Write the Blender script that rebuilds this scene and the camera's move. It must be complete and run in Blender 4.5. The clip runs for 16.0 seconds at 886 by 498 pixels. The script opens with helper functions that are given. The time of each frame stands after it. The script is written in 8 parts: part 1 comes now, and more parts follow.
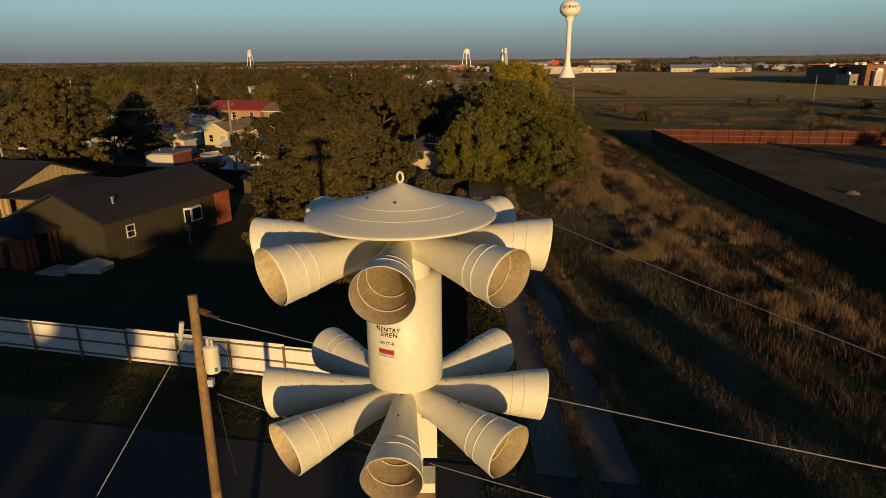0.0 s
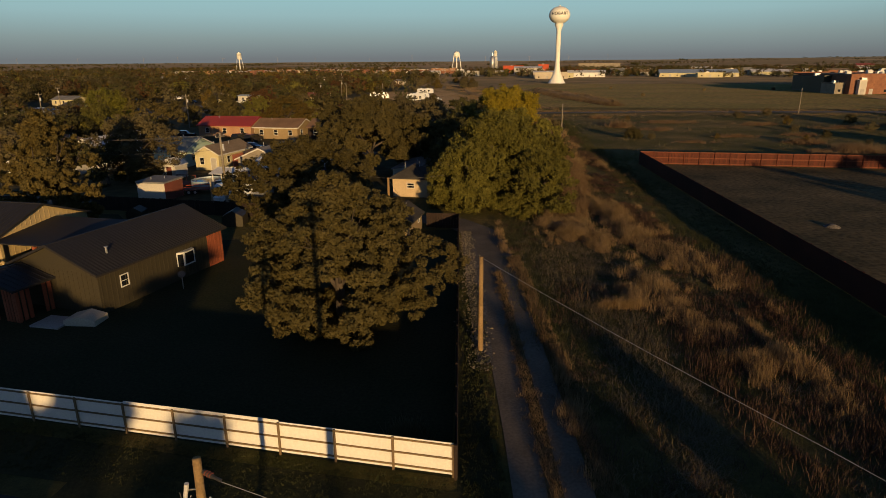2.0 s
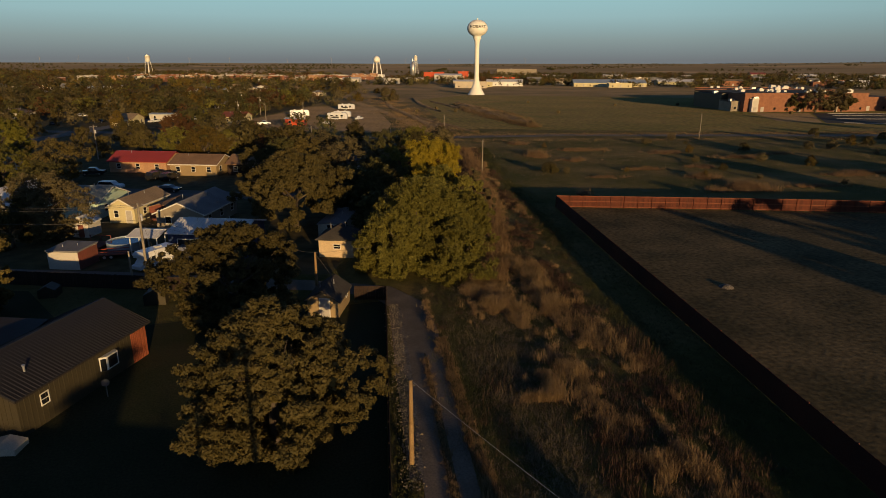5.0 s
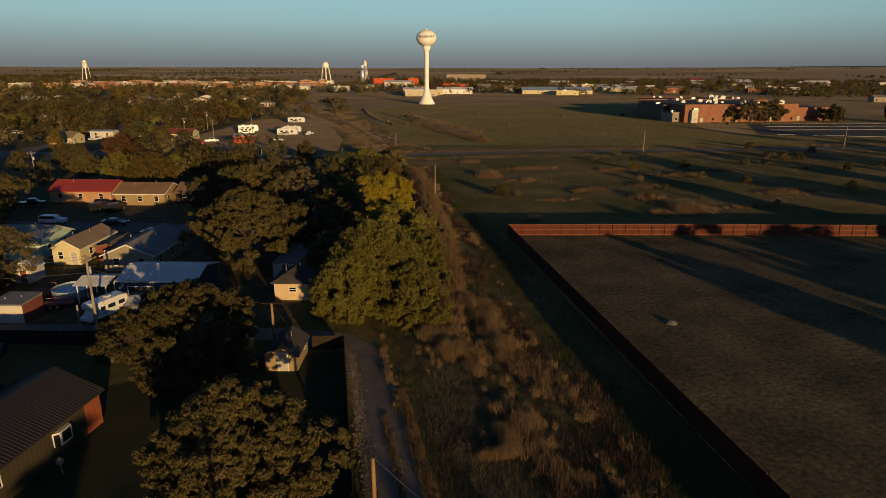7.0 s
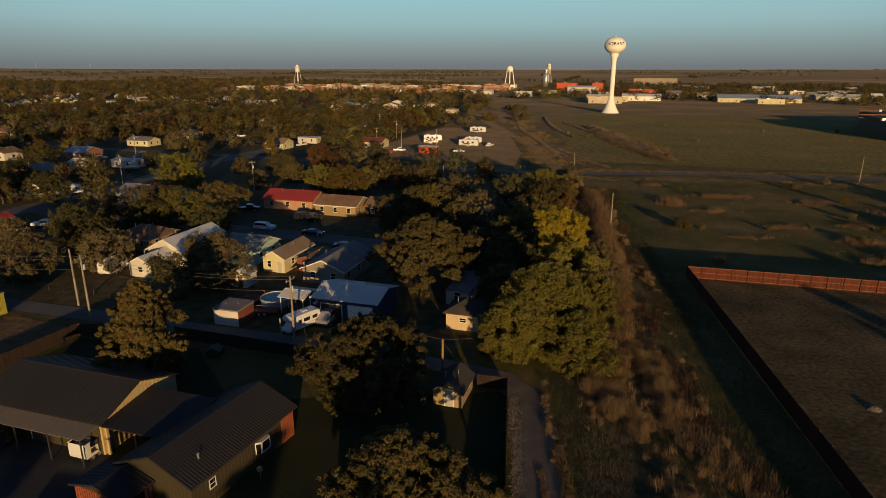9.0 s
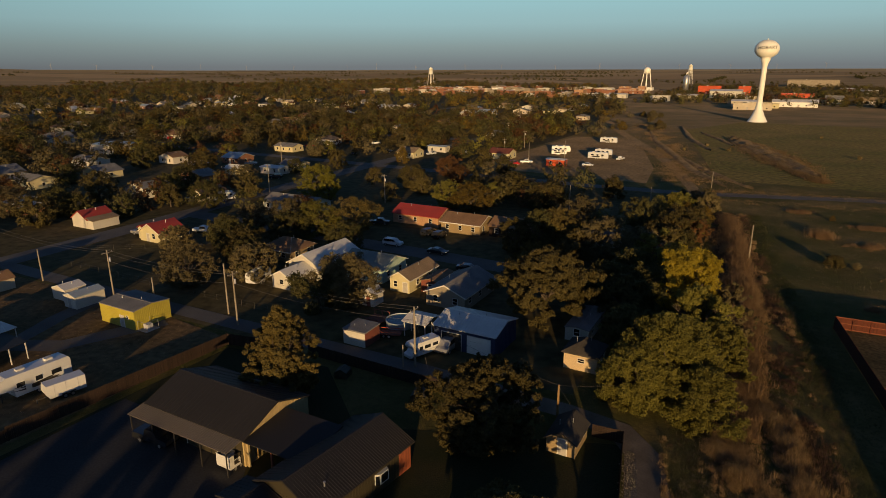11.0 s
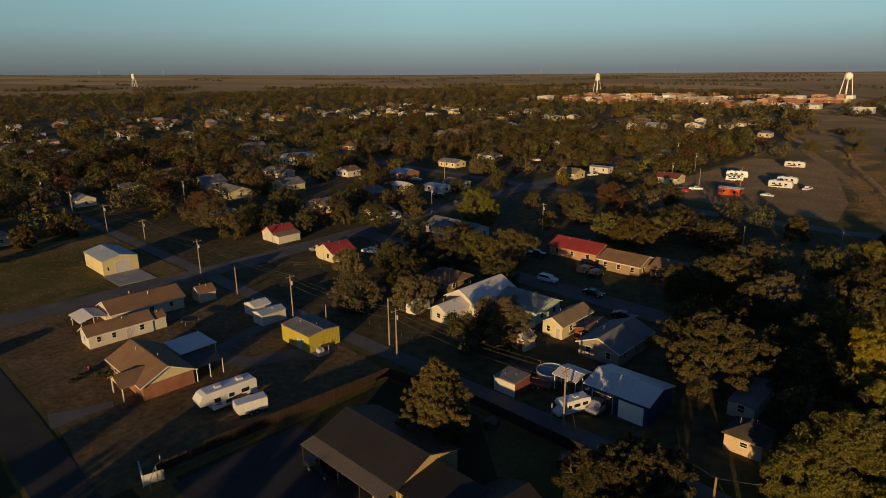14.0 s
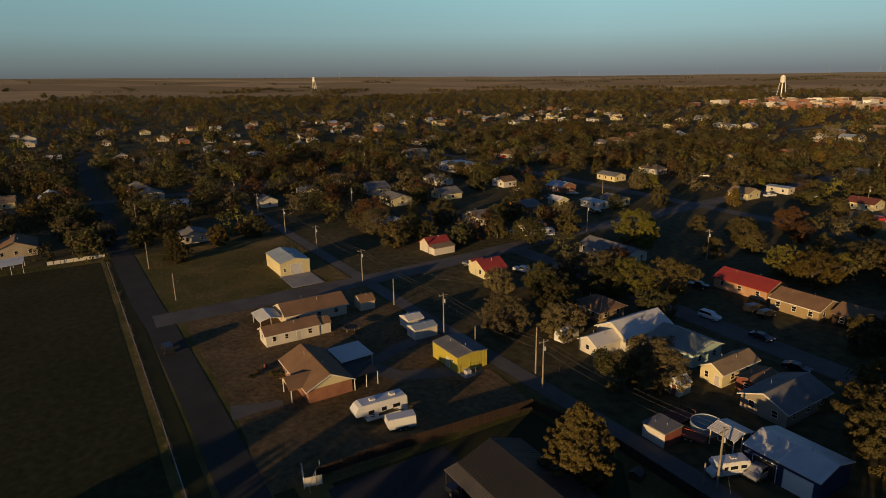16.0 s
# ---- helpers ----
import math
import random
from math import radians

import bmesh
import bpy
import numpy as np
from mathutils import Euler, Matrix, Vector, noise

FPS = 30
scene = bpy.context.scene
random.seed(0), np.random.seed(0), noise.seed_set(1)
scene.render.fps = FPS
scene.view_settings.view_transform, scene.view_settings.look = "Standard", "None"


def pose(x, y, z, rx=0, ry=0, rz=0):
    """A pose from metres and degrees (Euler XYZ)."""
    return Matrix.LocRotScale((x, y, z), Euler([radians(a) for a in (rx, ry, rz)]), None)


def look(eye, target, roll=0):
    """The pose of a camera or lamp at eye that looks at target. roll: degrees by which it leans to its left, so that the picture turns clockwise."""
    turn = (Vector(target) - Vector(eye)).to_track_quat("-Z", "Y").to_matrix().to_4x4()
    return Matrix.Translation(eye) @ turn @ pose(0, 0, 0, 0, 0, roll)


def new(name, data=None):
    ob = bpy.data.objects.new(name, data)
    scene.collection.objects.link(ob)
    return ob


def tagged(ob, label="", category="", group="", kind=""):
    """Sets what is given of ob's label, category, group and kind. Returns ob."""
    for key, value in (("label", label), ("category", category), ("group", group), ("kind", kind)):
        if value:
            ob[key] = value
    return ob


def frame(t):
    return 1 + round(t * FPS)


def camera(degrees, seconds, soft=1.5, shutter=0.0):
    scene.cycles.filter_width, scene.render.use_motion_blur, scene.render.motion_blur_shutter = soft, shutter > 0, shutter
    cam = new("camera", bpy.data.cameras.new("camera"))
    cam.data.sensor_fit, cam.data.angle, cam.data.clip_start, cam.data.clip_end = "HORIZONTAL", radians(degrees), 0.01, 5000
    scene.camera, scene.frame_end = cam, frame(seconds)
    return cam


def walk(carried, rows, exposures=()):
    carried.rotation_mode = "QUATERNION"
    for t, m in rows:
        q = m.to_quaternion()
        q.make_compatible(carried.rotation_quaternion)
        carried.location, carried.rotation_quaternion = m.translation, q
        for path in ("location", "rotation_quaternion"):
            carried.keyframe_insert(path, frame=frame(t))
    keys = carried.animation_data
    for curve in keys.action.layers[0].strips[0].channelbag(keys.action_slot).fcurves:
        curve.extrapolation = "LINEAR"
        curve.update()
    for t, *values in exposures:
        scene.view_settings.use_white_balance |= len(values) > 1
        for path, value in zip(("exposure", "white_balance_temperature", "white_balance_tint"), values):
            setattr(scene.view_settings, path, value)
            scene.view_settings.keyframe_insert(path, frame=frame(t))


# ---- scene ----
# camera: a drone that climbs straight up and turns as it goes
cam = camera(71.76, 16.0, soft=0.6)
ROWS = [  # seconds, x, y, z, yaw, pitch, lean to the right
    (0.0, 0.000, -0.000, 13.165, 0.000, -16.991, 0.544),
    (0.5, -0.001, 0.039, 13.686, -0.058, -16.955, 0.492),
    (1.0, 0.002, 0.098, 14.411, -0.258, -16.938, 0.545),
    (1.5, 0.037, 0.120, 15.363, -0.558, -16.901, 0.545),
    (2.0, 0.092, 0.154, 16.634, -0.896, -16.891, 0.460),
    (2.5, 0.102, 0.143, 17.924, -1.274, -16.879, 0.413),
    (3.0, 0.105, 0.194, 19.225, -1.458, -16.864, 0.341),
    (3.5, 0.081, 0.255, 20.518, -1.528, -16.882, 0.266),
    (4.0, 0.086, 0.314, 21.812, -2.327, -16.873, 0.191),
    (4.5, 0.048, 0.393, 23.100, -4.686, -16.861, 0.020),
    (5.0, -0.005, 0.419, 24.362, -8.198, -16.787, -0.137),
    (5.2, -0.024, 0.421, 24.864, -9.210, -16.766, -0.158),
    (7.3, -0.245, 0.536, 30.177, -12.744, -16.474, -0.134),
    (7.5, -0.278, 0.529, 30.708, -12.398, -16.436, -0.170),
    (8.0, -0.375, 0.510, 32.044, -8.559, -16.421, -0.186),
    (8.5, -0.455, 0.461, 33.380, -2.095, -16.424, -0.138),
    (9.0, -0.478, 0.404, 34.696, 3.701, -16.412, -0.057),
    (9.5, -0.466, 0.380, 35.988, 7.622, -16.390, 0.028),
    (9.7, -0.464, 0.372, 36.502, 8.787, -16.429, 0.082),
    (11.8, -0.676, 0.479, 41.866, 19.025, -16.299, 0.242),
    (12.0, -0.722, 0.496, 42.383, 19.812, -16.271, 0.257),
    (12.5, -0.832, 0.529, 43.678, 21.851, -16.221, 0.341),
    (13.0, -0.951, 0.531, 44.971, 23.824, -16.184, 0.391),
    (13.5, -1.094, 0.509, 46.258, 26.710, -16.141, 0.459),
    (14.0, -1.258, 0.539, 47.517, 30.371, -16.084, 0.568),
    (14.5, -1.379, 0.578, 48.762, 33.554, -16.021, 0.689),
    (15.0, -1.492, 0.581, 50.000, 37.298, -15.964, 0.770),
    (15.5, -1.622, 0.543, 51.239, 41.181, -15.893, 0.859),
    (16.0, -1.755, 0.500, 52.483, 44.922, -15.841, 0.925),
]
walk(cam, [(t, pose(x, y, z, 90 + pitch, 0, yaw) @ pose(0, 0, 0, 0, 0, -lean)) for t, x, y, z, yaw, pitch, lean in ROWS],
     exposures=[(0.0, 0.0, 8750, 27), (16.0, 0.0, 8750, 27)])

# ---- sun and sky: a low evening sun behind the first view ----
SUN_AZ, SUN_EL = 168.0, 6.0   # degrees clockwise from +y, and above the horizon
sun = new("sun", bpy.data.lights.new("sun", "SUN"))
sun.data.energy, sun.data.angle, sun.data.color = 4.3, radians(0.5), (1.0, 0.82, 0.45)
az, el = radians(SUN_AZ), radians(SUN_EL)
TO_SUN = Vector((math.sin(az) * math.cos(el), math.cos(az) * math.cos(el), math.sin(el)))
sun.matrix_world = look(TO_SUN * 100, (0, 0, 0))
world = bpy.data.worlds.new("world")
scene.world = world
world.use_nodes = True
wn = world.node_tree.nodes
sky = wn.new("ShaderNodeTexSky")
sky.sky_type, sky.sun_disc = "NISHITA", False
sky.sun_elevation, sky.sun_rotation = el, az
sky.altitude, sky.air_density, sky.dust_density, sky.ozone_density = 450, 0.96, 0.43, 5.0
world.node_tree.links.new(sky.outputs[0], wn["Background"].inputs[0])
wn["Background"].inputs[1].default_value = 0.12

# ---- town grid: u and v run along the streets ----
GRID = -13.4
CG, SG = math.cos(radians(GRID)), math.sin(radians(GRID))


def W(u, v):
    return (u * CG - v * SG, u * SG + v * CG)


# ---- materials ----
def mat(name, c1, c2=None, scale=1.0, rough=0.85, bump=0.2, fine=18.0, metal=0.0, island=0.0, rand=0.0, ribs=None, dirt=0.25, spec=0.3, deep=0.03, sheen=0.0):
    """A surface in two tones: broad stains and fine grain, with relief. ribs: (axis, spacing in metres)."""
    m = bpy.data.materials.new(name)
    m.use_nodes = True
    n, l = m.node_tree.nodes, m.node_tree.links
    b = n["Principled BSDF"]
    c2 = c2 or tuple(0.72 * c for c in c1)
    tc = n.new("ShaderNodeTexCoord")
    big, small = n.new("ShaderNodeTexNoise"), n.new("ShaderNodeTexNoise")
    for t, s, d in ((big, 0.45 * scale, 5), (small, fine, 4)):
        t.inputs["Scale"].default_value, t.inputs["Detail"].default_value = s, d
        l.new(tc.outputs["Object"], t.inputs["Vector"])
    ramp = n.new("ShaderNodeValToRGB")
    ramp.color_ramp.elements[0].position, ramp.color_ramp.elements[1].position = 0.32, 0.68
    ramp.color_ramp.elements[0].color, ramp.color_ramp.elements[1].color = (*c2, 1), (*c1, 1)
    l.new(big.outputs["Fac"], ramp.inputs["Fac"])
    mix = n.new("ShaderNodeMix")
    mix.data_type, mix.blend_type = "RGBA", "MULTIPLY"
    mix.inputs["Factor"].default_value = dirt
    l.new(ramp.outputs["Color"], mix.inputs[6])
    gr = n.new("ShaderNodeValToRGB")
    gr.color_ramp.elements[0].position, gr.color_ramp.elements[1].position = 0.3, 0.7
    gr.color_ramp.elements[0].color, gr.color_ramp.elements[1].color = (0.25, 0.25, 0.25, 1), (1.3, 1.3, 1.3, 1)
    l.new(small.outputs["Fac"], gr.inputs["Fac"])
    l.new(gr.outputs["Color"], mix.inputs[7])
    out = mix.outputs[2]
    if island or rand:
        hsv = n.new("ShaderNodeHueSaturation")
        src = n.new("ShaderNodeNewGeometry").outputs["Random Per Island"] if island else n.new("ShaderNodeObjectInfo").outputs["Random"]
        mr = n.new("ShaderNodeMapRange")
        k = island or rand
        mr.inputs["To Min"].default_value, mr.inputs["To Max"].default_value = 1 - k, 1 + k
        l.new(src, mr.inputs["Value"])
        l.new(mr.outputs[0], hsv.inputs["Value"])
        l.new(out, hsv.inputs["Color"])
        out = hsv.outputs[0]
    l.new(out, b.inputs["Base Color"])
    b.inputs["Roughness"].default_value, b.inputs["Metallic"].default_value = rough, metal
    b.inputs["Specular IOR Level"].default_value = spec
    b.inputs["Sheen Weight"].default_value, b.inputs["Sheen Roughness"].default_value, b.inputs["Sheen Tint"].default_value = sheen, 0.4, (0.9, 0.62, 0.4, 1)
    h = small.outputs["Fac"]
    if ribs:
        wv = n.new("ShaderNodeTexWave")
        wv.wave_type, wv.bands_direction, wv.wave_profile = "BANDS", ribs[0], "SIN"
        wv.inputs["Scale"].default_value = 0.314 / ribs[1] * 1.0
        wv.inputs["Distortion"].default_value = 0.0
        l.new(tc.outputs["Object"], wv.inputs["Vector"])
        ad = n.new("ShaderNodeMath")
        ad.operation = "ADD"
        sc = n.new("ShaderNodeMath")
        sc.operation, sc.inputs[1].default_value = "MULTIPLY", 3.0
        l.new(wv.outputs["Fac"], sc.inputs[0])
        l.new(sc.outputs[0], ad.inputs[0])
        l.new(h, ad.inputs[1])
        h = ad.outputs[0]
    if bump:
        bp = n.new("ShaderNodeBump")
        bp.inputs["Strength"].default_value, bp.inputs["Distance"].default_value = bump, deep
        l.new(h, bp.inputs["Height"])
        l.new(bp.outputs[0], b.inputs["Normal"])
    return m


def leaf_mat(name, stops, glow=0.35):
    """Leaves: each its own tone out of a ramp, a little light coming through."""
    m = bpy.data.materials.new(name)
    m.use_nodes = True
    n, l = m.node_tree.nodes, m.node_tree.links
    b = n["Principled BSDF"]
    geo, oi = n.new("ShaderNodeNewGeometry"), n.new("ShaderNodeObjectInfo")
    ramp = n.new("ShaderNodeValToRGB")
    e = ramp.color_ramp.elements
    e[0].color, e[1].color = (*stops[0], 1), (*stops[-1], 1)
    for i, c in enumerate(stops[1:-1], 1):
        e.new(i / (len(stops) - 1)).color = (*c, 1)
    tc, nz = n.new("ShaderNodeTexCoord"), n.new("ShaderNodeTexNoise")
    nz.inputs["Scale"].default_value, nz.inputs["Detail"].default_value = 0.5, 3
    l.new(tc.outputs["Object"], nz.inputs["Vector"])
    a = n.new("ShaderNodeMath")
    a.operation, a.use_clamp = "MULTIPLY_ADD", True
    a.inputs[1].default_value, a.inputs[2].default_value = 0.34, 0.06
    l.new(geo.outputs["Random Per Island"], a.inputs[0])
    a2 = n.new("ShaderNodeMath")
    a2.operation, a2.use_clamp, a2.inputs[1].default_value = "MULTIPLY_ADD", True, 0.56
    l.new(nz.outputs["Fac"], a2.inputs[0])
    l.new(a.outputs[0], a2.inputs[2])
    l.new(a2.outputs[0], ramp.inputs["Fac"])
    hsv = n.new("ShaderNodeHueSaturation")
    mr = n.new("ShaderNodeMapRange")
    mr.inputs["To Min"].default_value, mr.inputs["To Max"].default_value = 0.75, 1.2
    l.new(oi.outputs["Random"], mr.inputs["Value"])
    l.new(mr.outputs[0], hsv.inputs["Value"])
    l.new(ramp.outputs[0], hsv.inputs["Color"])
    l.new(hsv.outputs[0], b.inputs["Base Color"])
    b.inputs["Roughness"].default_value = 0.7
    b.inputs["Specular IOR Level"].default_value = 0.2
    tr = n.new("ShaderNodeBsdfTranslucent")
    l.new(hsv.outputs[0], tr.inputs["Color"])
    mx = n.new("ShaderNodeMixShader")
    mx.inputs[0].default_value = glow
    l.new(b.outputs[0], mx.inputs[1])
    l.new(tr.outputs[0], mx.inputs[2])
    l.new(mx.outputs[0], n["Material Output"].inputs["Surface"])
    return m


def ground_mat():
    """Prairie ground: dry and green grass in patches near, ploughed and sown fields far off."""
    m = bpy.data.materials.new("ground")
    m.use_nodes = True
    n, l = m.node_tree.nodes, m.node_tree.links
    b = n["Principled BSDF"]
    tc = n.new("ShaderNodeTexCoord")

    def noise_tex(scale, detail=6, rough=0.6):
        t = n.new("ShaderNodeTexNoise")
        t.inputs["Scale"].default_value, t.inputs["Detail"].default_value, t.inputs["Roughness"].default_value = scale, detail, rough
        l.new(tc.outputs["Object"], t.inputs["Vector"])
        return t.outputs["Fac"]

    def ramp(fac, *stops):
        r = n.new("ShaderNodeValToRGB")
        e = r.color_ramp.elements
        e[0].position, e[0].color, e[1].position, e[1].color = stops[0][0], (*stops[0][1], 1), stops[-1][0], (*stops[-1][1], 1)
        for p, c in stops[1:-1]:
            e.new(p).color = (*c, 1)
        l.new(fac, r.inputs[0])
        return r.outputs[0]

    def mix(fac, a, c, blend="MIX"):
        x = n.new("ShaderNodeMix")
        x.data_type, x.blend_type = "RGBA", blend
        if isinstance(fac, float):
            x.inputs[0].default_value = fac
        else:
            l.new(fac, x.inputs[0])
        l.new(a, x.inputs[6])
        l.new(c, x.inputs[7])
        return x.outputs[2]

    near = ramp(noise_tex(0.045), (0.36, (0.058, 0.072, 0.017)), (0.5, (0.112, 0.102, 0.032)), (0.64, (0.21, 0.15, 0.062)))
    near = mix(0.6, near, ramp(noise_tex(1.3, 8, 0.75), (0.3, (0.35, 0.34, 0.3)), (0.7, (1.25, 1.2, 1.1))), "MULTIPLY")
    near = mix(0.5, near, ramp(noise_tex(7, 4, 0.7), (0.3, (0.4, 0.4, 0.4)), (0.7, (1.3, 1.3, 1.3))), "MULTIPLY")
    vo = n.new("ShaderNodeTexVoronoi")
    vo.distance = "CHEBYCHEV"
    vo.inputs["Scale"].default_value = 0.0022
    mp = n.new("ShaderNodeMapping")
    mp.inputs["Rotation"].default_value = (0, 0, radians(GRID))
    mp.inputs["Scale"].default_value = (0.55, 1.0, 1.0)
    l.new(tc.outputs["Object"], mp.inputs["Vector"])
    l.new(mp.outputs[0], vo.inputs["Vector"])
    sp = n.new("ShaderNodeSeparateColor")
    l.new(vo.outputs["Color"], sp.inputs[0])
    far = ramp(sp.outputs[0], (0.0, (0.15, 0.128, 0.085)), (0.2, (0.06, 0.066, 0.046)), (0.4, (0.23, 0.18, 0.112)), (0.55, (0.09, 0.08, 0.056)), (0.75, (0.055, 0.062, 0.042)), (1.0, (0.14, 0.112, 0.075)))
    far = mix(0.5, far, ramp(noise_tex(0.01, 6), (0.3, (0.5, 0.5, 0.5)), (0.7, (1.2, 1.2, 1.2))), "MULTIPLY")
    ln = n.new("ShaderNodeVectorMath")
    ln.operation = "LENGTH"
    l.new(tc.outputs["Object"], ln.inputs[0])
    mr = n.new("ShaderNodeMapRange")
    mr.inputs["From Min"].default_value, mr.inputs["From Max"].default_value = 1000, 1500
    l.new(ln.outputs["Value"], mr.inputs["Value"])
    mid = ramp(noise_tex(0.018, 6), (0.36, (0.10, 0.095, 0.038)), (0.5, (0.18, 0.132, 0.06)), (0.64, (0.28, 0.185, 0.09)))
    md = n.new("ShaderNodeMapRange")
    md.inputs["From Min"].default_value, md.inputs["From Max"].default_value = 260, 520
    l.new(ln.outputs["Value"], md.inputs["Value"])
    near = mix(md.outputs[0], near, mid)
    l.new(mix(mr.outputs[0], near, far), b.inputs["Base Color"])
    b.inputs["Roughness"].default_value = 1.0
    b.inputs["Specular IOR Level"].default_value = 0.1
    b.inputs["Sheen Weight"].default_value, b.inputs["Sheen Roughness"].default_value = 0.03, 0.4
    b.inputs["Sheen Tint"].default_value = (0.9, 0.62, 0.4, 1)
    bp = n.new("ShaderNodeBump")
    bp.inputs["Strength"].default_value, bp.inputs["Distance"].default_value = 1.0, 0.3
    l.new(noise_tex(2.2, 8, 0.8), bp.inputs["Height"])
    fade = n.new("ShaderNodeMapRange")
    fade.inputs["From Min"].default_value, fade.inputs["From Max"].default_value = 250, 900
    fade.inputs["To Min"].default_value, fade.inputs["To Max"].default_value = 1.0, 0.0
    l.new(ln.outputs["Value"], fade.inputs["Value"])
    l.new(fade.outputs[0], bp.inputs["Strength"])
    l.new(bp.outputs[0], b.inputs["Normal"])
    return m


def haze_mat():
    """Sky glow painted as emission: dense and grey at the skyline, thinner and bluer above."""
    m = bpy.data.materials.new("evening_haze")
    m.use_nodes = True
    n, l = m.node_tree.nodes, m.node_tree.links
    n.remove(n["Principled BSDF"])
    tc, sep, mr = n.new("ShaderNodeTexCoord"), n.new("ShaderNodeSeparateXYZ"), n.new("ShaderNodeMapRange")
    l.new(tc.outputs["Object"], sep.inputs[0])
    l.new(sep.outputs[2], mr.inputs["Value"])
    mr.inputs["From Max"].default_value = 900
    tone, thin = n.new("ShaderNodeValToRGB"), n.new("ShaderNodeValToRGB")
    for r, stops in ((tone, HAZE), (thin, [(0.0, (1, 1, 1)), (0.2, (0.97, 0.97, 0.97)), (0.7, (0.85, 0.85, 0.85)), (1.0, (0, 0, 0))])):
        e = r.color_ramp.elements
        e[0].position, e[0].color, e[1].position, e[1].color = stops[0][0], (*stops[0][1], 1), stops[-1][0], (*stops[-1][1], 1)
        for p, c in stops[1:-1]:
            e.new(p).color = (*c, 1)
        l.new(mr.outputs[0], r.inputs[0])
    # the painted glow is dimmed to the left and right
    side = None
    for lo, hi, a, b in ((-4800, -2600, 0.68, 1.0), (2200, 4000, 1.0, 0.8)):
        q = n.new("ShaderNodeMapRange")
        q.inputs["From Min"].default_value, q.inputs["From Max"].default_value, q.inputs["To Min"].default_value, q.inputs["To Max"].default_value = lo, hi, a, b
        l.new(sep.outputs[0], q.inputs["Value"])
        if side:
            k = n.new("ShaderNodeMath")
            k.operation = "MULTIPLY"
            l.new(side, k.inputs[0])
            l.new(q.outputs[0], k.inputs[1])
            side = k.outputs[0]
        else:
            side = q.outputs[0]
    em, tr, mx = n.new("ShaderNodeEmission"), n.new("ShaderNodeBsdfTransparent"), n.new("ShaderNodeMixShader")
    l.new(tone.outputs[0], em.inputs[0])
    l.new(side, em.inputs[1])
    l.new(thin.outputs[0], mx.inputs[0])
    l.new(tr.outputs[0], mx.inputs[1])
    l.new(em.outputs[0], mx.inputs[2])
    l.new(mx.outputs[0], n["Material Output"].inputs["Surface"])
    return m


# sky tones painted up the haze backdrop, skyline first
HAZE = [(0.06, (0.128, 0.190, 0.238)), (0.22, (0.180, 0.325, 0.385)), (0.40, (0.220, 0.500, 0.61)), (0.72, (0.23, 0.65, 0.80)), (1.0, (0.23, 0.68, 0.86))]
M = {}
M["ground"] = ground_mat()
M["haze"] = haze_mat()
M["town_ground"] = mat("town_lawns", (0.075, 0.066, 0.028), (0.12, 0.09, 0.045), 0.1, 1.0, 0.5, 0.5, dirt=0.6, spec=0.1, deep=0.08)
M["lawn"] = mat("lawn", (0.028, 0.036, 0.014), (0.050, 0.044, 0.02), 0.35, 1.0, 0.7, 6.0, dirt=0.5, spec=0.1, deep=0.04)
M["dry"] = mat("dry_grass", (0.17, 0.118, 0.056), (0.062, 0.052, 0.025), 0.28, 1.0, 0.8, 1.8, dirt=0.7, spec=0.1, deep=0.05)
M["green"] = mat("green_field", (0.088, 0.112, 0.016), (0.195, 0.155, 0.038), 0.07, 1.0, 0.6, 0.5, dirt=0.85, spec=0.1, deep=0.25, sheen=0.03)
M["west_field"] = mat("mown_olive_grass", (0.040, 0.041, 0.016), (0.026, 0.029, 0.011), 0.1, 1.0, 0.6, 0.7, dirt=0.6, spec=0.1, deep=0.08, sheen=0.008)
M["lot"] = mat("bare_lot", (0.27, 0.18, 0.088), (0.165, 0.115, 0.056), 0.16, 1.0, 0.6, 0.8, dirt=0.6, spec=0.1, deep=0.05, sheen=0.05)
M["asphalt"] = mat("asphalt", (0.135, 0.124, 0.112), (0.088, 0.081, 0.074), 0.35, 0.95, 0.12, 9, dirt=0.3, deep=0.015)
# asphalt copy with the near road's deep shade put in; school roofs share it
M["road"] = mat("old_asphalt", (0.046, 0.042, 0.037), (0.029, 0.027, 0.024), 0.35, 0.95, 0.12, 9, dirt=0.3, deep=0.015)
# gravel darkened: the yard's deep tree shade is put into this colour
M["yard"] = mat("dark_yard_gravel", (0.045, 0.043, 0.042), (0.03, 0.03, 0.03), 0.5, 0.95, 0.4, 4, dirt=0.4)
M["shed_wall"] = mat("tan_shed_wall", (0.30, 0.21, 0.11), (0.25, 0.175, 0.095), 0.6, 0.85, 0.2, 10)
# siding in a darker tan than the beige
M["dim"] = mat("weathered_siding", (0.30, 0.25, 0.19), (0.22, 0.185, 0.14), 0.6, 0.85, 0.2, 10)
M["west_lot"] = mat("thin_dry_grass", (0.19, 0.122, 0.062), (0.10, 0.070, 0.034), 0.3, 1.0, 0.6, 0.9, dirt=0.6, spec=0.1, deep=0.06, sheen=0.015)
M["dirt"] = mat("dirt_track", (0.20, 0.155, 0.115), (0.125, 0.10, 0.075), 0.6, 1.0, 0.2, 7, dirt=0.35, spec=0.1, deep=0.02)
M["concrete"] = mat("concrete", (0.36, 0.34, 0.31), (0.26, 0.25, 0.23), 0.6, 0.9, 0.2, 9)
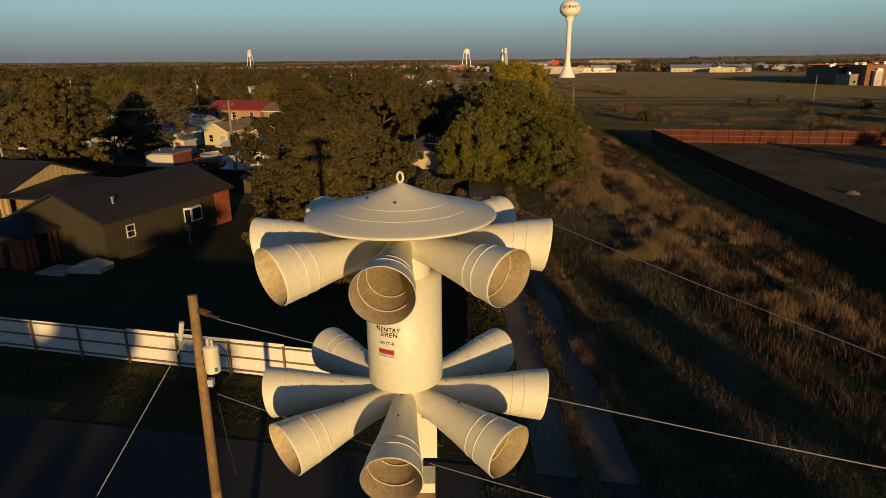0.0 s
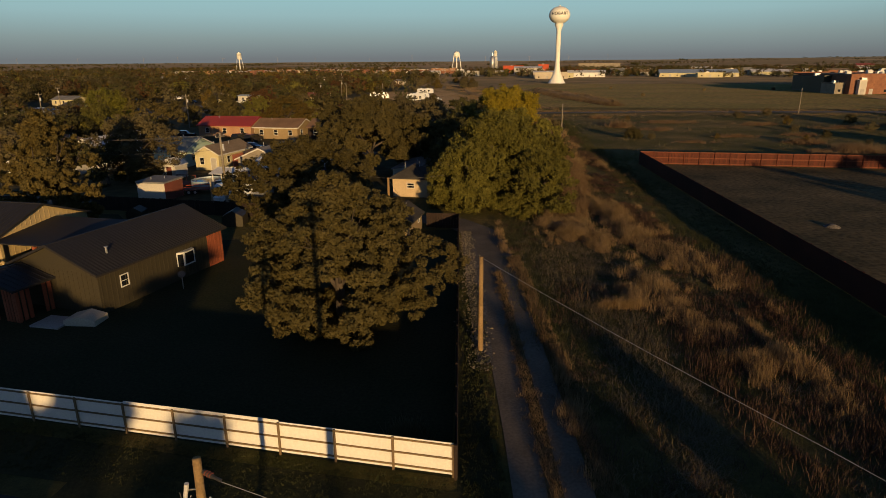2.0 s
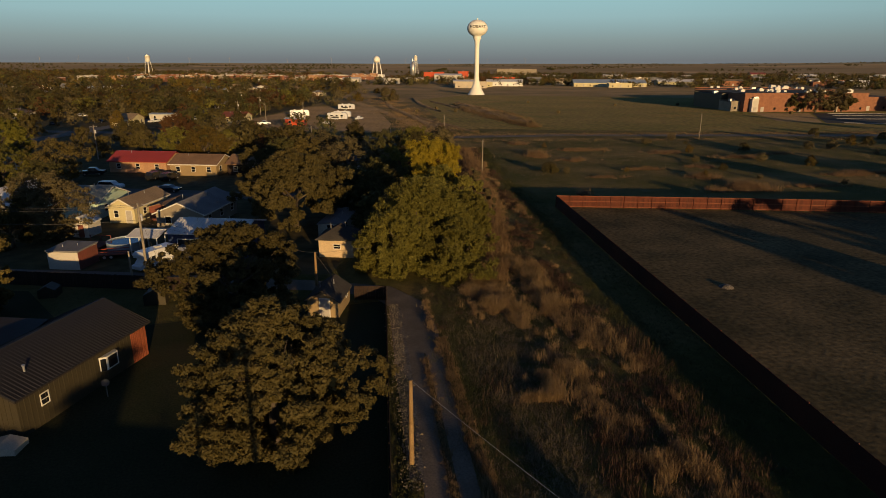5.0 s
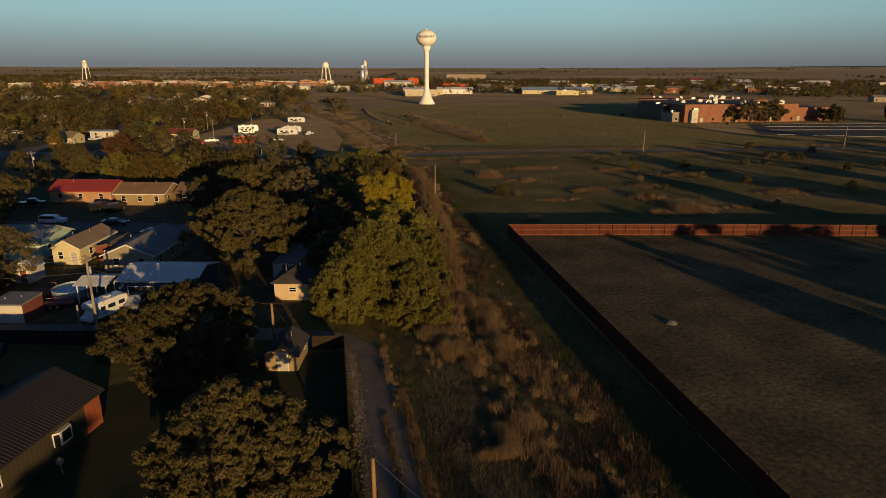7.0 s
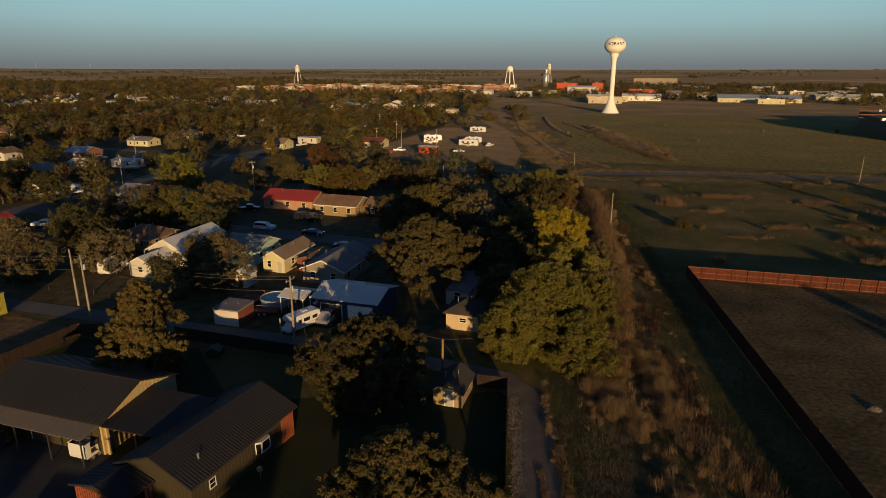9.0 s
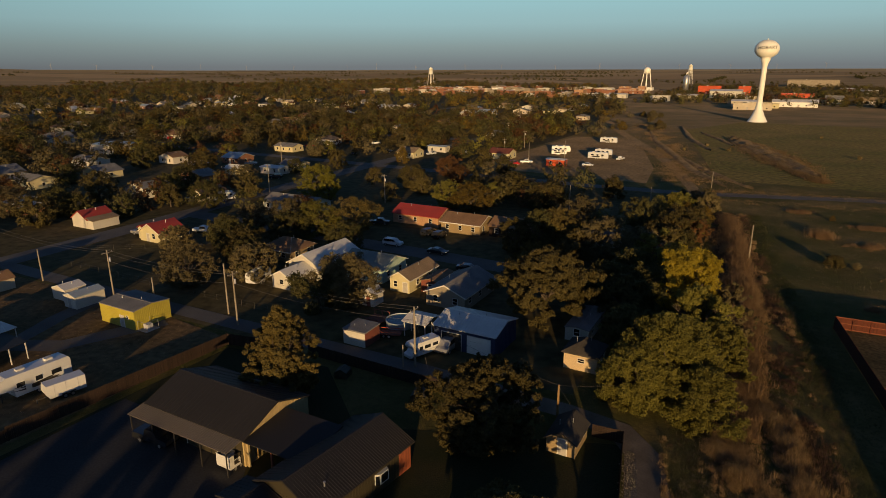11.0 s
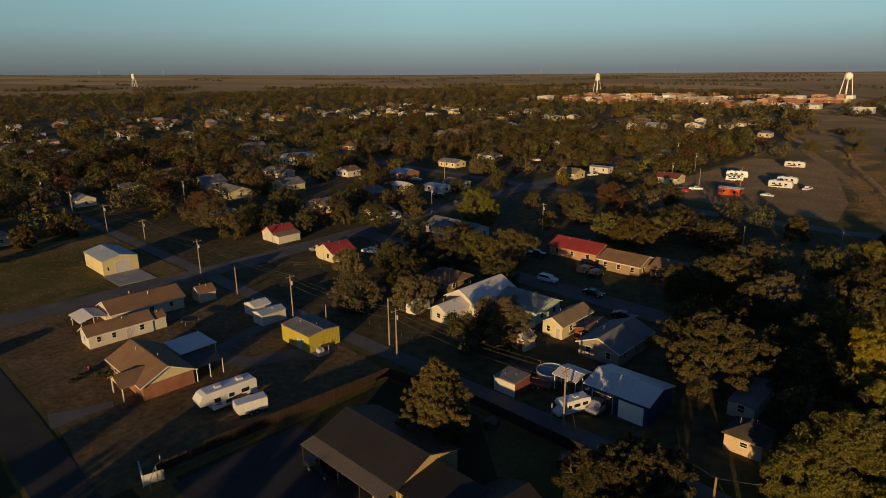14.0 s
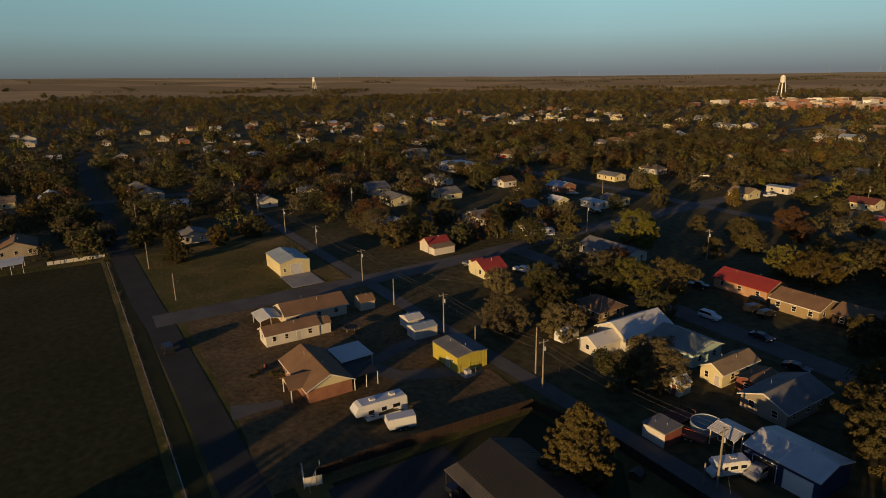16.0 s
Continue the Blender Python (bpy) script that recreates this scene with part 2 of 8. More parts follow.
M["rubble"] = mat("pale_rubble", (0.22, 0.175, 0.12), (0.15, 0.12, 0.085), 2.0, 1.0, 0.5, 7, dirt=0.4, island=0.3)
M["gravel"] = mat("gravel", (0.19, 0.16, 0.13), (0.10, 0.085, 0.07), 2.0, 1.0, 0.9, 7, dirt=0.8)
M["white"] = mat("white_paint", (0.78, 0.76, 0.70), (0.66, 0.63, 0.57), 0.5, 0.55, 0.05, 20, dirt=0.12)
M["siren"] = mat("siren_enamel", (0.71, 0.68, 0.54), (0.65, 0.62, 0.48), 1.2, 0.45, 0.03, 45, dirt=0.10, spec=0.5)
M["siren_in"] = mat("siren_inside", (0.50, 0.41, 0.26), (0.38, 0.29, 0.17), 4, 0.6, 0.12, 40, dirt=0.3)
M["galv"] = mat("galvanised", (0.5, 0.5, 0.49), (0.4, 0.4, 0.4), 1, 0.45, 0.1, 25, metal=0.8)
M["white_sheet"] = mat("white_sheet_metal", (0.78, 0.74, 0.66), (0.70, 0.66, 0.58), 0.5, 0.5, 0.08, 14, ribs=("X", 0.23), dirt=0.12)
M["rail"] = mat("wood_rail", (0.22, 0.14, 0.07), (0.15, 0.10, 0.055), 2, 0.85, 0.4, 20)
M["pole"] = mat("pole_wood", (0.31, 0.19, 0.085), (0.20, 0.125, 0.06), 2.5, 0.9, 0.5, 16, dirt=0.4)
M["pole_grey"] = mat("weathered_pole", (0.30, 0.25, 0.19), (0.20, 0.17, 0.13), 2.5, 0.9, 0.5, 16, dirt=0.4)
M["bark"] = mat("bark", (0.10, 0.075, 0.055), (0.06, 0.045, 0.035), 3, 1.0, 0.8, 12)
M["redfence"] = mat("stained_fence", (0.115, 0.023, 0.009), (0.07, 0.016, 0.008), 0.6, 0.8, 0.3, 10, rand=0.25, dirt=0.3)
M["brownfence"] = mat("brown_fence", (0.036, 0.019, 0.012), (0.024, 0.014, 0.010), 0.6, 0.85, 0.3, 10, rand=0.25)
M["barn_roof"] = mat("dark_metal_roof", (0.026, 0.024, 0.024), (0.021, 0.020, 0.020), 0.4, 0.6, 0.05, 15, spec=0.2)
# rail stain lightened: sun caught on the rails is put into the colour
M["redrail"] = mat("stained_rail", (0.20, 0.062, 0.03), (0.15, 0.045, 0.022), 1.5, 0.8, 0.3, 10, dirt=0.3)
M["barn_wall"] = mat("olive_metal_wall", (0.052, 0.042, 0.025), (0.042, 0.035, 0.021), 0.5, 0.55, 0.1, 15)
M["tan_metal"] = mat("tan_metal_wall", (0.46, 0.34, 0.175), (0.40, 0.30, 0.155), 0.5, 0.5, 0.1, 15)
M["red_wall"] = mat("red_stained_boards", (0.30, 0.075, 0.035), (0.22, 0.06, 0.03), 1, 0.8, 0.3, 12, rand=0.15)
M["brown_roof"] = mat("brown_shingles", (0.25, 0.14, 0.08), (0.19, 0.11, 0.065), 0.8, 0.95, 0.5, 9, dirt=0.4)
M["dark_shingle"] = mat("dark_shingles", (0.075, 0.066, 0.057), (0.05, 0.045, 0.04), 0.8, 0.97, 0.5, 9, dirt=0.4, spec=0.1)
M["tan_roof"] = mat("tan_shingles", (0.30, 0.21, 0.13), (0.23, 0.16, 0.10), 0.8, 0.95, 0.5, 9, dirt=0.4)
M["grey_roof"] = mat("grey_shingles", (0.22, 0.21, 0.20), (0.15, 0.15, 0.15), 0.8, 0.95, 0.5, 9, dirt=0.4)
M["green_roof"] = mat("grey_green_roof", (0.22, 0.25, 0.23), (0.16, 0.19, 0.18), 0.8, 0.8, 0.3, 9, dirt=0.3)
M["red_roof"] = mat("red_metal_roof", (0.34, 0.045, 0.035), (0.27, 0.04, 0.03), 0.6, 0.5, 0.1, 12)
M["white_roof"] = mat("white_metal_roof", (0.62, 0.61, 0.58), (0.52, 0.51, 0.49), 0.6, 0.4, 0.1, 12)
M["blue_roof"] = mat("blue_grey_metal_roof", (0.35, 0.42, 0.46), (0.28, 0.34, 0.38), 0.6, 0.45, 0.1, 12, metal=0.2)
M["cream"] = mat("cream_wall", (0.56, 0.49, 0.29), (0.47, 0.41, 0.25), 0.6, 0.8, 0.15, 10, dirt=0.2)
M["beige"] = mat("beige_siding", (0.52, 0.44, 0.33), (0.44, 0.37, 0.28), 0.6, 0.8, 0.15, 10, dirt=0.2)
M["wall_white"] = mat("white_siding", (0.54, 0.50, 0.43), (0.45, 0.42, 0.36), 0.6, 0.8, 0.15, 10, dirt=0.2)
M["mint"] = mat("mint_siding", (0.42, 0.56, 0.46), (0.36, 0.48, 0.40), 0.6, 0.8, 0.15, 10, dirt=0.2)
M["yellow"] = mat("yellow_metal", (0.42, 0.35, 0.065), (0.36, 0.30, 0.06), 0.6, 0.5, 0.3, 10, ribs=("X", 0.3), dirt=0.15)
M["blue"] = mat("blue_metal", (0.018, 0.036, 0.085), (0.014, 0.030, 0.07), 0.6, 0.5, 0.1, 10, dirt=0.15)
M["brick"] = mat("red_brick", (0.30, 0.13, 0.075), (0.22, 0.095, 0.06), 1.5, 0.95, 0.4, 12, dirt=0.45)
M["orange_brick"] = mat("orange_brick", (0.44, 0.25, 0.14), (0.36, 0.20, 0.12), 1.5, 0.95, 0.4, 12, dirt=0.35)
M["salmon"] = mat("salmon_stucco", (0.54, 0.40, 0.25), (0.47, 0.35, 0.22), 0.8, 0.9, 0.1, 10)
M["rust"] = mat("rusty_red", (0.22, 0.06, 0.04), (0.15, 0.05, 0.035), 1, 0.8, 0.2, 12)
M["trim"] = mat("white_trim", (0.66, 0.64, 0.58), None, 1, 0.6, 0.05, 15, dirt=0.1)
M["glass"] = mat("dark_glass", (0.015, 0.017, 0.02), (0.01, 0.012, 0.014), 1, 0.08, 0.0, 5, dirt=0.0, spec=0.6)
M["door"] = mat("door_paint", (0.45, 0.42, 0.38), None, 1, 0.7, 0.1, 15)
M["black"] = mat("black_rubber", (0.02, 0.02, 0.02), None, 1, 0.8, 0.1, 20)
M["print"] = mat("black_print", (0.012, 0.012, 0.012), (0.02, 0.02, 0.02), 1, 0.6, 0.0, 30, dirt=0.0)
M["label_red"] = mat("label_red", (0.45, 0.03, 0.04), (0.35, 0.03, 0.04), 1, 0.5, 0.0, 30, dirt=0.1)
M["label_grey"] = mat("label_grey", (0.5, 0.5, 0.52), None, 1, 0.5, 0.0, 30)
M["stripe"] = mat("stripe_grey", (0.05, 0.045, 0.04), None, 1, 0.5, 0.0, 30)
M["label_green"] = mat("label_green", (0.03, 0.25, 0.08), None, 1, 0.5, 0.0, 30)
M["wire"] = mat("bare_wire", (0.45, 0.43, 0.40), (0.35, 0.33, 0.31), 2, 0.5, 0.0, 20, metal=0.5)
M["line"] = mat("weathered_line", (0.10, 0.095, 0.09), (0.07, 0.068, 0.065), 2, 0.7, 0.0, 20)
M["steel"] = mat("dark_steel", (0.09, 0.085, 0.08), None, 2, 0.5, 0.1, 20, metal=0.6)
M["porcelain"] = mat("porcelain", (0.6, 0.58, 0.54), None, 2, 0.25, 0.0, 20)
M["car_white"] = mat("white_car_paint", (0.60, 0.60, 0.59), (0.54, 0.54, 0.53), 0.5, 0.25, 0.0, 10, dirt=0.08, spec=0.5)
M["car_dark"] = mat("dark_car_paint", (0.02, 0.022, 0.026), None, 0.5, 0.2, 0.0, 10, dirt=0.08, spec=0.5)
M["car_silver"] = mat("silver_car_paint", (0.42, 0.42, 0.42), None, 0.5, 0.25, 0.0, 10, metal=0.5, dirt=0.08)
M["car_red"] = mat("red_car_paint", (0.40, 0.02, 0.02), None, 0.5, 0.25, 0.0, 10, dirt=0.08, spec=0.5)
M["tower"] = mat("tower_paint", (0.80, 0.78, 0.70), (0.74, 0.72, 0.64), 0.15, 0.5, 0.0, 3, dirt=0.1)
M["red_steel"] = mat("red_painted_steel", (0.55, 0.08, 0.03), (0.45, 0.07, 0.03), 0.3, 0.6, 0.1, 4)
# white turbines toned grey: distance haze is put into their colour
M["haze_white"] = mat("turbine_white", (0.30, 0.30, 0.31), None, 1, 0.8, 0.0, 5, dirt=0.0)
M["water"] = mat("pool_water", (0.02, 0.07, 0.10), (0.015, 0.05, 0.08), 1, 0.08, 0.05, 3, dirt=0.0, spec=0.5)
M["weed"] = leaf_mat("russet_weeds", [(0.04, 0.023, 0.015), (0.095, 0.054, 0.034), (0.165, 0.095, 0.06)], 0.2)
M["straw_blade"] = leaf_mat("straw_blades", [(0.10, 0.08, 0.045), (0.17, 0.13, 0.075), (0.25, 0.19, 0.11)], 0.25)
M["brush_blade"] = leaf_mat("dead_brush", [(0.07, 0.045, 0.026), (0.135, 0.082, 0.045), (0.21, 0.13, 0.07), (0.29, 0.185, 0.10)], 0.3)
M["field_green"] = leaf_mat("field_blades", [(0.05, 0.055, 0.015), (0.095, 0.09, 0.024), (0.15, 0.125, 0.04)], 0.3)
M["lean_roof"] = mat("weathered_brown_sheet", (0.15, 0.125, 0.105), (0.11, 0.095, 0.08), 0.4, 0.6, 0.05, 15, spec=0.2)
M["grass_blade"] = leaf_mat("dry_blades", [(0.09, 0.060, 0.030), (0.18, 0.117, 0.058), (0.30, 0.194, 0.10), (0.42, 0.275, 0.15)], 0.3)
M["green_blade"] = leaf_mat("green_blades", [(0.03, 0.035, 0.012), (0.06, 0.065, 0.02), (0.11, 0.09, 0.035)], 0.3)
M["leaf_green"] = leaf_mat("leaves_olive", [(0.026, 0.025, 0.010), (0.064, 0.053, 0.019), (0.108, 0.084, 0.030), (0.155, 0.108, 0.040)])
M["leaf_dark"] = leaf_mat("leaves_dark", [(0.026, 0.029, 0.012), (0.056, 0.056, 0.020), (0.098, 0.086, 0.030), (0.145, 0.112, 0.042)])
M["leaf_yellow"] = leaf_mat("leaves_yellow", [(0.13, 0.105, 0.018), (0.30, 0.225, 0.028), (0.46, 0.335, 0.036)])
M["leaf_bright"] = leaf_mat("leaves_chartreuse", [(0.062, 0.062, 0.014), (0.135, 0.125, 0.022), (0.23, 0.19, 0.03)])
M["leaf_lime"] = leaf_mat("leaves_yellow_green", [(0.052, 0.050, 0.012), (0.138, 0.124, 0.028), (0.27, 0.228, 0.052)])
M["leaf_orange"] = leaf_mat("leaves_orange", [(0.052, 0.038, 0.011), (0.105, 0.073, 0.018), (0.165, 0.106, 0.025), (0.20, 0.116, 0.027)])
M["leaf_brown"] = leaf_mat("leaves_golden_brown", [(0.038, 0.032, 0.012), (0.082, 0.064, 0.021), (0.135, 0.098, 0.031), (0.185, 0.122, 0.04)])
M["leaf_red"] = leaf_mat("leaves_russet", [(0.055, 0.030, 0.014), (0.105, 0.050, 0.020), (0.16, 0.074, 0.029)])
M["twig"] = leaf_mat("bare_twigs", [(0.066, 0.053, 0.026), (0.115, 0.09, 0.042), (0.165, 0.13, 0.06)], 0.15)


# ---- mesh helpers ----
class Geo:
    """Vertices and faces, gathered piece by piece."""

    def __init__(self):
        self.v, self.f = [], []

    def add(self, verts, faces):
        k = len(self.v)
        self.v += [tuple(p) for p in verts]
        self.f += [tuple(i + k for i in f) for f in faces]
        return self

    def box(self, x0, y0, z0, x1, y1, z1):
        return self.add([(x0, y0, z0), (x1, y0, z0), (x1, y1, z0), (x0, y1, z0), (x0, y0, z1), (x1, y0, z1), (x1, y1, z1), (x0, y1, z1)],
                        [(3, 2, 1, 0), (4, 5, 6, 7), (0, 1, 5, 4), (1, 2, 6, 5), (2, 3, 7, 6), (3, 0, 4, 7)])

    def slab(self, quad, thick):
        """A plate under the given four top corners."""
        lo = [(p[0], p[1], p[2] - thick) for p in quad]
        k = len(quad)
        return self.add(list(quad) + lo, [tuple(range(k)), tuple(range(2 * k - 1, k - 1, -1))] + [(i, i + k, (i + 1) % k + k, (i + 1) % k) for i in range(k)])

    def prism(self, profile, y0, y1, axis="y"):
        """A profile of (a, z) points, drawn out along y (a is x) or along x (a is y)."""
        k = len(profile)
        if axis == "y":
            a, b = [(p, y0, z) for p, z in profile], [(p, y1, z) for p, z in profile]
        else:
            a, b = [(y0, p, z) for p, z in profile], [(y1, p, z) for p, z in profile]
        return self.add(a + b, [tuple(range(k)), tuple(range(2 * k - 1, k - 1, -1))] + [(i, i + k, (i + 1) % k + k, (i + 1) % k) for i in range(k)])

    def tube(self, p0, p1, r0, r1=None, n=8, cap=True):
        r1 = r0 if r1 is None else r1
        a, b = Vector(p0), Vector(p1)
        d = (b - a).normalized()
        s = d.orthogonal().normalized()
        t = d.cross(s)
        ring = [s * math.cos(2 * math.pi * i / n) + t * math.sin(2 * math.pi * i / n) for i in range(n)]
        fs = [(i, (i + 1) % n, (i + 1) % n + n, i + n) for i in range(n)]
        if cap:
            fs += [tuple(range(n - 1, -1, -1)), tuple(range(n, 2 * n))]
        return self.add([a + c * r0 for c in ring] + [b + c * r1 for c in ring], fs)

    def lathe(self, profile, n=32, close=False):
        """A profile of (radius, z) turned round z."""
        k = len(profile)
        vs = [(r * math.cos(2 * math.pi * i / n), r * math.sin(2 * math.pi * i / n), z) for i in range(n) for r, z in profile]
        fs = []
        for i in range(n):
            j = (i + 1) % n
            for q in range(k - 1 if not close else k):
                w = (q + 1) % k
                fs.append((i * k + q, j * k + q, j * k + w, i * k + w))
        return self.add(vs, fs)

    def turned(self, m):
        self.v = [tuple(m @ Vector(p)) for p in self.v]
        return self


def mesh_of(name, geo, material, smooth=False):
    me = bpy.data.meshes.new(name)
    me.from_pydata(geo.v, [], geo.f)
    me.validate()
    bm = bmesh.new()
    bm.from_mesh(me)
    bmesh.ops.recalc_face_normals(bm, faces=bm.faces)
    bm.to_mesh(me)
    bm.free()
    me.materials.append(material)
    if smooth:
        me.polygons.foreach_set("use_smooth", [True] * len(me.polygons))
    return me


def part(name, geo, material, parent, label="", smooth=False, m=None):
    ob = new(name, geo if isinstance(geo, bpy.types.Mesh) else mesh_of(name, geo, material, smooth))
    ob.parent = parent
    if m is not None:
        ob.matrix_basis = m
    return tagged(ob, label)


def thing(name, m, label, category, group="", kind=""):
    ob = new(name)
    ob.empty_display_size = 0.2
    ob.matrix_basis = m
    return tagged(ob, label, category, group, kind)


def solid(name, geo, material, label, category, kind="", group="", smooth=False, m=None):
    ob = new(name, mesh_of(name, geo, material, smooth))
    if m is not None:
        ob.matrix_basis = m
    return tagged(ob, label, category, group, kind)


def at_uv(u, v, z=0.0, turn=0.0):
    x, y = W(u, v)
    return pose(x, y, z, 0, 0, GRID + turn)


def raw_mesh(name, verts, faces, material):
    """A mesh out of arrays: verts (n, 3), faces (m, k)."""
    me = bpy.data.meshes.new(name)
    k = faces.shape[1]
    me.vertices.add(len(verts))
    me.vertices.foreach_set("co", verts.astype(np.float32).ravel())
    me.loops.add(faces.size)
    me.loops.foreach_set("vertex_index", faces.astype(np.int32).ravel())
    me.polygons.add(len(faces))
    me.polygons.foreach_set("loop_start", np.arange(0, faces.size, k, dtype=np.int32))
    me.polygons.foreach_set("loop_total", np.full(len(faces), k, dtype=np.int32))
    me.update(calc_edges=True)
    me.materials.append(material)
    return me


def ribbon(points, width, z, thick=0.0):
    """A strip of ground along a line of (x, y), rising a little above the sheet."""
    g = Geo()
    p = [Vector((x, y, 0)) for x, y in points]
    L, R = [], []
    for i, q in enumerate(p):
        d = (p[min(i + 1, len(p) - 1)] - p[max(i - 1, 0)]).normalized()
        s = Vector((-d.y, d.x, 0))
        w = width[i] if isinstance(width, (list, tuple)) else width
        L.append((*(q + s * w / 2).xy, z))
        R.append((*(q - s * w / 2).xy, z))
    n = len(p)
    g.add(L + R, [(i, i + n, i + n + 1, i + 1) for i in range(n - 1)])
    return g


def flat(pts, z):
    return Geo().add([(x, y, z) for x, y in pts], [tuple(range(len(pts)))])


# ---- the ground, one sheet to the horizon, rising a little far off ----
RISE = [(-180, 30), (-60, 50), (-45, 46), (-30, 31), (-10, 28), (30, 29), (47, 42), (60, 55), (72, 66), (82, 76), (110, 60), (180, 30)]   # bearing left of +y, height of the skyline


def ground_z(x, y):
    """Flat under the town; beyond it the plain climbs to low hills."""
    r = math.hypot(x, y)
    if r < 1800:
        return 0.0
    b = math.degrees(math.atan2(-x, y))
    top = next(h0 + (h1 - h0) * (b - b0) / (b1 - b0) for (b0, h0), (b1, h1) in zip(RISE, RISE[1:]) if b0 <= b <= b1)
    k = (r - 1800) / 3100
    return k * (top + 3 * noise.noise((x * 0.0006, y * 0.0006, 3))) + 5 * k * noise.noise((x * 0.002, y * 0.002, 0))


def ground_sheet():
    radii = [0, 40, 90, 180, 350, 700, 1200, 1800, 2400, 3000, 3600, 4200, 4900]
    n = 120
    vs, fs = [(0, 0, 0)], []
    for r in radii[1:]:
        for i in range(n):
            a = 2 * math.pi * i / n
            x, y = r * math.cos(a), r * math.sin(a)
            vs.append((x, y, ground_z(x, y)))
    for i in range(n):
        fs.append((0, 1 + i, 1 + (i + 1) % n))
    for q in range(len(radii) - 2):
        for i in range(n):
            j = (i + 1) % n
            fs.append((1 + q * n + i, 1 + (q + 1) * n + i, 1 + (q + 1) * n + j, 1 + q * n + j))
    return Geo().add(vs, fs)


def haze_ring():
    """Backdrop strip for the painted haze low in the sky, away from the sun."""
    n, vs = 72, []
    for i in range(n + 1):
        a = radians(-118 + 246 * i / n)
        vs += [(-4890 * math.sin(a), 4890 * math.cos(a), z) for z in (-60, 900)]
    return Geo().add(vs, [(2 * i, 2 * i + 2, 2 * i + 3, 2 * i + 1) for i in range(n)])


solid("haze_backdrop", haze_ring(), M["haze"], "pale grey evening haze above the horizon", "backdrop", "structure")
solid("ground", ground_sheet(), M["ground"], "wide flat prairie of dry and green grass", "ground", "structure")

TRACK = [(4.0, -90), (4.3, -20), (4.5, 10), (4.9, 25), (5.1, 42), (5.4, 54), (4.9, 60.5), (2.4, 64.9), (-4, 67.6), (-14, 70.2)]
solid("dirt_track", ribbon(TRACK, [3.3, 3.3, 3.3, 3.3, 3.4, 3.6, 3.8, 3.6, 3.2, 3.4], 0.03), M["dirt"], "bare dirt track with worn wheel ruts", "track", "structure")
solid("track_crown", ribbon([(4.3, -20), (4.5, 10), (5.0, 25), (5.25, 40), (5.4, 49)], [0.7, 0.75, 0.6, 0.5, 0.1], 0.06), M["dry"], "strip of dead grass between the ruts", "grass", "structure")
solid("alley", ribbon([(-12.5, 69.9), W(-44, 65.4), W(-120, 64.0), W(-200, 63.5), W(-420, 64.5)], 3.6, 0.035), M["asphalt"], "narrow worn back alley", "road", "structure")
# south road in the shade-darkened asphalt; other streets keep the lighter one
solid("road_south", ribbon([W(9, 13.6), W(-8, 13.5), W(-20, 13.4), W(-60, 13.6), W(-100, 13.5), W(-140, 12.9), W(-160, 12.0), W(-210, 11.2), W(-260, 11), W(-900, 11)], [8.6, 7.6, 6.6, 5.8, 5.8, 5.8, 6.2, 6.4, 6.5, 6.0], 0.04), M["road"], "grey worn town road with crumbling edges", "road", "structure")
solid("road_cross", ribbon([W(-145.5, 12), W(-145, 60), W(-147, 100), W(-152, 150), W(-156, 230), W(-160, 420)], 8.0, 0.045), M["asphalt"], "grey cross street", "road", "structure")
solid("road_north", ribbon([W(-150, 116), W(-100, 114.5), W(-60, 113), W(-38, 112)], 6.5, 0.04), M["asphalt"], "short street in front of the houses", "road", "structure")
solid("road_field", ribbon([W(-420, 226), W(-160, 217), W(-60, 212), W(-28, 213), W(22, 226), W(80, 232), W(180, 243), W(420, 268)], 6.5, 0.05), M["asphalt"], "paved road across the fields", "road", "structure")
solid("road_west", ribbon([W(-312, -60), W(-312, 300), W(-312, 800)], 8.0, 0.05), M["asphalt"], "far town street", "road", "structure")
solid("road_far", ribbon([W(-900, 322), W(-160, 322)], 8.0, 0.05), M["asphalt"], "far town street between trees", "road", "structure")
solid("field_edge", ribbon([W(-60, 6.9), W(-100, 7.0), W(-140, 6.9), W(-205, 6.6)], [0.22, 0.16, 0.22, 0.2], 0.06), M["concrete"], "thin pale strip along the field edge", "strip", "structure")
solid("old_railbed", ribbon([(26, 196), (26.5, 222), (25, 255), (20, 310), (12, 360), (4, 410), (-3, 470), (-12, 560)], [3.5, 4, 4.5, 5, 5.5, 6, 6, 7], 0.06), M["lot"], "bare tan dirt lane out of town", "track", "structure")
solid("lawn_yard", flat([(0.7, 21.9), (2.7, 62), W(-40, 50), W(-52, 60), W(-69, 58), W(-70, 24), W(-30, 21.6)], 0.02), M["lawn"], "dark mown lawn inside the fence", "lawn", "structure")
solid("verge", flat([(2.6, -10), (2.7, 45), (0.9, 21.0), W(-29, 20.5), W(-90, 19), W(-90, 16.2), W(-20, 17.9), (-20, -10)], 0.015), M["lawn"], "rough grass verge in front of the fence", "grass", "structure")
# shade-toned gravel, carried on under the lean-to
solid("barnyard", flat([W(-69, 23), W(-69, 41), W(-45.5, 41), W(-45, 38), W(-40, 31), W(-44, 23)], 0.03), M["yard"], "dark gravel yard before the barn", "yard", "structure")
solid("red_yard", flat([(35.1, 103), (29.4, 20), (24.0, -60), (140, -60), W(118, 109)], 0.02), M["dry"], "dry brown grass inside the red fence", "grass", "structure")
solid("green_field", flat([W(-20, 245), W(-60, 440), W(-30, 520), W(150, 500), W(240, 300), W(120, 245)], 0.03), M["green"], "flat green hay field", "field", "structure")
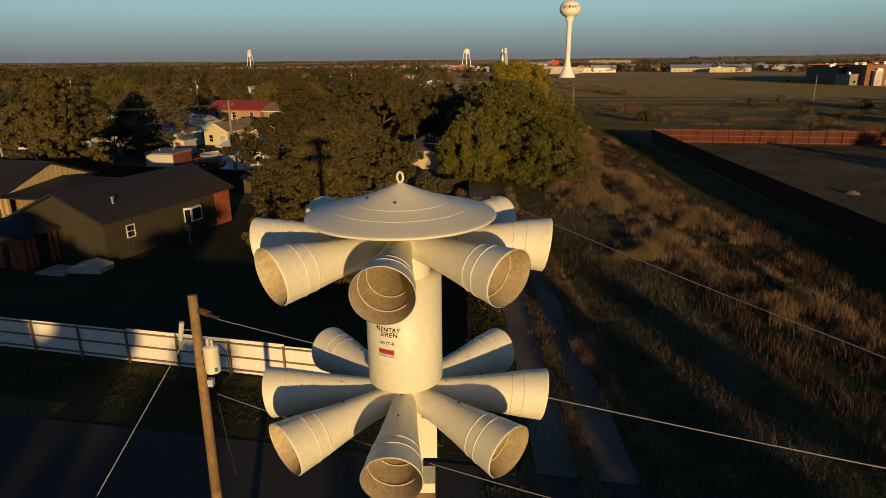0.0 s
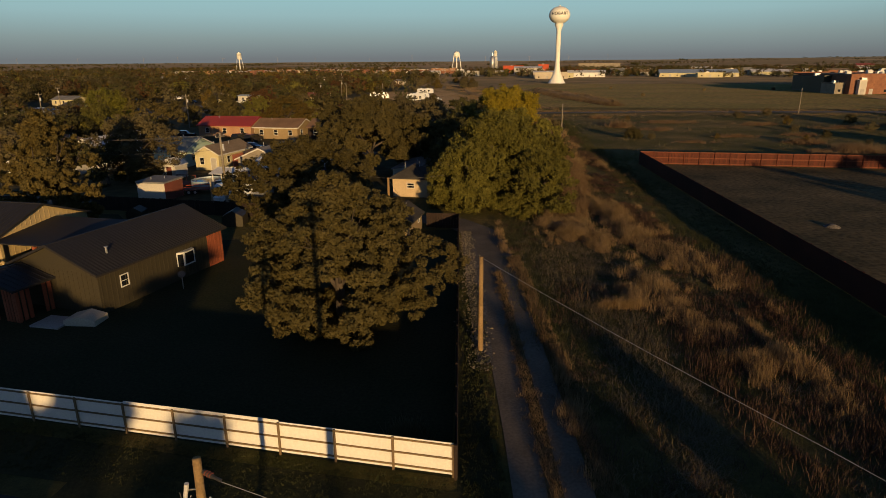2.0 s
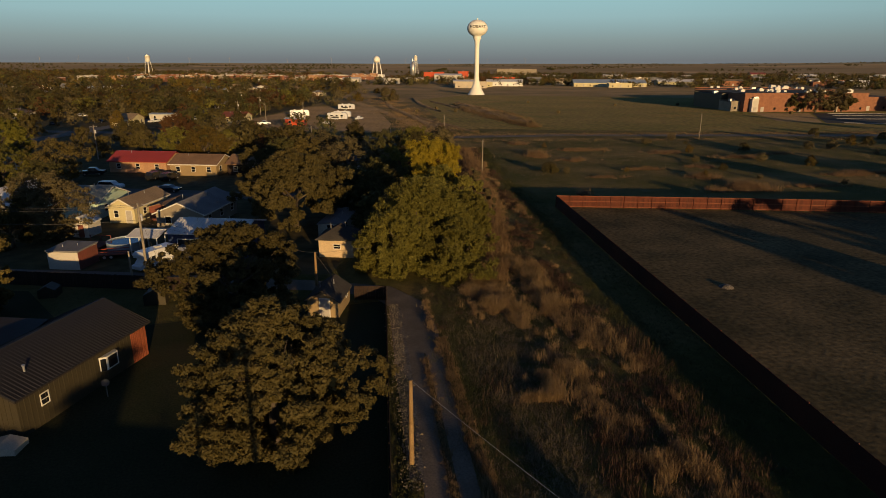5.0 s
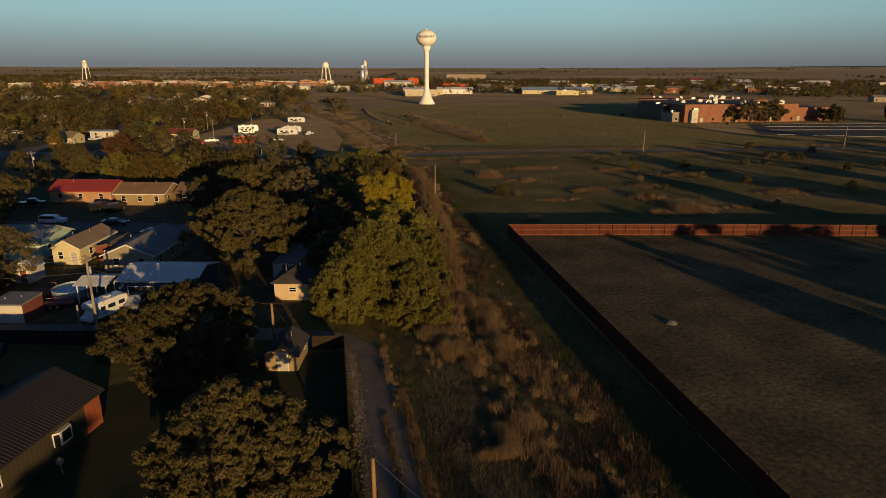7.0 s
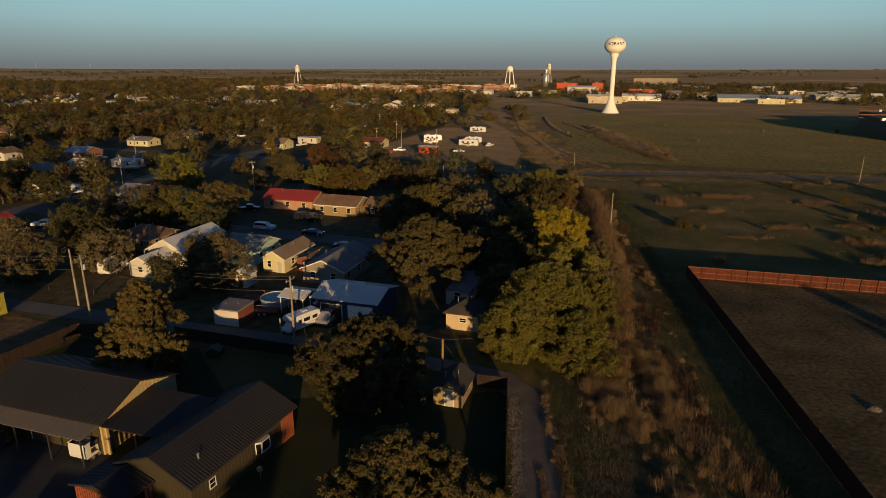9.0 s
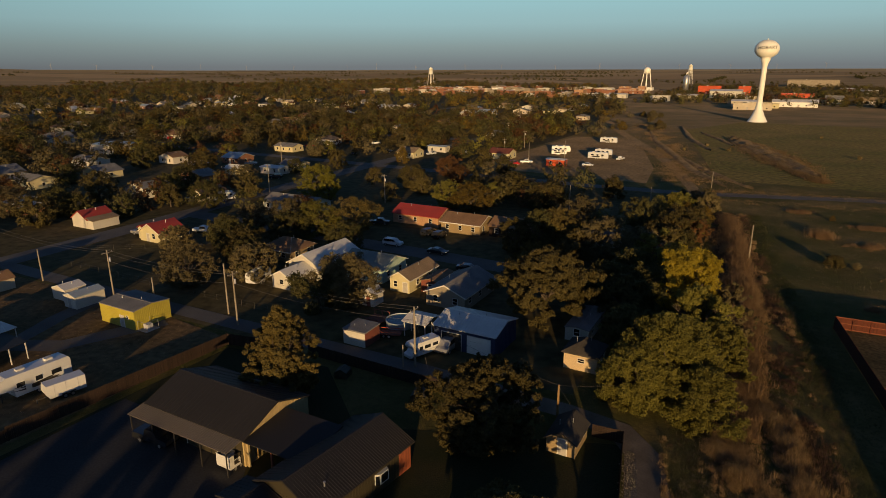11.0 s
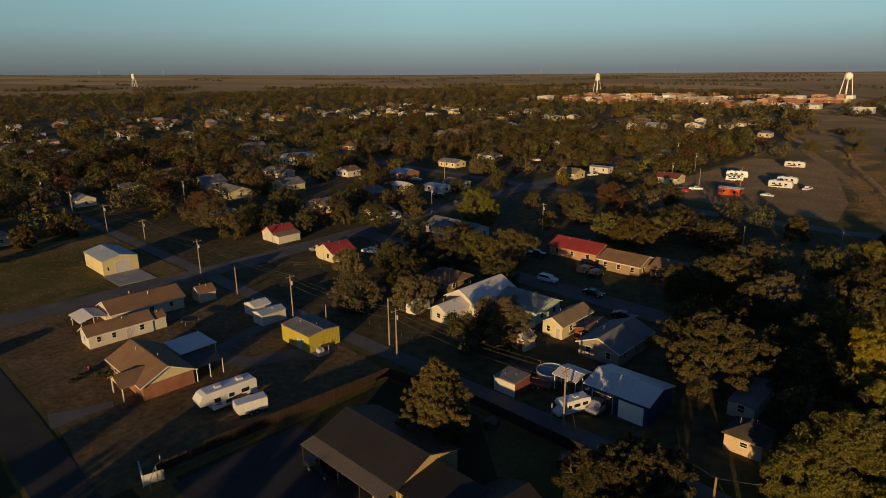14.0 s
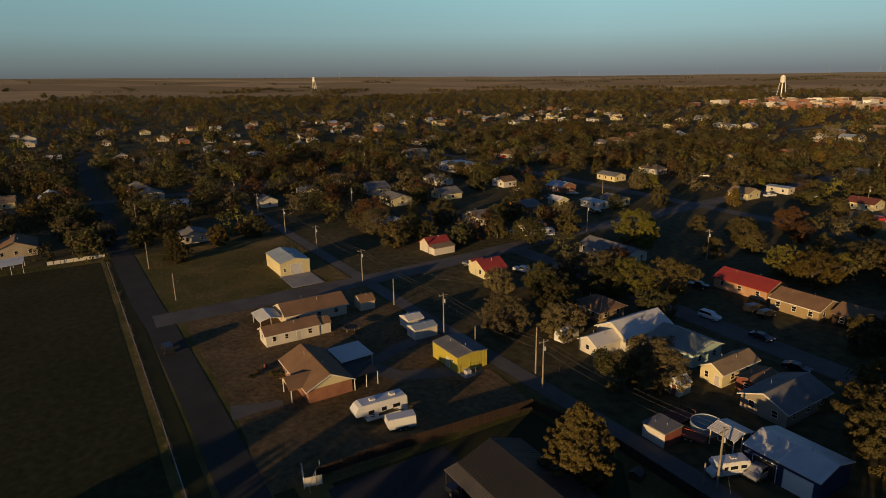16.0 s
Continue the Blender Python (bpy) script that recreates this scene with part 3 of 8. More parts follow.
solid("town_ground", flat([W(-20, 69), W(-20, 190), W(-42, 212), W(-117, 231), W(-115, 375), W(-124, 490), W(-160, 640), W(-200, 850), W(-230, 1250), W(-800, 1500), W(-1400, 1000), W(-1680, 300), W(-1650, -450), W(-240, -480), W(-212, 4), W(-208, 18), W(-207, 61), W(-70, 62)], 0.008), M["town_ground"], "dark yards and lawns between the town's trees", "ground", "structure")
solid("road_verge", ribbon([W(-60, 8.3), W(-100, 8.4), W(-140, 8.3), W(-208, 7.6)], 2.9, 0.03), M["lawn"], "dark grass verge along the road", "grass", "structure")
solid("west_field", flat([W(-60, 5.5), W(-206, 5.0), W(-206, -90), W(-40, -120)], 0.025), M["west_field"], "dark green mown field", "field", "structure")
solid("rv_lot", flat([W(-115, 232), W(-42, 226), W(-46, 262), W(-76, 372), W(-112, 366)], 0.03), M["lot"], "bare tan lot with parked campers", "lot", "structure")
solid("gravel_strip", ribbon([(3.0, 32), (3.3, 45), (3.5, 60)], [0.9, 1.3, 1.2], 0.05), M["gravel"], "loose rubble along the fence", "gravel", "structure")
solid("west_lot", flat([W(-150, 18), W(-122, 17.4), W(-97, 17.6), W(-86, 17.0), W(-76, 15.6), W(-72, 16.5), W(-70.5, 60), W(-86, 61.5), W(-140, 61)], 0.02), M["west_lot"], "bare tan lot round the houses", "lot", "structure")
solid("shed_slab", Geo().box(-5.4, -4.3, 0, 5.4, 4.3, 0.08), M["concrete"], "pale concrete slab before the metal shed", "slab", "structure", m=at_uv(-155.5, 50))
solid("house_drive", ribbon([W(-95.8, 17), W(-95, 22), W(-94.3, 25.2)], [5.0, 2.6, 2.2], 0.045), M["asphalt"], "worn gravel drive to the brick house", "drive", "structure")
solid("lot_drive", ribbon([W(-99.5, 44), W(-103, 52), W(-105.5, 61.5)], [3.0, 3.4, 4.0], 0.048), M["asphalt"], "grey gravel drive between the sheds", "drive", "structure")
solid("driveway", ribbon([W(-104, 40), W(-92, 46), W(-86, 60)], 4, 0.05), M["asphalt"], "dark gravel drive", "drive", "structure")


# ---- trees ----
def crown_arrays(rng, leaves, rx, rz, zc, size, lobes=16, shape="round", clump=0.0, hollow=0.4, limbs=0, facing=0.55, rounded=0.5, wild=0.7):
    """Leaves in many small clumps that fill an uneven crown; shape says how wide it is from foot to top."""
    limbs = limbs or max(7, lobes // 9)
    t = (np.arange(limbs) + rng.uniform(0, 1, limbs)) / limbs
    if shape == "pyramid":
        wide = np.where(t < 0.28, 0.72 + t, 1.0 * ((1 - t) / 0.72) ** 0.72)
    elif shape == "diamond":
        wide = np.where(t < 0.45, 0.42 + 0.58 * (t / 0.45) ** 0.75, ((1 - t) / 0.55) ** 0.72)
    elif shape == "umbrella":
        t = t ** 0.7
        wide = np.where(t < 0.35, 0.75 + 0.25 * t / 0.35, (1 - (np.clip(t - 0.35, 0, 0.65) / 0.65) ** 2.3) ** 0.5)
    elif shape == "mound":
        wide = (1 - np.clip(t, 0, 0.999) ** 2.4) ** 0.5
    else:
        wide = (1 - np.abs(2 * t - 1) ** 2.3) ** 0.5
    a = np.arange(limbs) * 2.4 + rng.uniform(-0.5, 0.5, limbs)
    ph = rng.uniform(0, 6.28, 4)
    swell = 1 + 0.10 * np.sin(3 * a + ph[0] + 3 * t) + 0.08 * np.sin(5 * a + ph[1] - 5 * t) + 0.07 * np.sin(8 * t + ph[2] + 2 * a)
    rad = hollow + (1 - hollow) * rng.uniform(0, 1, limbs) ** 0.5
    r = wide * rad * swell * 0.86
    cen = np.column_stack([rx * r * np.cos(a), rx * r * np.sin(a), (2 * t - 1) * rz * 0.88])
    # each limb carries a rounded mass of small clumps
    big = rng.uniform(0.75, 1.25, limbs) * (1.05 / math.sqrt(limbs) + 0.07)
    on = rng.choice(limbs, lobes, p=big ** 2 / (big ** 2).sum())
    d = rng.normal(size=(lobes, 3))
    d /= np.linalg.norm(d, axis=1)[:, None]
    cen = cen[on] + d * (big[on] * rng.uniform(0.1, 1, lobes) ** 0.5)[:, None] * np.array([rx, rx, 0.8 * min(rx, rz * 1.4)])
    lr = (clump or 1.15 / math.sqrt(lobes)) * rx * rng.uniform(0.55, 1.35, lobes)
    which = rng.choice(lobes, leaves, p=lr ** 2 / (lr ** 2).sum())
    e = rng.normal(size=(leaves, 3))
    e /= np.linalg.norm(e, axis=1)[:, None]
    k = lr[which] * (0.45 + 0.55 * rng.uniform(0, 1, leaves) ** 0.5) * rng.uniform(0.7, 1.25, leaves)
    p = cen[which] + e * k[:, None] * np.array([1, 1, 0.8])
    c = p / np.array([rx, rx, rz])
    c /= np.linalg.norm(c, axis=1)[:, None] + 0.05
    p[:, 2] += zc
    p[:, 2] = np.maximum(p[:, 2], 0.1)
    nrm = facing * e + rounded * c + rng.normal(size=(leaves, 3)) * wild + np.array([0, 0, 0.2])
    nrm /= np.linalg.norm(nrm, axis=1)[:, None]
    a = np.cross(nrm, rng.normal(size=(leaves, 3)))
    a /= np.linalg.norm(a, axis=1)[:, None]
    b = np.cross(nrm, a)
    s = (size * rng.uniform(0.55, 1.3, leaves))[:, None]
    q = np.stack([p - a * s - b * s * 0.3, p + a * s - b * s * 0.3, p + b * s * 0.85 + nrm * s * 0.1], 1)
    return q.reshape(-1, 3), np.arange(leaves * 3).reshape(-1, 3)


def trunk_geo(rng, h, rx, r0, limbs=6):
    g = Geo()
    top = Vector((rng.uniform(-0.3, 0.3), rng.uniform(-0.3, 0.3), h * 0.42))
    mid = Vector((top.x * 0.3, top.y * 0.3, h * 0.18))
    g.tube((0, 0, -0.1), mid, r0 * 1.25, r0, 9)
    g.tube(mid, top, r0, r0 * 0.8, 9)
    for i in range(limbs):
        a = 2 * math.pi * (i + rng.uniform(-0.3, 0.3)) / limbs
        e1 = top + Vector((math.cos(a) * rx * 0.35, math.sin(a) * rx * 0.35, h * rng.uniform(0.1, 0.22)))
        e2 = e1 + Vector((math.cos(a + 0.3) * rx * 0.35, math.sin(a + 0.3) * rx * 0.35, h * rng.uniform(0.08, 0.2)))
        st = mid.lerp(top, rng.uniform(0.4, 1))
        g.tube(st, e1, r0 * 0.5, r0 * 0.3, 6)
        g.tube(e1, e2, r0 * 0.3, r0 * 0.1, 5)
        for k in range(3):
            g.tube(e1.lerp(e2, 0.3 * k), e2 + Vector((rng.uniform(-1, 1) * rx * 0.3, rng.uniform(-1, 1) * rx * 0.3, rng.uniform(0, 0.15) * h)), r0 * 0.14, r0 * 0.04, 4)
    return g


def tree(x, y, h, rx, leaf, seed, leaves=6000, size=0.3, lobes=16, base=0.25, label="", group="", shape="round", clump=0.0, hollow=0.4, limbs=0):
    """base: how far up the crown begins, as a share of the height."""
    rng = np.random.default_rng(seed)
    t = thing("tree", pose(x, y, 0, 0, 0, rng.uniform(0, 360)), label, "tree", group)
    rz = h * (1 - base) / 2
    v, f = crown_arrays(rng, leaves, rx, rz, h - rz, size, lobes, shape, clump, hollow, limbs)
    part("crown", raw_mesh("crown", v, f, M[leaf]), None, t)
    part("trunk", trunk_geo(rng, h * 0.9, rx * (0.6 if shape in ("pyramid", "diamond") else 0.8), 0.028 * h + 0.05), M["bark"], t, smooth=True)
    return t


tree(-6.0, 37.4, 10.3, 7.9, "leaf_green", 11, 165000, 0.11, 1700, -0.02, "broad full-crowned tree turning olive and rust", shape="diamond", clump=0.042, hollow=0.15)
tree(-11.9, 58.0, 10.0, 7.2, "leaf_green", 12, 80000, 0.145, 900, 0.0, "broad dark olive tree behind the lawn", clump=0.055, hollow=0.2)
tree(8.0, 74.0, 11.2, 7.4, "leaf_lime", 13, 120000, 0.12, 3600, -0.02, "wide yellow-green thicket tree beside the track", shape="mound", clump=0.055, hollow=0.1, limbs=170)
tree(2.6, 72.6, 6.6, 4.0, "leaf_lime", 117, 26000, 0.12, 900, -0.02, "yellow-green thicket tree beside the salmon house", shape="mound", clump=0.08, hollow=0.1, limbs=50)
tree(4.2, 71.2, 8.0, 4.6, "leaf_lime", 113, 40000, 0.12, 1300, -0.02, "yellow-green tree at the bend of the track", shape="mound", clump=0.075, hollow=0.1, limbs=70)
tree(11.5, 68.4, 7.2, 4.6, "leaf_lime", 114, 36000, 0.12, 1200, -0.02, "low yellow-green tree beside the track", shape="mound", clump=0.075, hollow=0.1, limbs=70)
tree(13.0, 88.0, 9.8, 6.4, "leaf_lime", 14, 36000, 0.16, 150, -0.02, "olive tree in the roadside thicket", shape="mound", clump=0.1)
tree(-9.5, 95.2, 11.6, 9.6, "leaf_green", 15, 90000, 0.15, 1000, 0.1, "dense umbrella-topped olive tree on a stout trunk", shape="umbrella", clump=0.05, hollow=0.25)
tree(11.9, 97.5, 13.2, 6.0, "leaf_yellow", 16, 60000, 0.135, 1400, 0.2, "bright yellow autumn tree among the thicket", clump=0.07, hollow=0.1, limbs=80)
tree(15.0, 82.0, 7.6, 4.6, "leaf_lime", 115, 26000, 0.13, 900, -0.02, "olive tree on the edge of the thicket", shape="mound", clump=0.06)
tree(17.5, 96.0, 8.0, 5.0, "twig", 116, 16000, 0.16, 200, -0.02, "tawny half-bare tree on the edge of the thicket", shape="mound", clump=0.06)
tree(8.0, 119.0, 10.0, 6.0, "leaf_lime", 17, 14000, 0.24, 60, 0.05, "yellow-green tree behind the yellow one")
tree(-38.0, 61.2, 12.8, 6.3, "leaf_brown", 18, 100000, 0.13, 1100, -0.02, "full autumn tree gone golden brown", shape="pyramid", clump=0.05, hollow=0.05)
for k, (u, v, h, r) in enumerate(((-17, 85, 7, 4.6), (-19.5, 95, 8, 5.2), (-13.5, 99, 8.5, 5.5), (-18, 104, 7.5, 5), (-22, 112, 8, 5.5), (-9, 93, 7, 4.5))):
    tree(*W(u, v), h, r, "leaf_dark", 150 + k, 9000, 0.2, 260, -0.05, "dark tangled thicket tree in shade", shape="mound", clump=0.09, limbs=44)
tree(2.0, 104.0, 7.0, 5.0, "leaf_dark", 19, 6000, 0.26, 16, 0.02, "dark shrubby tree in shade")
tree(-1.0, 130.0, 9.5, 6.5, "twig", 20, 15000, 0.17, 400, 0.05, "tawny half-bare tree beyond the houses", clump=0.075, limbs=60)
tree(-12.0, 140.0, 9.0, 6.5, "leaf_brown", 21, 14000, 0.18, 400, 0.05, "russet tree beyond the houses", clump=0.075, limbs=60)
tree(-43.5, 92.0, 9.8, 6.8, "twig", 22, 40000, 0.13, 900, 0.0, "tawny thicket beside the alley", clump=0.07, hollow=0.1, limbs=60)
tree(-47.0, 89.0, 6.8, 4.4, "leaf_dark", 23, 6000, 0.24, 14, 0.03, "dark shrubby tree beside the alley")
for k, (u, v, h, r, leaf, txt) in enumerate((
        (-107, 113, 9, 6, "twig", "golden brown autumn tree"), (-99, 113.5, 9, 6.5, "leaf_lime", "yellowing autumn tree in the thicket"), (-92, 120, 9.5, 6.5, "leaf_brown", "rust brown autumn tree"),
        (-110, 121, 8, 5.5, "leaf_red", "russet autumn tree"), (-116, 110, 7, 5, "twig", "tawny half-bare tree"), (-101, 106, 7.5, 5.5, "leaf_dark", "dark tree in shade"),
        (-132, 152, 10.5, 6.8, "leaf_bright", "yellow-green autumn tree by the street"), (-125.5, 151, 8.5, 4.5, "leaf_bright", "small yellow autumn tree"), (-77, 155.5, 8.5, 7, "leaf_orange", "wide orange autumn tree"),
        (-85.5, 157, 8.5, 5.5, "leaf_lime", "green tree beside the orange one"), (-75, 181, 7, 9, "leaf_green", "low wide olive tree"), (-60, 172, 7.5, 7, "leaf_green", "spreading olive tree"),
        (-112, 180, 8, 6.2, "leaf_green", "round olive tree"), (-111, 205, 8, 6.5, "leaf_red", "dark russet tree"), (-43, 146, 9, 6.5, "twig", "brown half-bare tree"), (-36.5, 124, 7, 4, "leaf_green", "narrow olive tree"),
        (-96.5, 73.5, 8.5, 6, "twig", "brown thinning tree behind the alley"), (-190, 89, 8.5, 8.5, "twig", "broad bare-branched tree"), (-178, 96, 8, 5.5, "leaf_dark", "dark round tree"), (-187, 114, 10, 6.5, "leaf_green", "tall olive tree"),
        (-173, 128, 8, 5.5, "leaf_dark", "dark olive tree"), (-159, 148, 9, 6, "twig", "brown autumn tree"), (-207, 95, 9, 7, "leaf_red", "red-orange autumn tree"), (-104, 92, 9, 6, "leaf_dark", "dark olive tree"),
        (-98, 89, 8, 5.5, "leaf_green", "olive tree"), (-112, 97, 7.5, 5, "leaf_dark", "dark olive tree"), (-118, 88, 6, 4.5, "twig", "thin brown tree"), (-205, 39.5, 7, 3.4, "leaf_orange", "small orange autumn tree on the lot"), (-193, 25, 5.5, 4.2, "leaf_green", "low olive tree by the road"), (-207, 26, 6.5, 4, "leaf_green", "olive tree by the road"), (-218, 18, 7, 4.5, "leaf_dark", "dark olive tree"), (-277, 48, 8, 5, "leaf_green", "olive tree"), (-299, 22, 9, 6, "leaf_orange", "golden brown tree"), (-243, -2, 8, 5.5, "twig", "thin brown tree"), (-223, 2, 7, 5, "twig", "thin brown tree by the fence"),
        (-200, 165, 9, 7, "leaf_green", "olive tree"), (-180, 140, 8, 6, "leaf_dark", "dark olive tree"),
        (-36, 118, 6, 4, "leaf_green", "green shrub beside a house"), (-40, 107, 8, 4, "leaf_orange", "narrow russet tree"), (-30, 160, 8, 6, "leaf_dark", "dark tree"),
        (-20, 150, 8.5, 6, "leaf_green", "olive roadside tree"), (-24, 172, 8, 6, "leaf_lime", "olive roadside tree"), 
        (-150, 124, 8.5, 6, "leaf_dark", "dark tree on the corner"), (-88, 82, 7.5, 5.5, "twig", "tawny half-bare tree"),
        (-46.5, 128.5, 9.5, 5.0, "leaf_dark", "dark tree in the shaded front garden"), (-50.5, 124, 8, 4.2, "leaf_green", "dark olive garden tree"), (-93, 86, 6.5, 4.5, "leaf_dark", "dark bush"), (-83, 104, 7.5, 5, "leaf_dark", "dark tree behind the white roof"), (-172, 98, 6.5, 4.5, "leaf_dark", "dark bush beside a house"))):
    tree(*W(u, v), h, r * 1.03, leaf, 40 + k, 13500, 0.17, 420, -0.02, txt + (" beside the town streets" if len(txt.split()) < 4 else ""), clump=0.075, hollow=0.25, limbs=64)
# trees added to throw long shade; nearly all unseen, many behind the first view
for k, (x, y, h, r) in enumerate(((-0.6, -46, 11.5, 6.0), (-8.5, -48, 11.5, 6.5), (76, -6, 11, 5), (98, -28, 13, 7), (-52, -34, 9, 6), (-64, -44, 10, 7), (112, 66, 12, 6), (134, 84, 13, 7), (162, 104, 12, 6), (190, 112, 13, 7), (224, 140, 14, 8), (150, 52, 11, 6), (204, 84, 13, 7), (248, 150, 13, 8), (118, 30, 12, 7), (112, -20, 13, 8), (104, -4, 12, 7), (90, 2, 12, 6), (124, 4, 13, 8), (84, -40, 13, 7), (262, 306, 9, 6), (238, 312, 8, 6), (296, 300, 9, 6), (330, 290, 9, 7), (-30, -60, 8, 6), (-40, -58, 8, 6), (-20, -58, 8, 6))):
    tree(x, y, h, r, "leaf_green", 90 + k, 1800, 0.8, 30, 0.05, "olive roadside tree with a full crown")
# unseen hedge row added to shade the verge and the barnyard
for k in range(14):
    tree(-46 + 4.6 * k, -46 - (k % 3), (12.2 if k < 6 else 6.3) + (k * 7 % 5) * 0.2, 3.6, "leaf_dark", 120 + k, 1500, 0.4, 9, -0.1, "dark dense hedge tree in a row")

# unseen hedge row added to shade the near end of the strip
for k, (x, h) in enumerate(((20, 9.6), (24, 8.8), (28, 8.0), (32, 7.8), (36, 8.2), (40, 7.9), (44, 8.1))):
    tree(x, -46 - (k % 2) * 2, h, 3.4, "leaf_dark", 140 + k, 1500, 0.45, 12, -0.05, "dark dense hedge tree in a row")

# shared crowns for the trees of the town
TOWN = []
for k, leaf in enumerate(("leaf_dark", "leaf_green", "leaf_green", "leaf_orange", "twig", "leaf_lime", "leaf_red", "leaf_green")):
    rng = np.random.default_rng(300 + k)
    v, f = crown_arrays(rng, 5200, 5.4, 4.2, 4.4, 0.28, 260, ("round", "mound", "round", "pyramid")[k % 4], clump=0.09, hollow=0.25, limbs=44, facing=0.5, rounded=0.8, wild=0.45)
    TOWN.append((raw_mesh("crown", v, f, M[leaf]), mesh_of("trunk", trunk_geo(rng, 9, 5.0, 0.26, 4), M["bark"]), leaf))
WORD = {"leaf_dark": "dark olive", "leaf_green": "olive", "leaf_orange": "golden brown", "twig": "tawny half-bare", "leaf_lime": "yellow-green", "leaf_red": "russet"}
KEEP = []   # clear ground in u, v: streets, lots and houses


def clear(u, v, margin=0.0):
    if any(a - margin < u < c + margin and b - margin < v < d + margin for a, b, c, d in KEEP):
        return False
    return True


KEEP += [(-900, 5, -20, 18), (-420, 60, -10, 68.5), (-159, 10, -140, 330), (-150, 108, -36, 119), (-316, -60, -308, 800), (-900, 317, -160, 327), (-440, 209, -20, 230)]
KEEP += [(-75, 119, -46, 150), (-207, -140, 40, 5), (-206, 18, -64, 62), (-64, 20, -8, 64), (-60, 64, -30, 100), (-100, 70, -50, 112), (-140, 68, -100, 104), (-118, 226, -40, 375), (-95, 119, -60, 148),
         (-165, 86, -150, 104), (-140, 126, -110, 146), (-165, 124, -148, 140), (-30, 64, 400, 1000), (-60, 215, -15, 300), (-100, 300, -40, 400), (-130, 400, -65, 500), (-165, 500, -90, 600)]


def town_edge(v):
    """How far towards the fields the town reaches, as u."""
    return -18 - max(0, v - 190) * 0.285


# ---- houses ----
def window(parent, side, a, z, w, h, lo, hi, off=0.0):
    """side: -v, +v, -u or +u wall of a box lo..hi; a: place along that wall."""
    fr, gl = Geo(), Geo()
    t, d = 0.07, 0.05
    for g, (w2, h2, d0, d1) in ((gl, (w / 2 - 0.03, h / 2 - 0.03, -0.02, 0.02)),):
        g.box(-w2, -d1, -h2, w2, -d0, h2)
    fr.box(-w / 2 - t, -d, -h / 2 - t, w / 2 + t, 0.02, -h / 2).box(-w / 2 - t, -d, h / 2, w / 2 + t, 0.02, h / 2 + t)
    fr.box(-w / 2 - t, -d, -h / 2, -w / 2, 0.02, h / 2).box(w / 2, -d, -h / 2, w / 2 + t, 0.02, h / 2).box(-w / 2, -d, -0.025, w / 2, 0.0, 0.025)
    m = {"-v": pose(a, lo[1] - off, z), "+v": pose(a, hi[1] + off, z, 0, 0, 180), "-u": pose(lo[0] - off, a, z, 0, 0, -90), "+u": pose(hi[0] + off, a, z, 0, 0, 90)}[side]
    win = part("window", fr, M["trim"], parent, m=m)
    part("pane", gl, M["glass"], win)
    return win


def door(parent, side, a, w, h, lo, hi, material="door", panels=0):
    g = Geo().box(-w / 2, -0.04, 0.03, w / 2, 0.02, h)
    for i in range(panels):
        z = 0.1 + (h - 0.15) * i / panels
        g.box(-w / 2 + 0.06, -0.06, z, w / 2 - 0.06, -0.03, z + (h - 0.15) / panels - 0.05)
    fr = Geo().box(-w / 2 - 0.1, -0.055, 0, -w / 2, 0.02, h + 0.1).box(w / 2, -0.055, 0, w / 2 + 0.1, 0.02, h + 0.1).box(-w / 2, -0.055, h, w / 2, 0.02, h + 0.1)
    m = {"-v": pose(a, lo[1], 0), "+v": pose(a, hi[1], 0, 0, 0, 180), "-u": pose(lo[0], a, 0, 0, 0, -90), "+u": pose(hi[0], a, 0, 0, 0, 90)}[side]
    d = part("garage_door" if w > 2 else "door", g, M[material], parent, m=m)
    part("frame", fr, M["trim"], d)
    return d


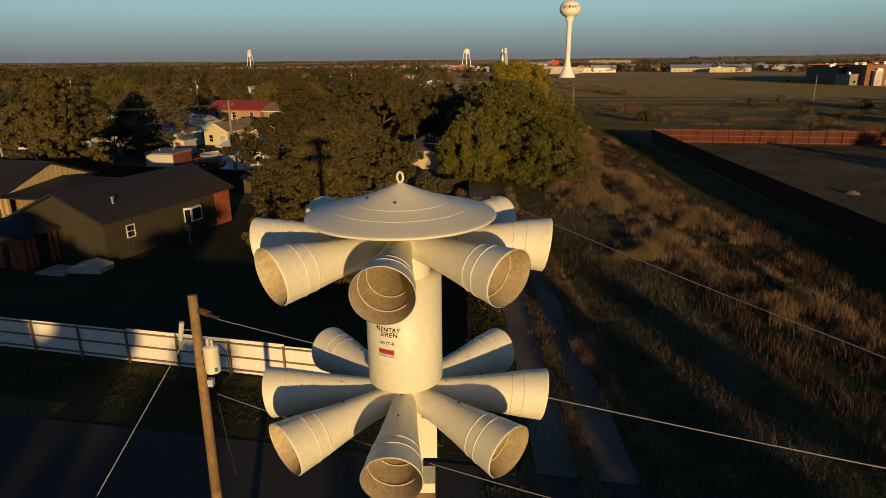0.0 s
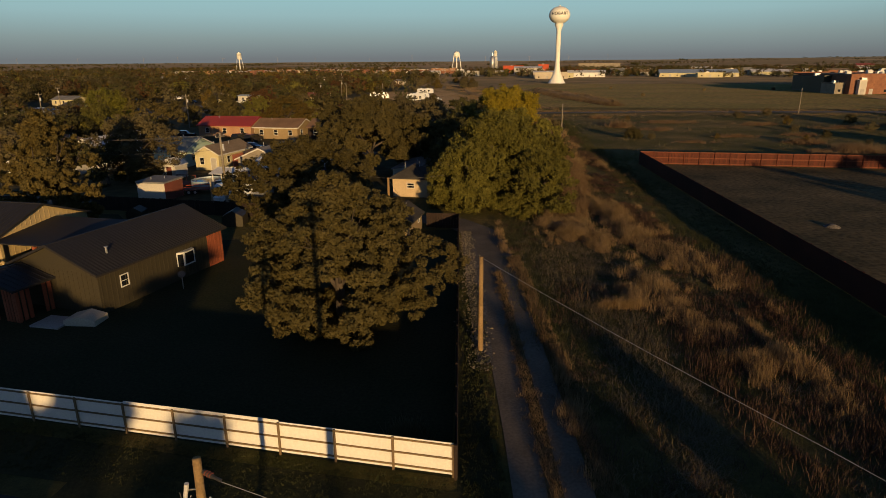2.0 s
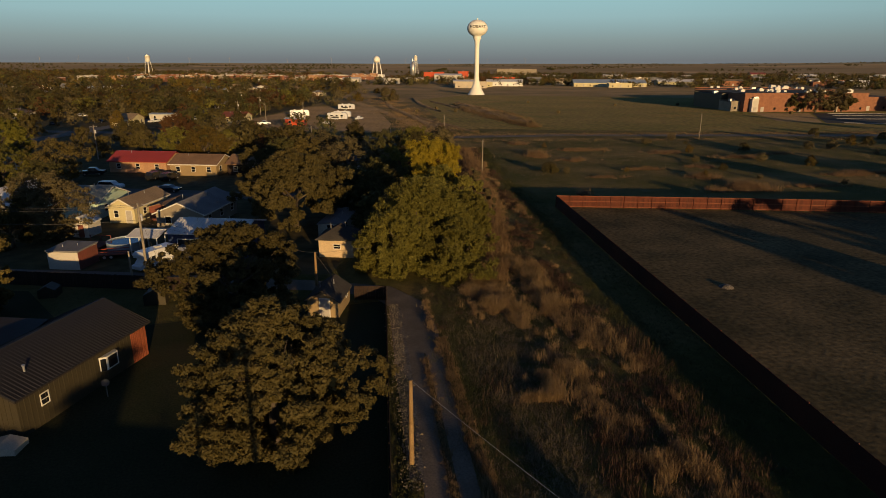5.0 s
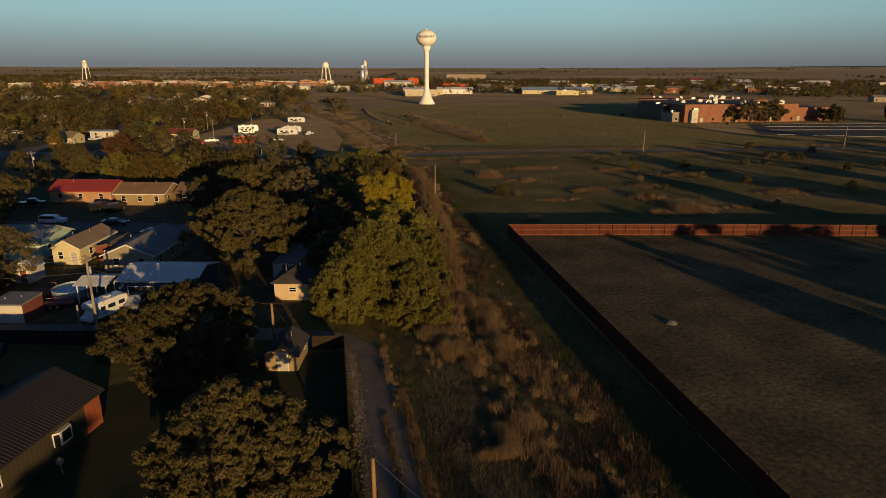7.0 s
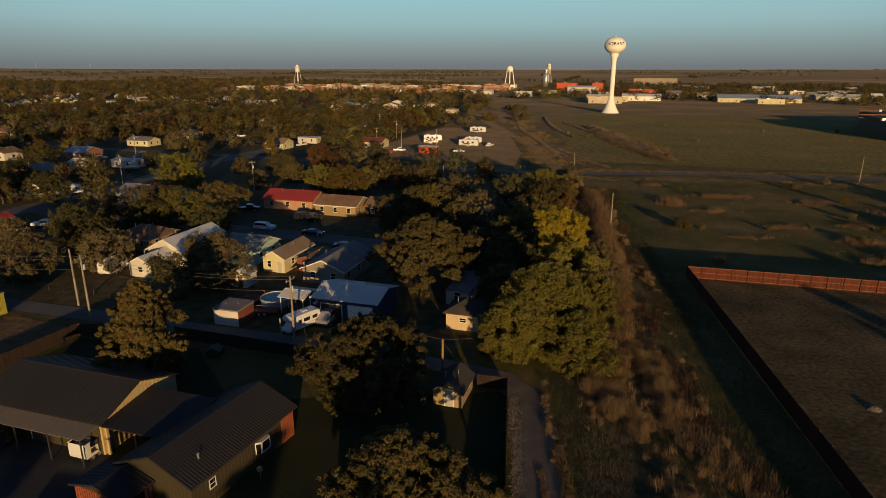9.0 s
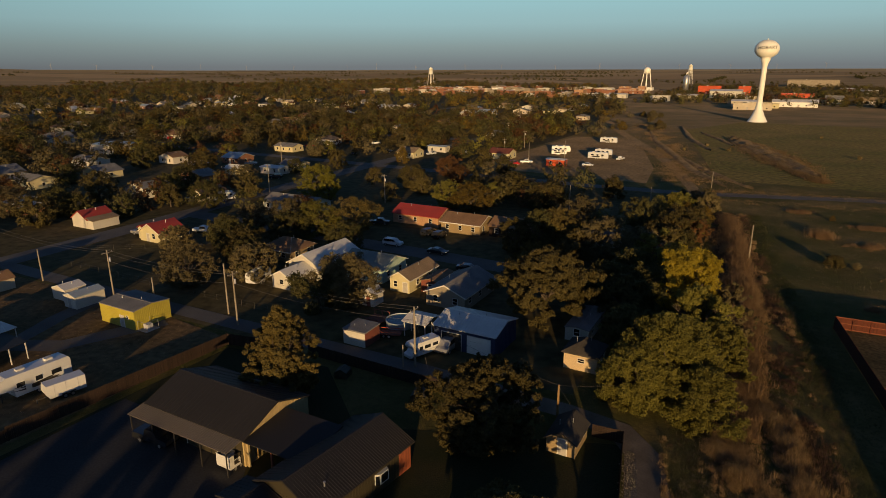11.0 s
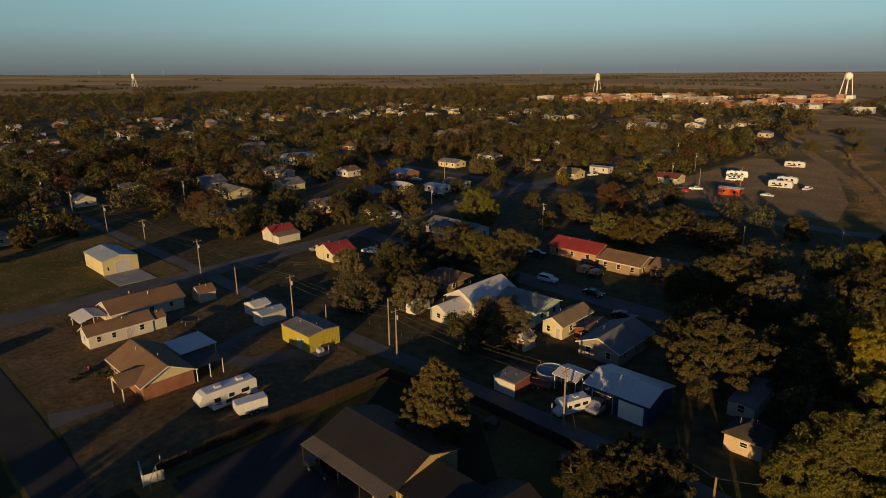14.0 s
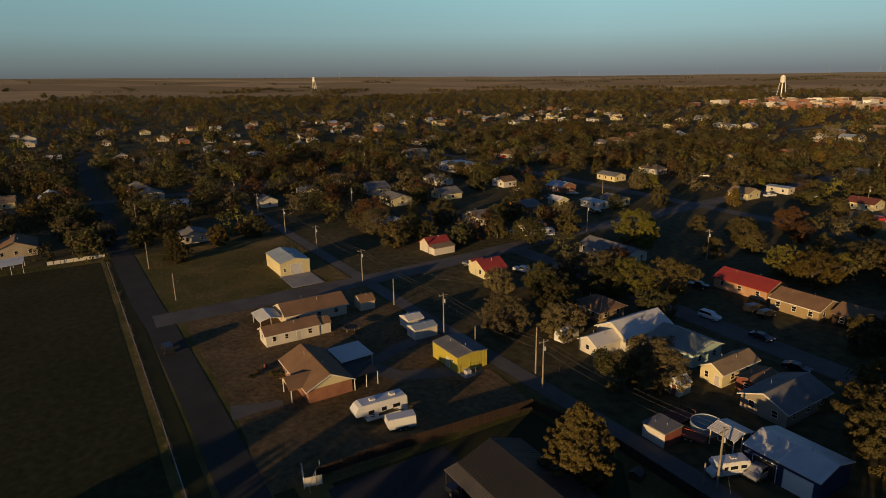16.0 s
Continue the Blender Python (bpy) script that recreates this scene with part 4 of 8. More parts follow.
def roof_geo(lo, hi, eave, ridge, axis, kind, over, thick=0.14):
    """One roof shell with real thickness, and the planes of its upper side."""
    x0, y0, x1, y1 = lo[0] - over, lo[1] - over, hi[0] + over, hi[1] + over
    half = ((hi[1] - lo[1]) if axis == "u" else (hi[0] - lo[0])) / 2
    e = eave - over * (ridge - eave) / half + 0.10
    r = ridge + 0.10
    if kind == "flat":
        q = ((x0, y0, eave + 0.15), (x1, y0, eave + 0.15), (x1, y1, ridge + 0.15), (x0, y1, ridge + 0.15))
        return Geo().slab(q, 0.2 if thick > 0.1 else thick), [q]
    if axis == "u":
        ym = (y0 + y1) / 2
        h = half * 0.9 if kind == "hip" else 0
        planes = [((x0, y0, e), (x1, y0, e), (x1 - h, ym, r), (x0 + h, ym, r)), ((x1, y1, e), (x0, y1, e), (x0 + h, ym, r), (x1 - h, ym, r))]
        chevron = [(y0, e), (ym - 0.15, r - 0.02), (ym - 0.12, r + 0.03), (ym + 0.12, r + 0.03), (ym + 0.15, r - 0.02), (y1, e), (y1, e - thick), (ym, r - thick), (y0, e - thick)]
        ends = [(x0, ym), (x1, ym)]
    else:
        xm = (x0 + x1) / 2
        h = half * 0.9 if kind == "hip" else 0
        planes = [((x0, y1, e), (x0, y0, e), (xm, y0 + h, r), (xm, y1 - h, r)), ((x1, y0, e), (x1, y1, e), (xm, y1 - h, r), (xm, y0 + h, r))]
        chevron = [(x0, e), (xm - 0.15, r - 0.02), (xm - 0.12, r + 0.03), (xm + 0.12, r + 0.03), (xm + 0.15, r - 0.02), (x1, e), (x1, e - thick), (xm, r - thick), (x0, e - thick)]
    if kind == "hip":
        if axis == "u":
            top = [(x0, y0, e), (x1, y0, e), (x1, y1, e), (x0, y1, e), (x0 + h, ym, r), (x1 - h, ym, r)]
            fs = [(0, 1, 5, 4), (1, 2, 5), (2, 3, 4, 5), (3, 0, 4)]
        else:
            top = [(x0, y0, e), (x1, y0, e), (x1, y1, e), (x0, y1, e), (xm, y0 + h, r), (xm, y1 - h, r)]
            fs = [(0, 1, 4), (1, 2, 5, 4), (2, 3, 5), (3, 0, 4, 5)]
        low = [(x, y, z - thick) for x, y, z in top[:4]]
        return Geo().add(top + low, fs + [(0, 6, 7, 1), (1, 7, 8, 2), (2, 8, 9, 3), (3, 9, 6, 0), (9, 8, 7, 6)]), planes
    return Geo().prism(chevron, *((x0, x1, "x") if axis == "u" else (y0, y1, "y"))), planes


def roof(parent, lo, hi, eave, ridge, axis, kind, over, material, thick=0.14, ribs=0.0, each=False):
    """The roof of a thing, with raised seams: each a part of its own, or the seams joined where they stay far off."""
    g, planes = roof_geo(lo, hi, eave, ridge, axis, kind, over, thick)
    ro = part("roof", g, M[material], parent)
    bulk = Geo()
    for q in planes if ribs else ():
        a, b, c, d = (Vector(p) for p in q)
        n = int((b - a).length / ribs)
        w, up = (b - a).normalized() * 0.028, Vector((0, 0, 0.05))
        sh = [-w, w, d - a + w, d - a - w, up, d - a + up]
        fs = [(0, 1, 4), (2, 3, 5), (1, 2, 5, 4), (3, 0, 4, 5), (0, 3, 2, 1)]
        me = mesh_of("seam", Geo().add(sh, fs), M[material]) if each else None
        for i in range(n + 1):
            p = a.lerp(b, min(max(i / n, 0.004), 0.996))
            if each:
                part("seam", me, None, ro, m=Matrix.Translation(p))
            else:
                bulk.add([p + k for k in sh], fs)
    if bulk.v:
        tagged(part("seams", bulk, M[material], ro), kind="stuff")
    return ro


def wall_geo(lo, hi, eave, ridge, axis, kind):
    if kind in ("hip", "flat"):
        if kind == "flat":
            return Geo().prism([(lo[1], 0), (hi[1], 0), (hi[1], ridge), (lo[1], eave)], lo[0], hi[0], "x")
        return Geo().box(lo[0], lo[1], 0, hi[0], hi[1], eave)
    if axis == "u":
        return Geo().prism([(lo[1], 0), (hi[1], 0), (hi[1], eave), ((lo[1] + hi[1]) / 2, ridge), (lo[1], eave)], lo[0], hi[0], "x")
    return Geo().prism([(lo[0], 0), (hi[0], 0), (hi[0], eave), ((lo[0] + hi[0]) / 2, ridge), (lo[0], eave)], lo[1], hi[1], "y")


def house(label, u0, v0, u1, v1, eave, ridge, axis, wall, roof_mat, kind="gable", over=0.4, wins=None, doors=(), name="house", category="house", ribs=0.0, chimney=None, battens=0.0, turn=0.0, group="", m=None, each=False, fascia=False):
    t = thing(name, m or at_uv((u0 + u1) / 2, (v0 + v1) / 2, 0, turn), label, category, group)
    a, b = (u1 - u0) / 2, (v1 - v0) / 2
    lo, hi = (-a, -b), (a, b)
    wa = part("wall", wall_geo(lo, hi, eave, ridge, axis, kind), M[wall], t)
    if battens:
        bulk = Geo()
        spots = []
        for s in (-1, 1):
            spots += [(-a + battens * (k + 0.5), s * b, 0.03, 0.025, eave - 0.05) for k in range(int(2 * a / battens))]
            spots += [(s * a, -b + battens * (k + 0.5), 0.025, 0.03, eave + (ridge - eave) * (1 - abs(-b + battens * (k + 0.5)) / b if axis == "u" and kind == "gable" else 0) - 0.12) for k in range(int(2 * b / battens))]
        for x, y, dx, dy, top in spots:
            if each:
                part("batten", Geo().box(x - dx, y - dy, 0.05, x + dx, y + dy, top), M[wall], wa)
            else:
                bulk.box(x - dx, y - dy, 0.05, x + dx, y + dy, top)
        if bulk.v:
            tagged(part("batten_siding", bulk, M[wall], wa), kind="stuff")
    roof(t, lo, hi, eave, ridge, axis, kind, over, roof_mat, ribs=ribs, each=each)
    if fascia:
        for q in roof_geo(lo, hi, eave, ridge, axis, kind, over)[1]:
            p = [Vector(c) for c in q]
            mid = sum(p, Vector()) / 4
            for i, j in ((0, 1), (1, 2), (3, 0)):
                d = (p[j] - p[i]).cross(Vector((0, 0, 1))).normalized()
                d = d * (0.04 if d.dot(mid - p[i]) < 0 else -0.04)
                dn = Vector((0, 0, -0.2))
                part("fascia", Geo().add([p[i], p[j], p[j] + dn, p[i] + dn, p[i] + d, p[j] + d, p[j] + d + dn, p[i] + d + dn], [(0, 1, 2, 3), (7, 6, 5, 4), (0, 4, 5, 1), (1, 5, 6, 2), (2, 6, 7, 3), (3, 7, 4, 0)]), M["trim"], t)
    if wins is None:
        wins = []
        for s, ln in (("-v", 2 * a), ("+u", 2 * b), ("+v", 2 * a), ("-u", 2 * b)):
            n = max(1, int(ln / 3.6))
            wins += [(s, -ln / 2 + ln * (i + 0.5) / n, 1.5, 0.9, 1.1) for i in range(n)]
    for s, c, z, w, h in wins:
        window(t, s, c, z, w, h, lo, hi)
    for s, c, w, h, *rest in doors:
        door(t, s, c, w, h, lo, hi, *(rest or ("door",)))
    if chimney:
        cx, cy, ch = chimney
        part("chimney", Geo().box(cx - 0.3, cy - 0.3, eave, cx + 0.3, cy + 0.3, ch).box(cx - 0.36, cy - 0.36, ch, cx + 0.36, cy + 0.36, ch + 0.1), M["brick"], t)
    for vx in () if name == "workshop" or each else (-0.45, 0.3):
        part("vent_pipe", Geo().tube((a * vx, b * vx * 0.5, eave), (a * vx, b * vx * 0.5, ridge + 0.35), 0.06, n=6), M["galv"], t)
    return t


def posts_roof(name, label, u0, v0, u1, v1, z, dz, roof_mat, gable=False, ribs=0.0, category="carport"):
    """An open roof on posts."""
    t = thing(name, at_uv((u0 + u1) / 2, (v0 + v1) / 2), label, category)
    a, b = (u1 - u0) / 2, (v1 - v0) / 2
    if gable:
        roof(t, (-a, -b), (a, b), z, z + dz, "u", "gable", 0.2, roof_mat, 0.06, ribs)
    else:
        roof(t, (-a, -b), (a, b), z, z + dz, "u", "flat", 0.1, roof_mat, 0.06, ribs)
    for x in (-a + 0.15, a - 0.15):
        for y in (-b + 0.15, 0, b - 0.15):
            top = z + (dz * (y + b) / (2 * b) if not gable else dz * (1 - abs(y) / b)) - 0.06
            part("post", Geo().box(x - 0.06, y - 0.06, 0, x + 0.06, y + 0.06, top), M["trim"], t)
    return t


# barn group inside the fence
barn = house("long dark-roofed metal barn house with olive batten walls", -38.8, 34.1, -30.9, 47.1, 3.05, 4.7, "v", "barn_wall", "barn_roof", over=0.35, turn=-6.5,
             wins=[("+u", -4.3, 1.85, 0.62, 0.8)], ribs=0.3, battens=0.42, each=True)
bay = Geo().add([(3.95, 0.95, 1.15), (4.35, 1.35, 1.15), (4.35, 2.55, 1.15), (3.95, 2.75, 1.15), (3.95, 0.95, 2.3), (4.35, 1.35, 2.3), (4.35, 2.55, 2.3), (3.95, 2.75, 2.3)],
                [(0, 1, 2, 3), (4, 5, 6, 7), (0, 1, 5, 4), (1, 2, 6, 5), (2, 3, 7, 6), (3, 0, 4, 7)])
bw = part("bay_window", bay, M["trim"], barn, "white-framed bay window")
part("pane", Geo().box(4.33, 1.48, 1.27, 4.365, 2.42, 2.18), M["glass"], bw)
part("pane", Geo().box(-0.2, -0.012, -0.5, 0.2, 0.012, 0.5), M["glass"], bw, m=pose(4.17, 1.14, 1.65, 0, 0, 36))
porchback = part("board_wall", Geo().box(3.95, 4.6, 0, 3.99, 6.45, 2.9), M["red_wall"], barn, "red stained board wall")
for i in range(9):
    part("board", Geo().box(3.99, 4.62 + i * 0.205, 0.05, 4.025, 4.79 + i * 0.205, 2.85), M["red_wall"], porchback)
part("roof_vent", Geo().tube((2.6, -4.2, 3.5), (2.6, -4.2, 4.15), 0.08, n=8).tube((2.6, -4.2, 4.15), (2.6, -4.2, 4.22), 0.13, n=8), M["galv"], barn)
porch = thing("porch", at_uv(-38.6, 33.0, 0, -6.5), "red board porch with a small dark metal roof", "porch")
roof(porch, (-2.9, -1.5), (2.7, 1.5), 2.4, 3.1, "v", "gable", 0.25, "barn_roof", 0.14, 0.42, True)
part("gable_wall", Geo().prism([(-2.8, 2.3), (2.6, 2.3), (2.6, 2.4), (-0.1, 3.05), (-2.8, 2.4)], -1.45, -1.40), M["barn_wall"], porch)
for i in range(19):
    if i in (13, 14):
        continue
    x = -2.8 + i * 0.285
    part("board", Geo().box(x, -1.45, 0.05, x + 0.2, -1.41, 2.3), M["red_wall"], porch)
for i in range(7):
    if i in (3, 4):
        continue
    part("board", Geo().box(2.56, -1.4 + i * 0.4, 0.05, 2.6, -1.12 + i * 0.4, 2.3), M["red_wall"], porch)
for x in (-2.8, 0.0, 2.6):
    part("post", Geo().box(x - 0.08, -1.42, 0, x + 0.08, -1.26, 2.4), M["red_wall"], porch)
solid("step_slab", Geo().box(-1.1, -0.9, 0, 1.1, 0.9, 0.14), M["concrete"], "pale concrete step slab before the porch", "step", m=at_uv(-33.9, 31.8))
solid("well_cover", Geo().prism([(-1.1, 0), (1.1, 0), (1.1, 0.4), (0, 0.7), (-1.1, 0.4)], -0.75, 0.75), M["beige"], "low pale pitched well cover on the lawn", "well cover", m=at_uv(-31.9, 32.4, 0, 8))
dish = thing("satellite_dish", at_uv(-29.3, 39.4), "small grey satellite dish on a short post", "dish")
part("post", Geo().tube((0, 0, 0), (0, 0, 1.1), 0.04), M["galv"], dish)
part("reflector", Geo().lathe([(0.01, 0), (0.15, 0.02), (0.27, 0.07), (0.28, 0.07), (0.15, 0.01)], 16), M["steel"], dish, m=pose(0, 0, 1.2, 60, 0, 30))

shop = house("tan metal workshop with a broad brown roof", -60.2, 38.3, -45.2, 48.2, 3.4, 5.2, "u", "tan_metal", "barn_roof", over=0.3, wins=[], ribs=0.6, battens=0.5, doors=[("-v", -3, 3.2, 3.0, "steel")], name="workshop", category="workshop")
# dark sheet put over the front for the open bay's shaded inside
part("front_wall", Geo().box(-7.4, -4.99, 0.05, 7.3, -4.96, 3.1), M["barn_wall"], shop, "dark brown metal front wall")
awn = thing("lean_to", at_uv(-53.3, 37.2), "brown metal lean-to on posts along the workshop", "lean-to")
roof(awn, (-7.3, -1.1), (8.0, 0.95), 2.85, 3.2, "u", "flat", 0.1, "lean_roof", 0.06, 0.32, True)
for x in (-7.2, -3.6, 0, 4.0, 7.8):
    part("post", Geo().box(x - 0.05, -1.05, 0, x + 0.05, -0.95, 2.9), M["steel"], awn)
link = thing("breezeway", at_uv(-41.6, 41.4), "low dark breezeway roof between the barn and the workshop", "breezeway")
roof(link, (-3.4, -3.2), (4.3, 3.0), 3.1, 3.75, "u", "flat", 0.12, "barn_roof", 0.1)
for x in (-3.3, 0.0, 2.9):
    part("post", Geo().box(x - 0.12, -2.95, 0, x + 0.12, -2.71, 3.25), M["tan_metal" if x < -3 else "red_wall"], link)
part("back_wall", Geo().box(-3.5, 2.7, 0, 3.1, 2.85, 3.4), M["tan_metal"], link)

# small sheds near the track
house("small cream shed with a grey shingle roof", -18.8, 56.0, -15.6, 60.6, 1.8, 2.8, "v", "shed_wall", "dark_shingle", over=0.25, wins=[("+u", 1.0, 1.4, 0.6, 0.7)], doors=[("-v", 0.2, 0.9, 1.95)], name="shed", category="shed")
house("small salmon stucco house with a hipped grey roof", -23.3, 75.6, -18.7, 80.1, 2.6, 3.9, "v", "salmon", "dark_shingle", "hip", 0.35, wins=[("-v", 0.1, 1.5, 0.9, 0.6), ("+u", 0.6, 1.5, 0.7, 0.8)], name="house")
house("long shabby white trailer house among scrap", -26.0, 84.5, -22.4, 94.0, 2.1, 2.4, "v", "beige", "grey_roof", over=0.15, name="trailer_house", category="trailer house")
# across the alley
# the second door is a black panel painted as the bay's dark inside
house("blue metal garage with a white ribbed roof", -42.5, 73.2, -32.6, 81.0, 3.4, 4.4, "u", "blue", "white_roof", over=0.25, wins=[], ribs=0.5, battens=0.5, doors=[("-v", 2.4, 3.6, 2.7, "white", 4), ("-v", -2.05, 3.2, 2.6, "black")], name="garage", category="garage")
posts_roof("canopy", "white metal canopy on posts beside the garage", -48.4, 73.8, -44.4, 78.2, 2.5, 0.5, "white_roof", True, 0.4, "canopy")
bx = house("white flat-roofed store shed with rusty side", -55.0, 67.4, -51.0, 71.2, 2.3, 2.45, "u", "wall_white", "grey_roof", "flat", 0.1, wins=[], name="shed", category="shed")
part("side_panel", Geo().box(2.0, -1.85, 0.02, 2.03, 1.85, 2.3), M["rust"], bx, "rusty red side panel")
house("white garden shed with a peaked roof", -61.8, 81.4, -59.3, 84.4, 2.1, 3.0, "v", "wall_white", "white_roof", over=0.15, wins=[], doors=[("-v", 0.2, 0.9, 1.9, "rust")], name="shed", category="shed")
house("low grey-roofed cottage with pale walls", -52.0, 87.0, -44.4, 99.0, 2.6, 4.2, "v", "dim", "grey_roof", over=0.4, fascia=True)
house("brown lean-to joined to the cottage", -56.0, 92.0, -52.1, 98.5, 2.3, 2.8, "v", "rust", "brown_roof", over=0.3, wins=[("-v", 0, 1.3, 1.0, 0.9)], name="lean_to", category="lean-to")
house("small butter-yellow cottage with a tan roof", -61.6, 90.0, -57.3, 100.2, 2.7, 3.9, "v", "cream", "tan_roof", over=0.35, wins=[("-v", -0.9, 1.5, 0.7, 1.1), ("+u", -2.2, 1.5, 0.8, 1.0), ("+u", 2.2, 1.6, 0.6, 0.8)], doors=[("-v", 1.2, 0.9, 2.0)], fascia=True)
house("mint green house with a grey-green roof", -74.6, 92.2, -64.8, 100.6, 2.9, 4.6, "u", "mint", "green_roof", over=0.4, fascia=True)
house("white house under a white metal roof", -84.0, 87.4, -76.3, 100.5, 3.0, 5.0, "v", "wall_white", "white_roof", over=0.4, ribs=0.6, fascia=True)
house("white wing of the house under a white metal roof", -82.2, 80.8, -77.6, 87.2, 2.4, 3.6, "v", "wall_white", "white_roof", over=0.3, wins=[("-v", 0, 1.4, 0.9, 0.9)], name="house_wing", fascia=True)
house("dark-roofed bungalow with beige walls", -97.5, 93.8, -89.5, 101.5, 2.6, 4.4, "u", "shed_wall", "brown_roof", "hip", 0.5, fascia=True)
house("low brick house under a long red metal roof", -90.5, 135.0, -76.6, 143.6, 2.7, 4.4, "u", "orange_brick", "red_roof", over=0.4, ribs=0.6, group="houses on the short street")
house("low brown-roofed house with tan walls", -74.2, 132.4, -63.4, 141.0, 2.7, 4.3, "u", "shed_wall", "brown_roof", over=0.4, group="houses on the short street", fascia=True)
# fence brown on the walls stands for the full shade on this house
house("low dark-roofed house in shade", -61.5, 134.0, -50.0, 142.0, 2.7, 4.2, "u", "brownfence", "brown_roof", over=0.4, group="houses on the short street")
house("small cottage with blue tarpaulin roof in the trees", -38.0, 138.0, -31.0, 145.0, 2.5, 3.8, "u", "wall_white", "grey_roof", over=0.3)
# west lot
house("brick ranch house with a brown shingle roof", -105.4, 28.7, -91.6, 36.6, 2.6, 4.5, "u", "brick", "brown_roof", over=0.5, wins=[("-v", -4.5, 1.5, 1.2, 1.2), ("-v", 0.2, 1.5, 0.9, 1.2), ("+v", -3, 1.5, 1.2, 1.1), ("+v", 3, 1.5, 1.2, 1.1)], doors=[("-v", -2, 0.95, 2.05)], fascia=True)
pg = thing("porch", at_uv(-95.8, 28.0), "brown-roofed gable porch on white posts", "porch")
roof(pg, (-2.4, -1.7), (2.4, 4.6), 2.55, 3.7, "v", "gable", 0.25, "brown_roof")
part("gable_wall", Geo().prism([(-2.3, 2.45), (2.3, 2.45), (0, 3.6)], -1.65, -1.58), M["cream"], pg)
for x in (-2.2, 2.2):
    part("post", Geo().box(x - 0.08, -1.6, 0, x + 0.08, -1.44, 2.5), M["trim"], pg)
gb = thing("gable_board", at_uv(-91.55, 32.65), "cream gable above the brick wall", "gable")
part("siding", Geo().prism([(-3.9, 2.45), (3.9, 2.45), (0, 4.42)], 0.0, 0.06, "x"), M["cream"], gb)
posts_roof("carport", "white flat metal carport behind the brick house", -104.4, 37.3, -97.6, 43.5, 2.6, 0.15, "white_roof", False, 0.5)
posts_roof("patio_roof", "dark flat patio roof behind the brick house", -97.4, 36.9, -91.4, 41.6, 2.4, 0.2, "barn_roof", False, 0.0, "patio roof")
house("long white cottage with a brown roof", -122.2, 29.3, -117.6, 40.6, 2.5, 3.7, "v", "wall_white", "brown_roof", over=0.3, wins=[("+u", -4.0, 1.5, 0.7, 1.0), ("+u", -1.4, 1.5, 0.7, 1.0), ("+u", 3.6, 1.5, 0.8, 1.0), ("-v", 0, 1.5, 0.6, 1.0)], doors=[("+u", 1.2, 0.9, 2.0)], fascia=True)
house("end room of the white cottage with a low brown roof", -121.3, 40.7, -117.8, 43.2, 2.4, 3.2, "v", "wall_white", "brown_roof", over=0.2, wins=[], name="house_wing")
house("long beige house with a brown shingle roof", -133.2, 36.0, -125.6, 50.2, 2.6, 4.3, "v", "beige", "brown_roof", over=0.4, wins=[("+u", -4.5, 1.5, 0.9, 0.9), ("+u", 0.5, 1.5, 0.9, 0.9), ("+u", 4.5, 1.5, 0.9, 0.9), ("-v", 0, 1.5, 1.0, 1.0)], doors=[("+u", -1.8, 0.9, 2.0)], fascia=True)
posts_roof("carport", "low white metal carport with a gable roof", -132.6, 30.6, -126.4, 35.4, 2.2, 0.6, "white_roof", True, 0.5)
house("small shed with a brown roof and pale wall", -129.0, 53.6, -125.2, 57.2, 2.2, 3.3, "v", "beige", "brown_roof", over=0.2, wins=[], name="shed", category="shed")
house("small white shed with a grey-blue roof", -107.3, 56.0, -103.8, 61.3, 2.2, 2.7, "v", "wall_white", "blue_roof", over=0.1, wins=[], doors=[("-v", 0, 0.9, 1.9)], name="shed", category="shed")
house("open white shed with a pale roof", -113.2, 57.4, -109.2, 61.2, 2.1, 2.7, "v", "wall_white", "white_roof", over=0.1, wins=[], name="shed", category="shed")
yb = house("yellow corrugated metal shop with a dark low roof", -95.5, 55.2, -86.8, 61.8, 3.2, 3.6, "u", "yellow", "grey_roof", over=0.1, wins=[("-v", 2.6, 1.9, 0.5, 0.5)], battens=0.32, doors=[("-v", 1.2, 0.9, 2.0)], name="shop", category="shop")
house("cream metal shed with a pale blue roof and roller door", -174.0, 46.0, -161.0, 54.4, 3.7, 4.7, "u", "cream", "blue_roof", over=0.15, wins=[("+u", -3.0, 1.6, 0.5, 0.9)], ribs=0.6, battens=0.6, doors=[("+u", 0.3, 3.2, 3.0, "label_grey", 5)], name="metal_shed", category="shed")
cot = house("cream cottage under a red metal roof with a porch", -134.6, 90.6, -127.6, 97.6, 2.5, 4.4, "v", "cream", "red_roof", over=0.4, ribs=0.5, wins=[("-v", 1.4, 1.5, 1.0, 1.2)], doors=[("-v", -0.6, 0.9, 2.0)], fascia=True)
part("porch_roof", Geo().slab([(3.5, -3.4, 2.5), (5.6, -3.4, 2.05), (5.6, 3.6, 2.05), (3.5, 3.6, 2.5)], 0.1), M["red_roof"], cot)
part("side_gable", Geo().prism([(-5.4, 0), (-3.5, 0), (-3.5, 3.0), (-4.4, 3.4), (-5.4, 2.8)], -2.6, 1.0), M["cream"], cot)
part("side_gable_roof", Geo().slab([(-5.7, -2.9, 2.75), (-4.4, -2.9, 3.5), (-4.4, 1.2, 3.5), (-5.7, 1.2, 2.75)], 0.08).slab([(-4.4, -2.9, 3.5), (-3.4, -2.9, 3.05), (-3.4, 1.2, 3.05), (-4.4, 1.2, 3.5)], 0.08), M["red_roof"], cot)
for y in (-3.2, -1.0, 1.2, 3.4):
    part("porch_post", Geo().box(5.4, y - 0.06, 0, 5.52, y + 0.06, 2.05), M["trim"], cot)
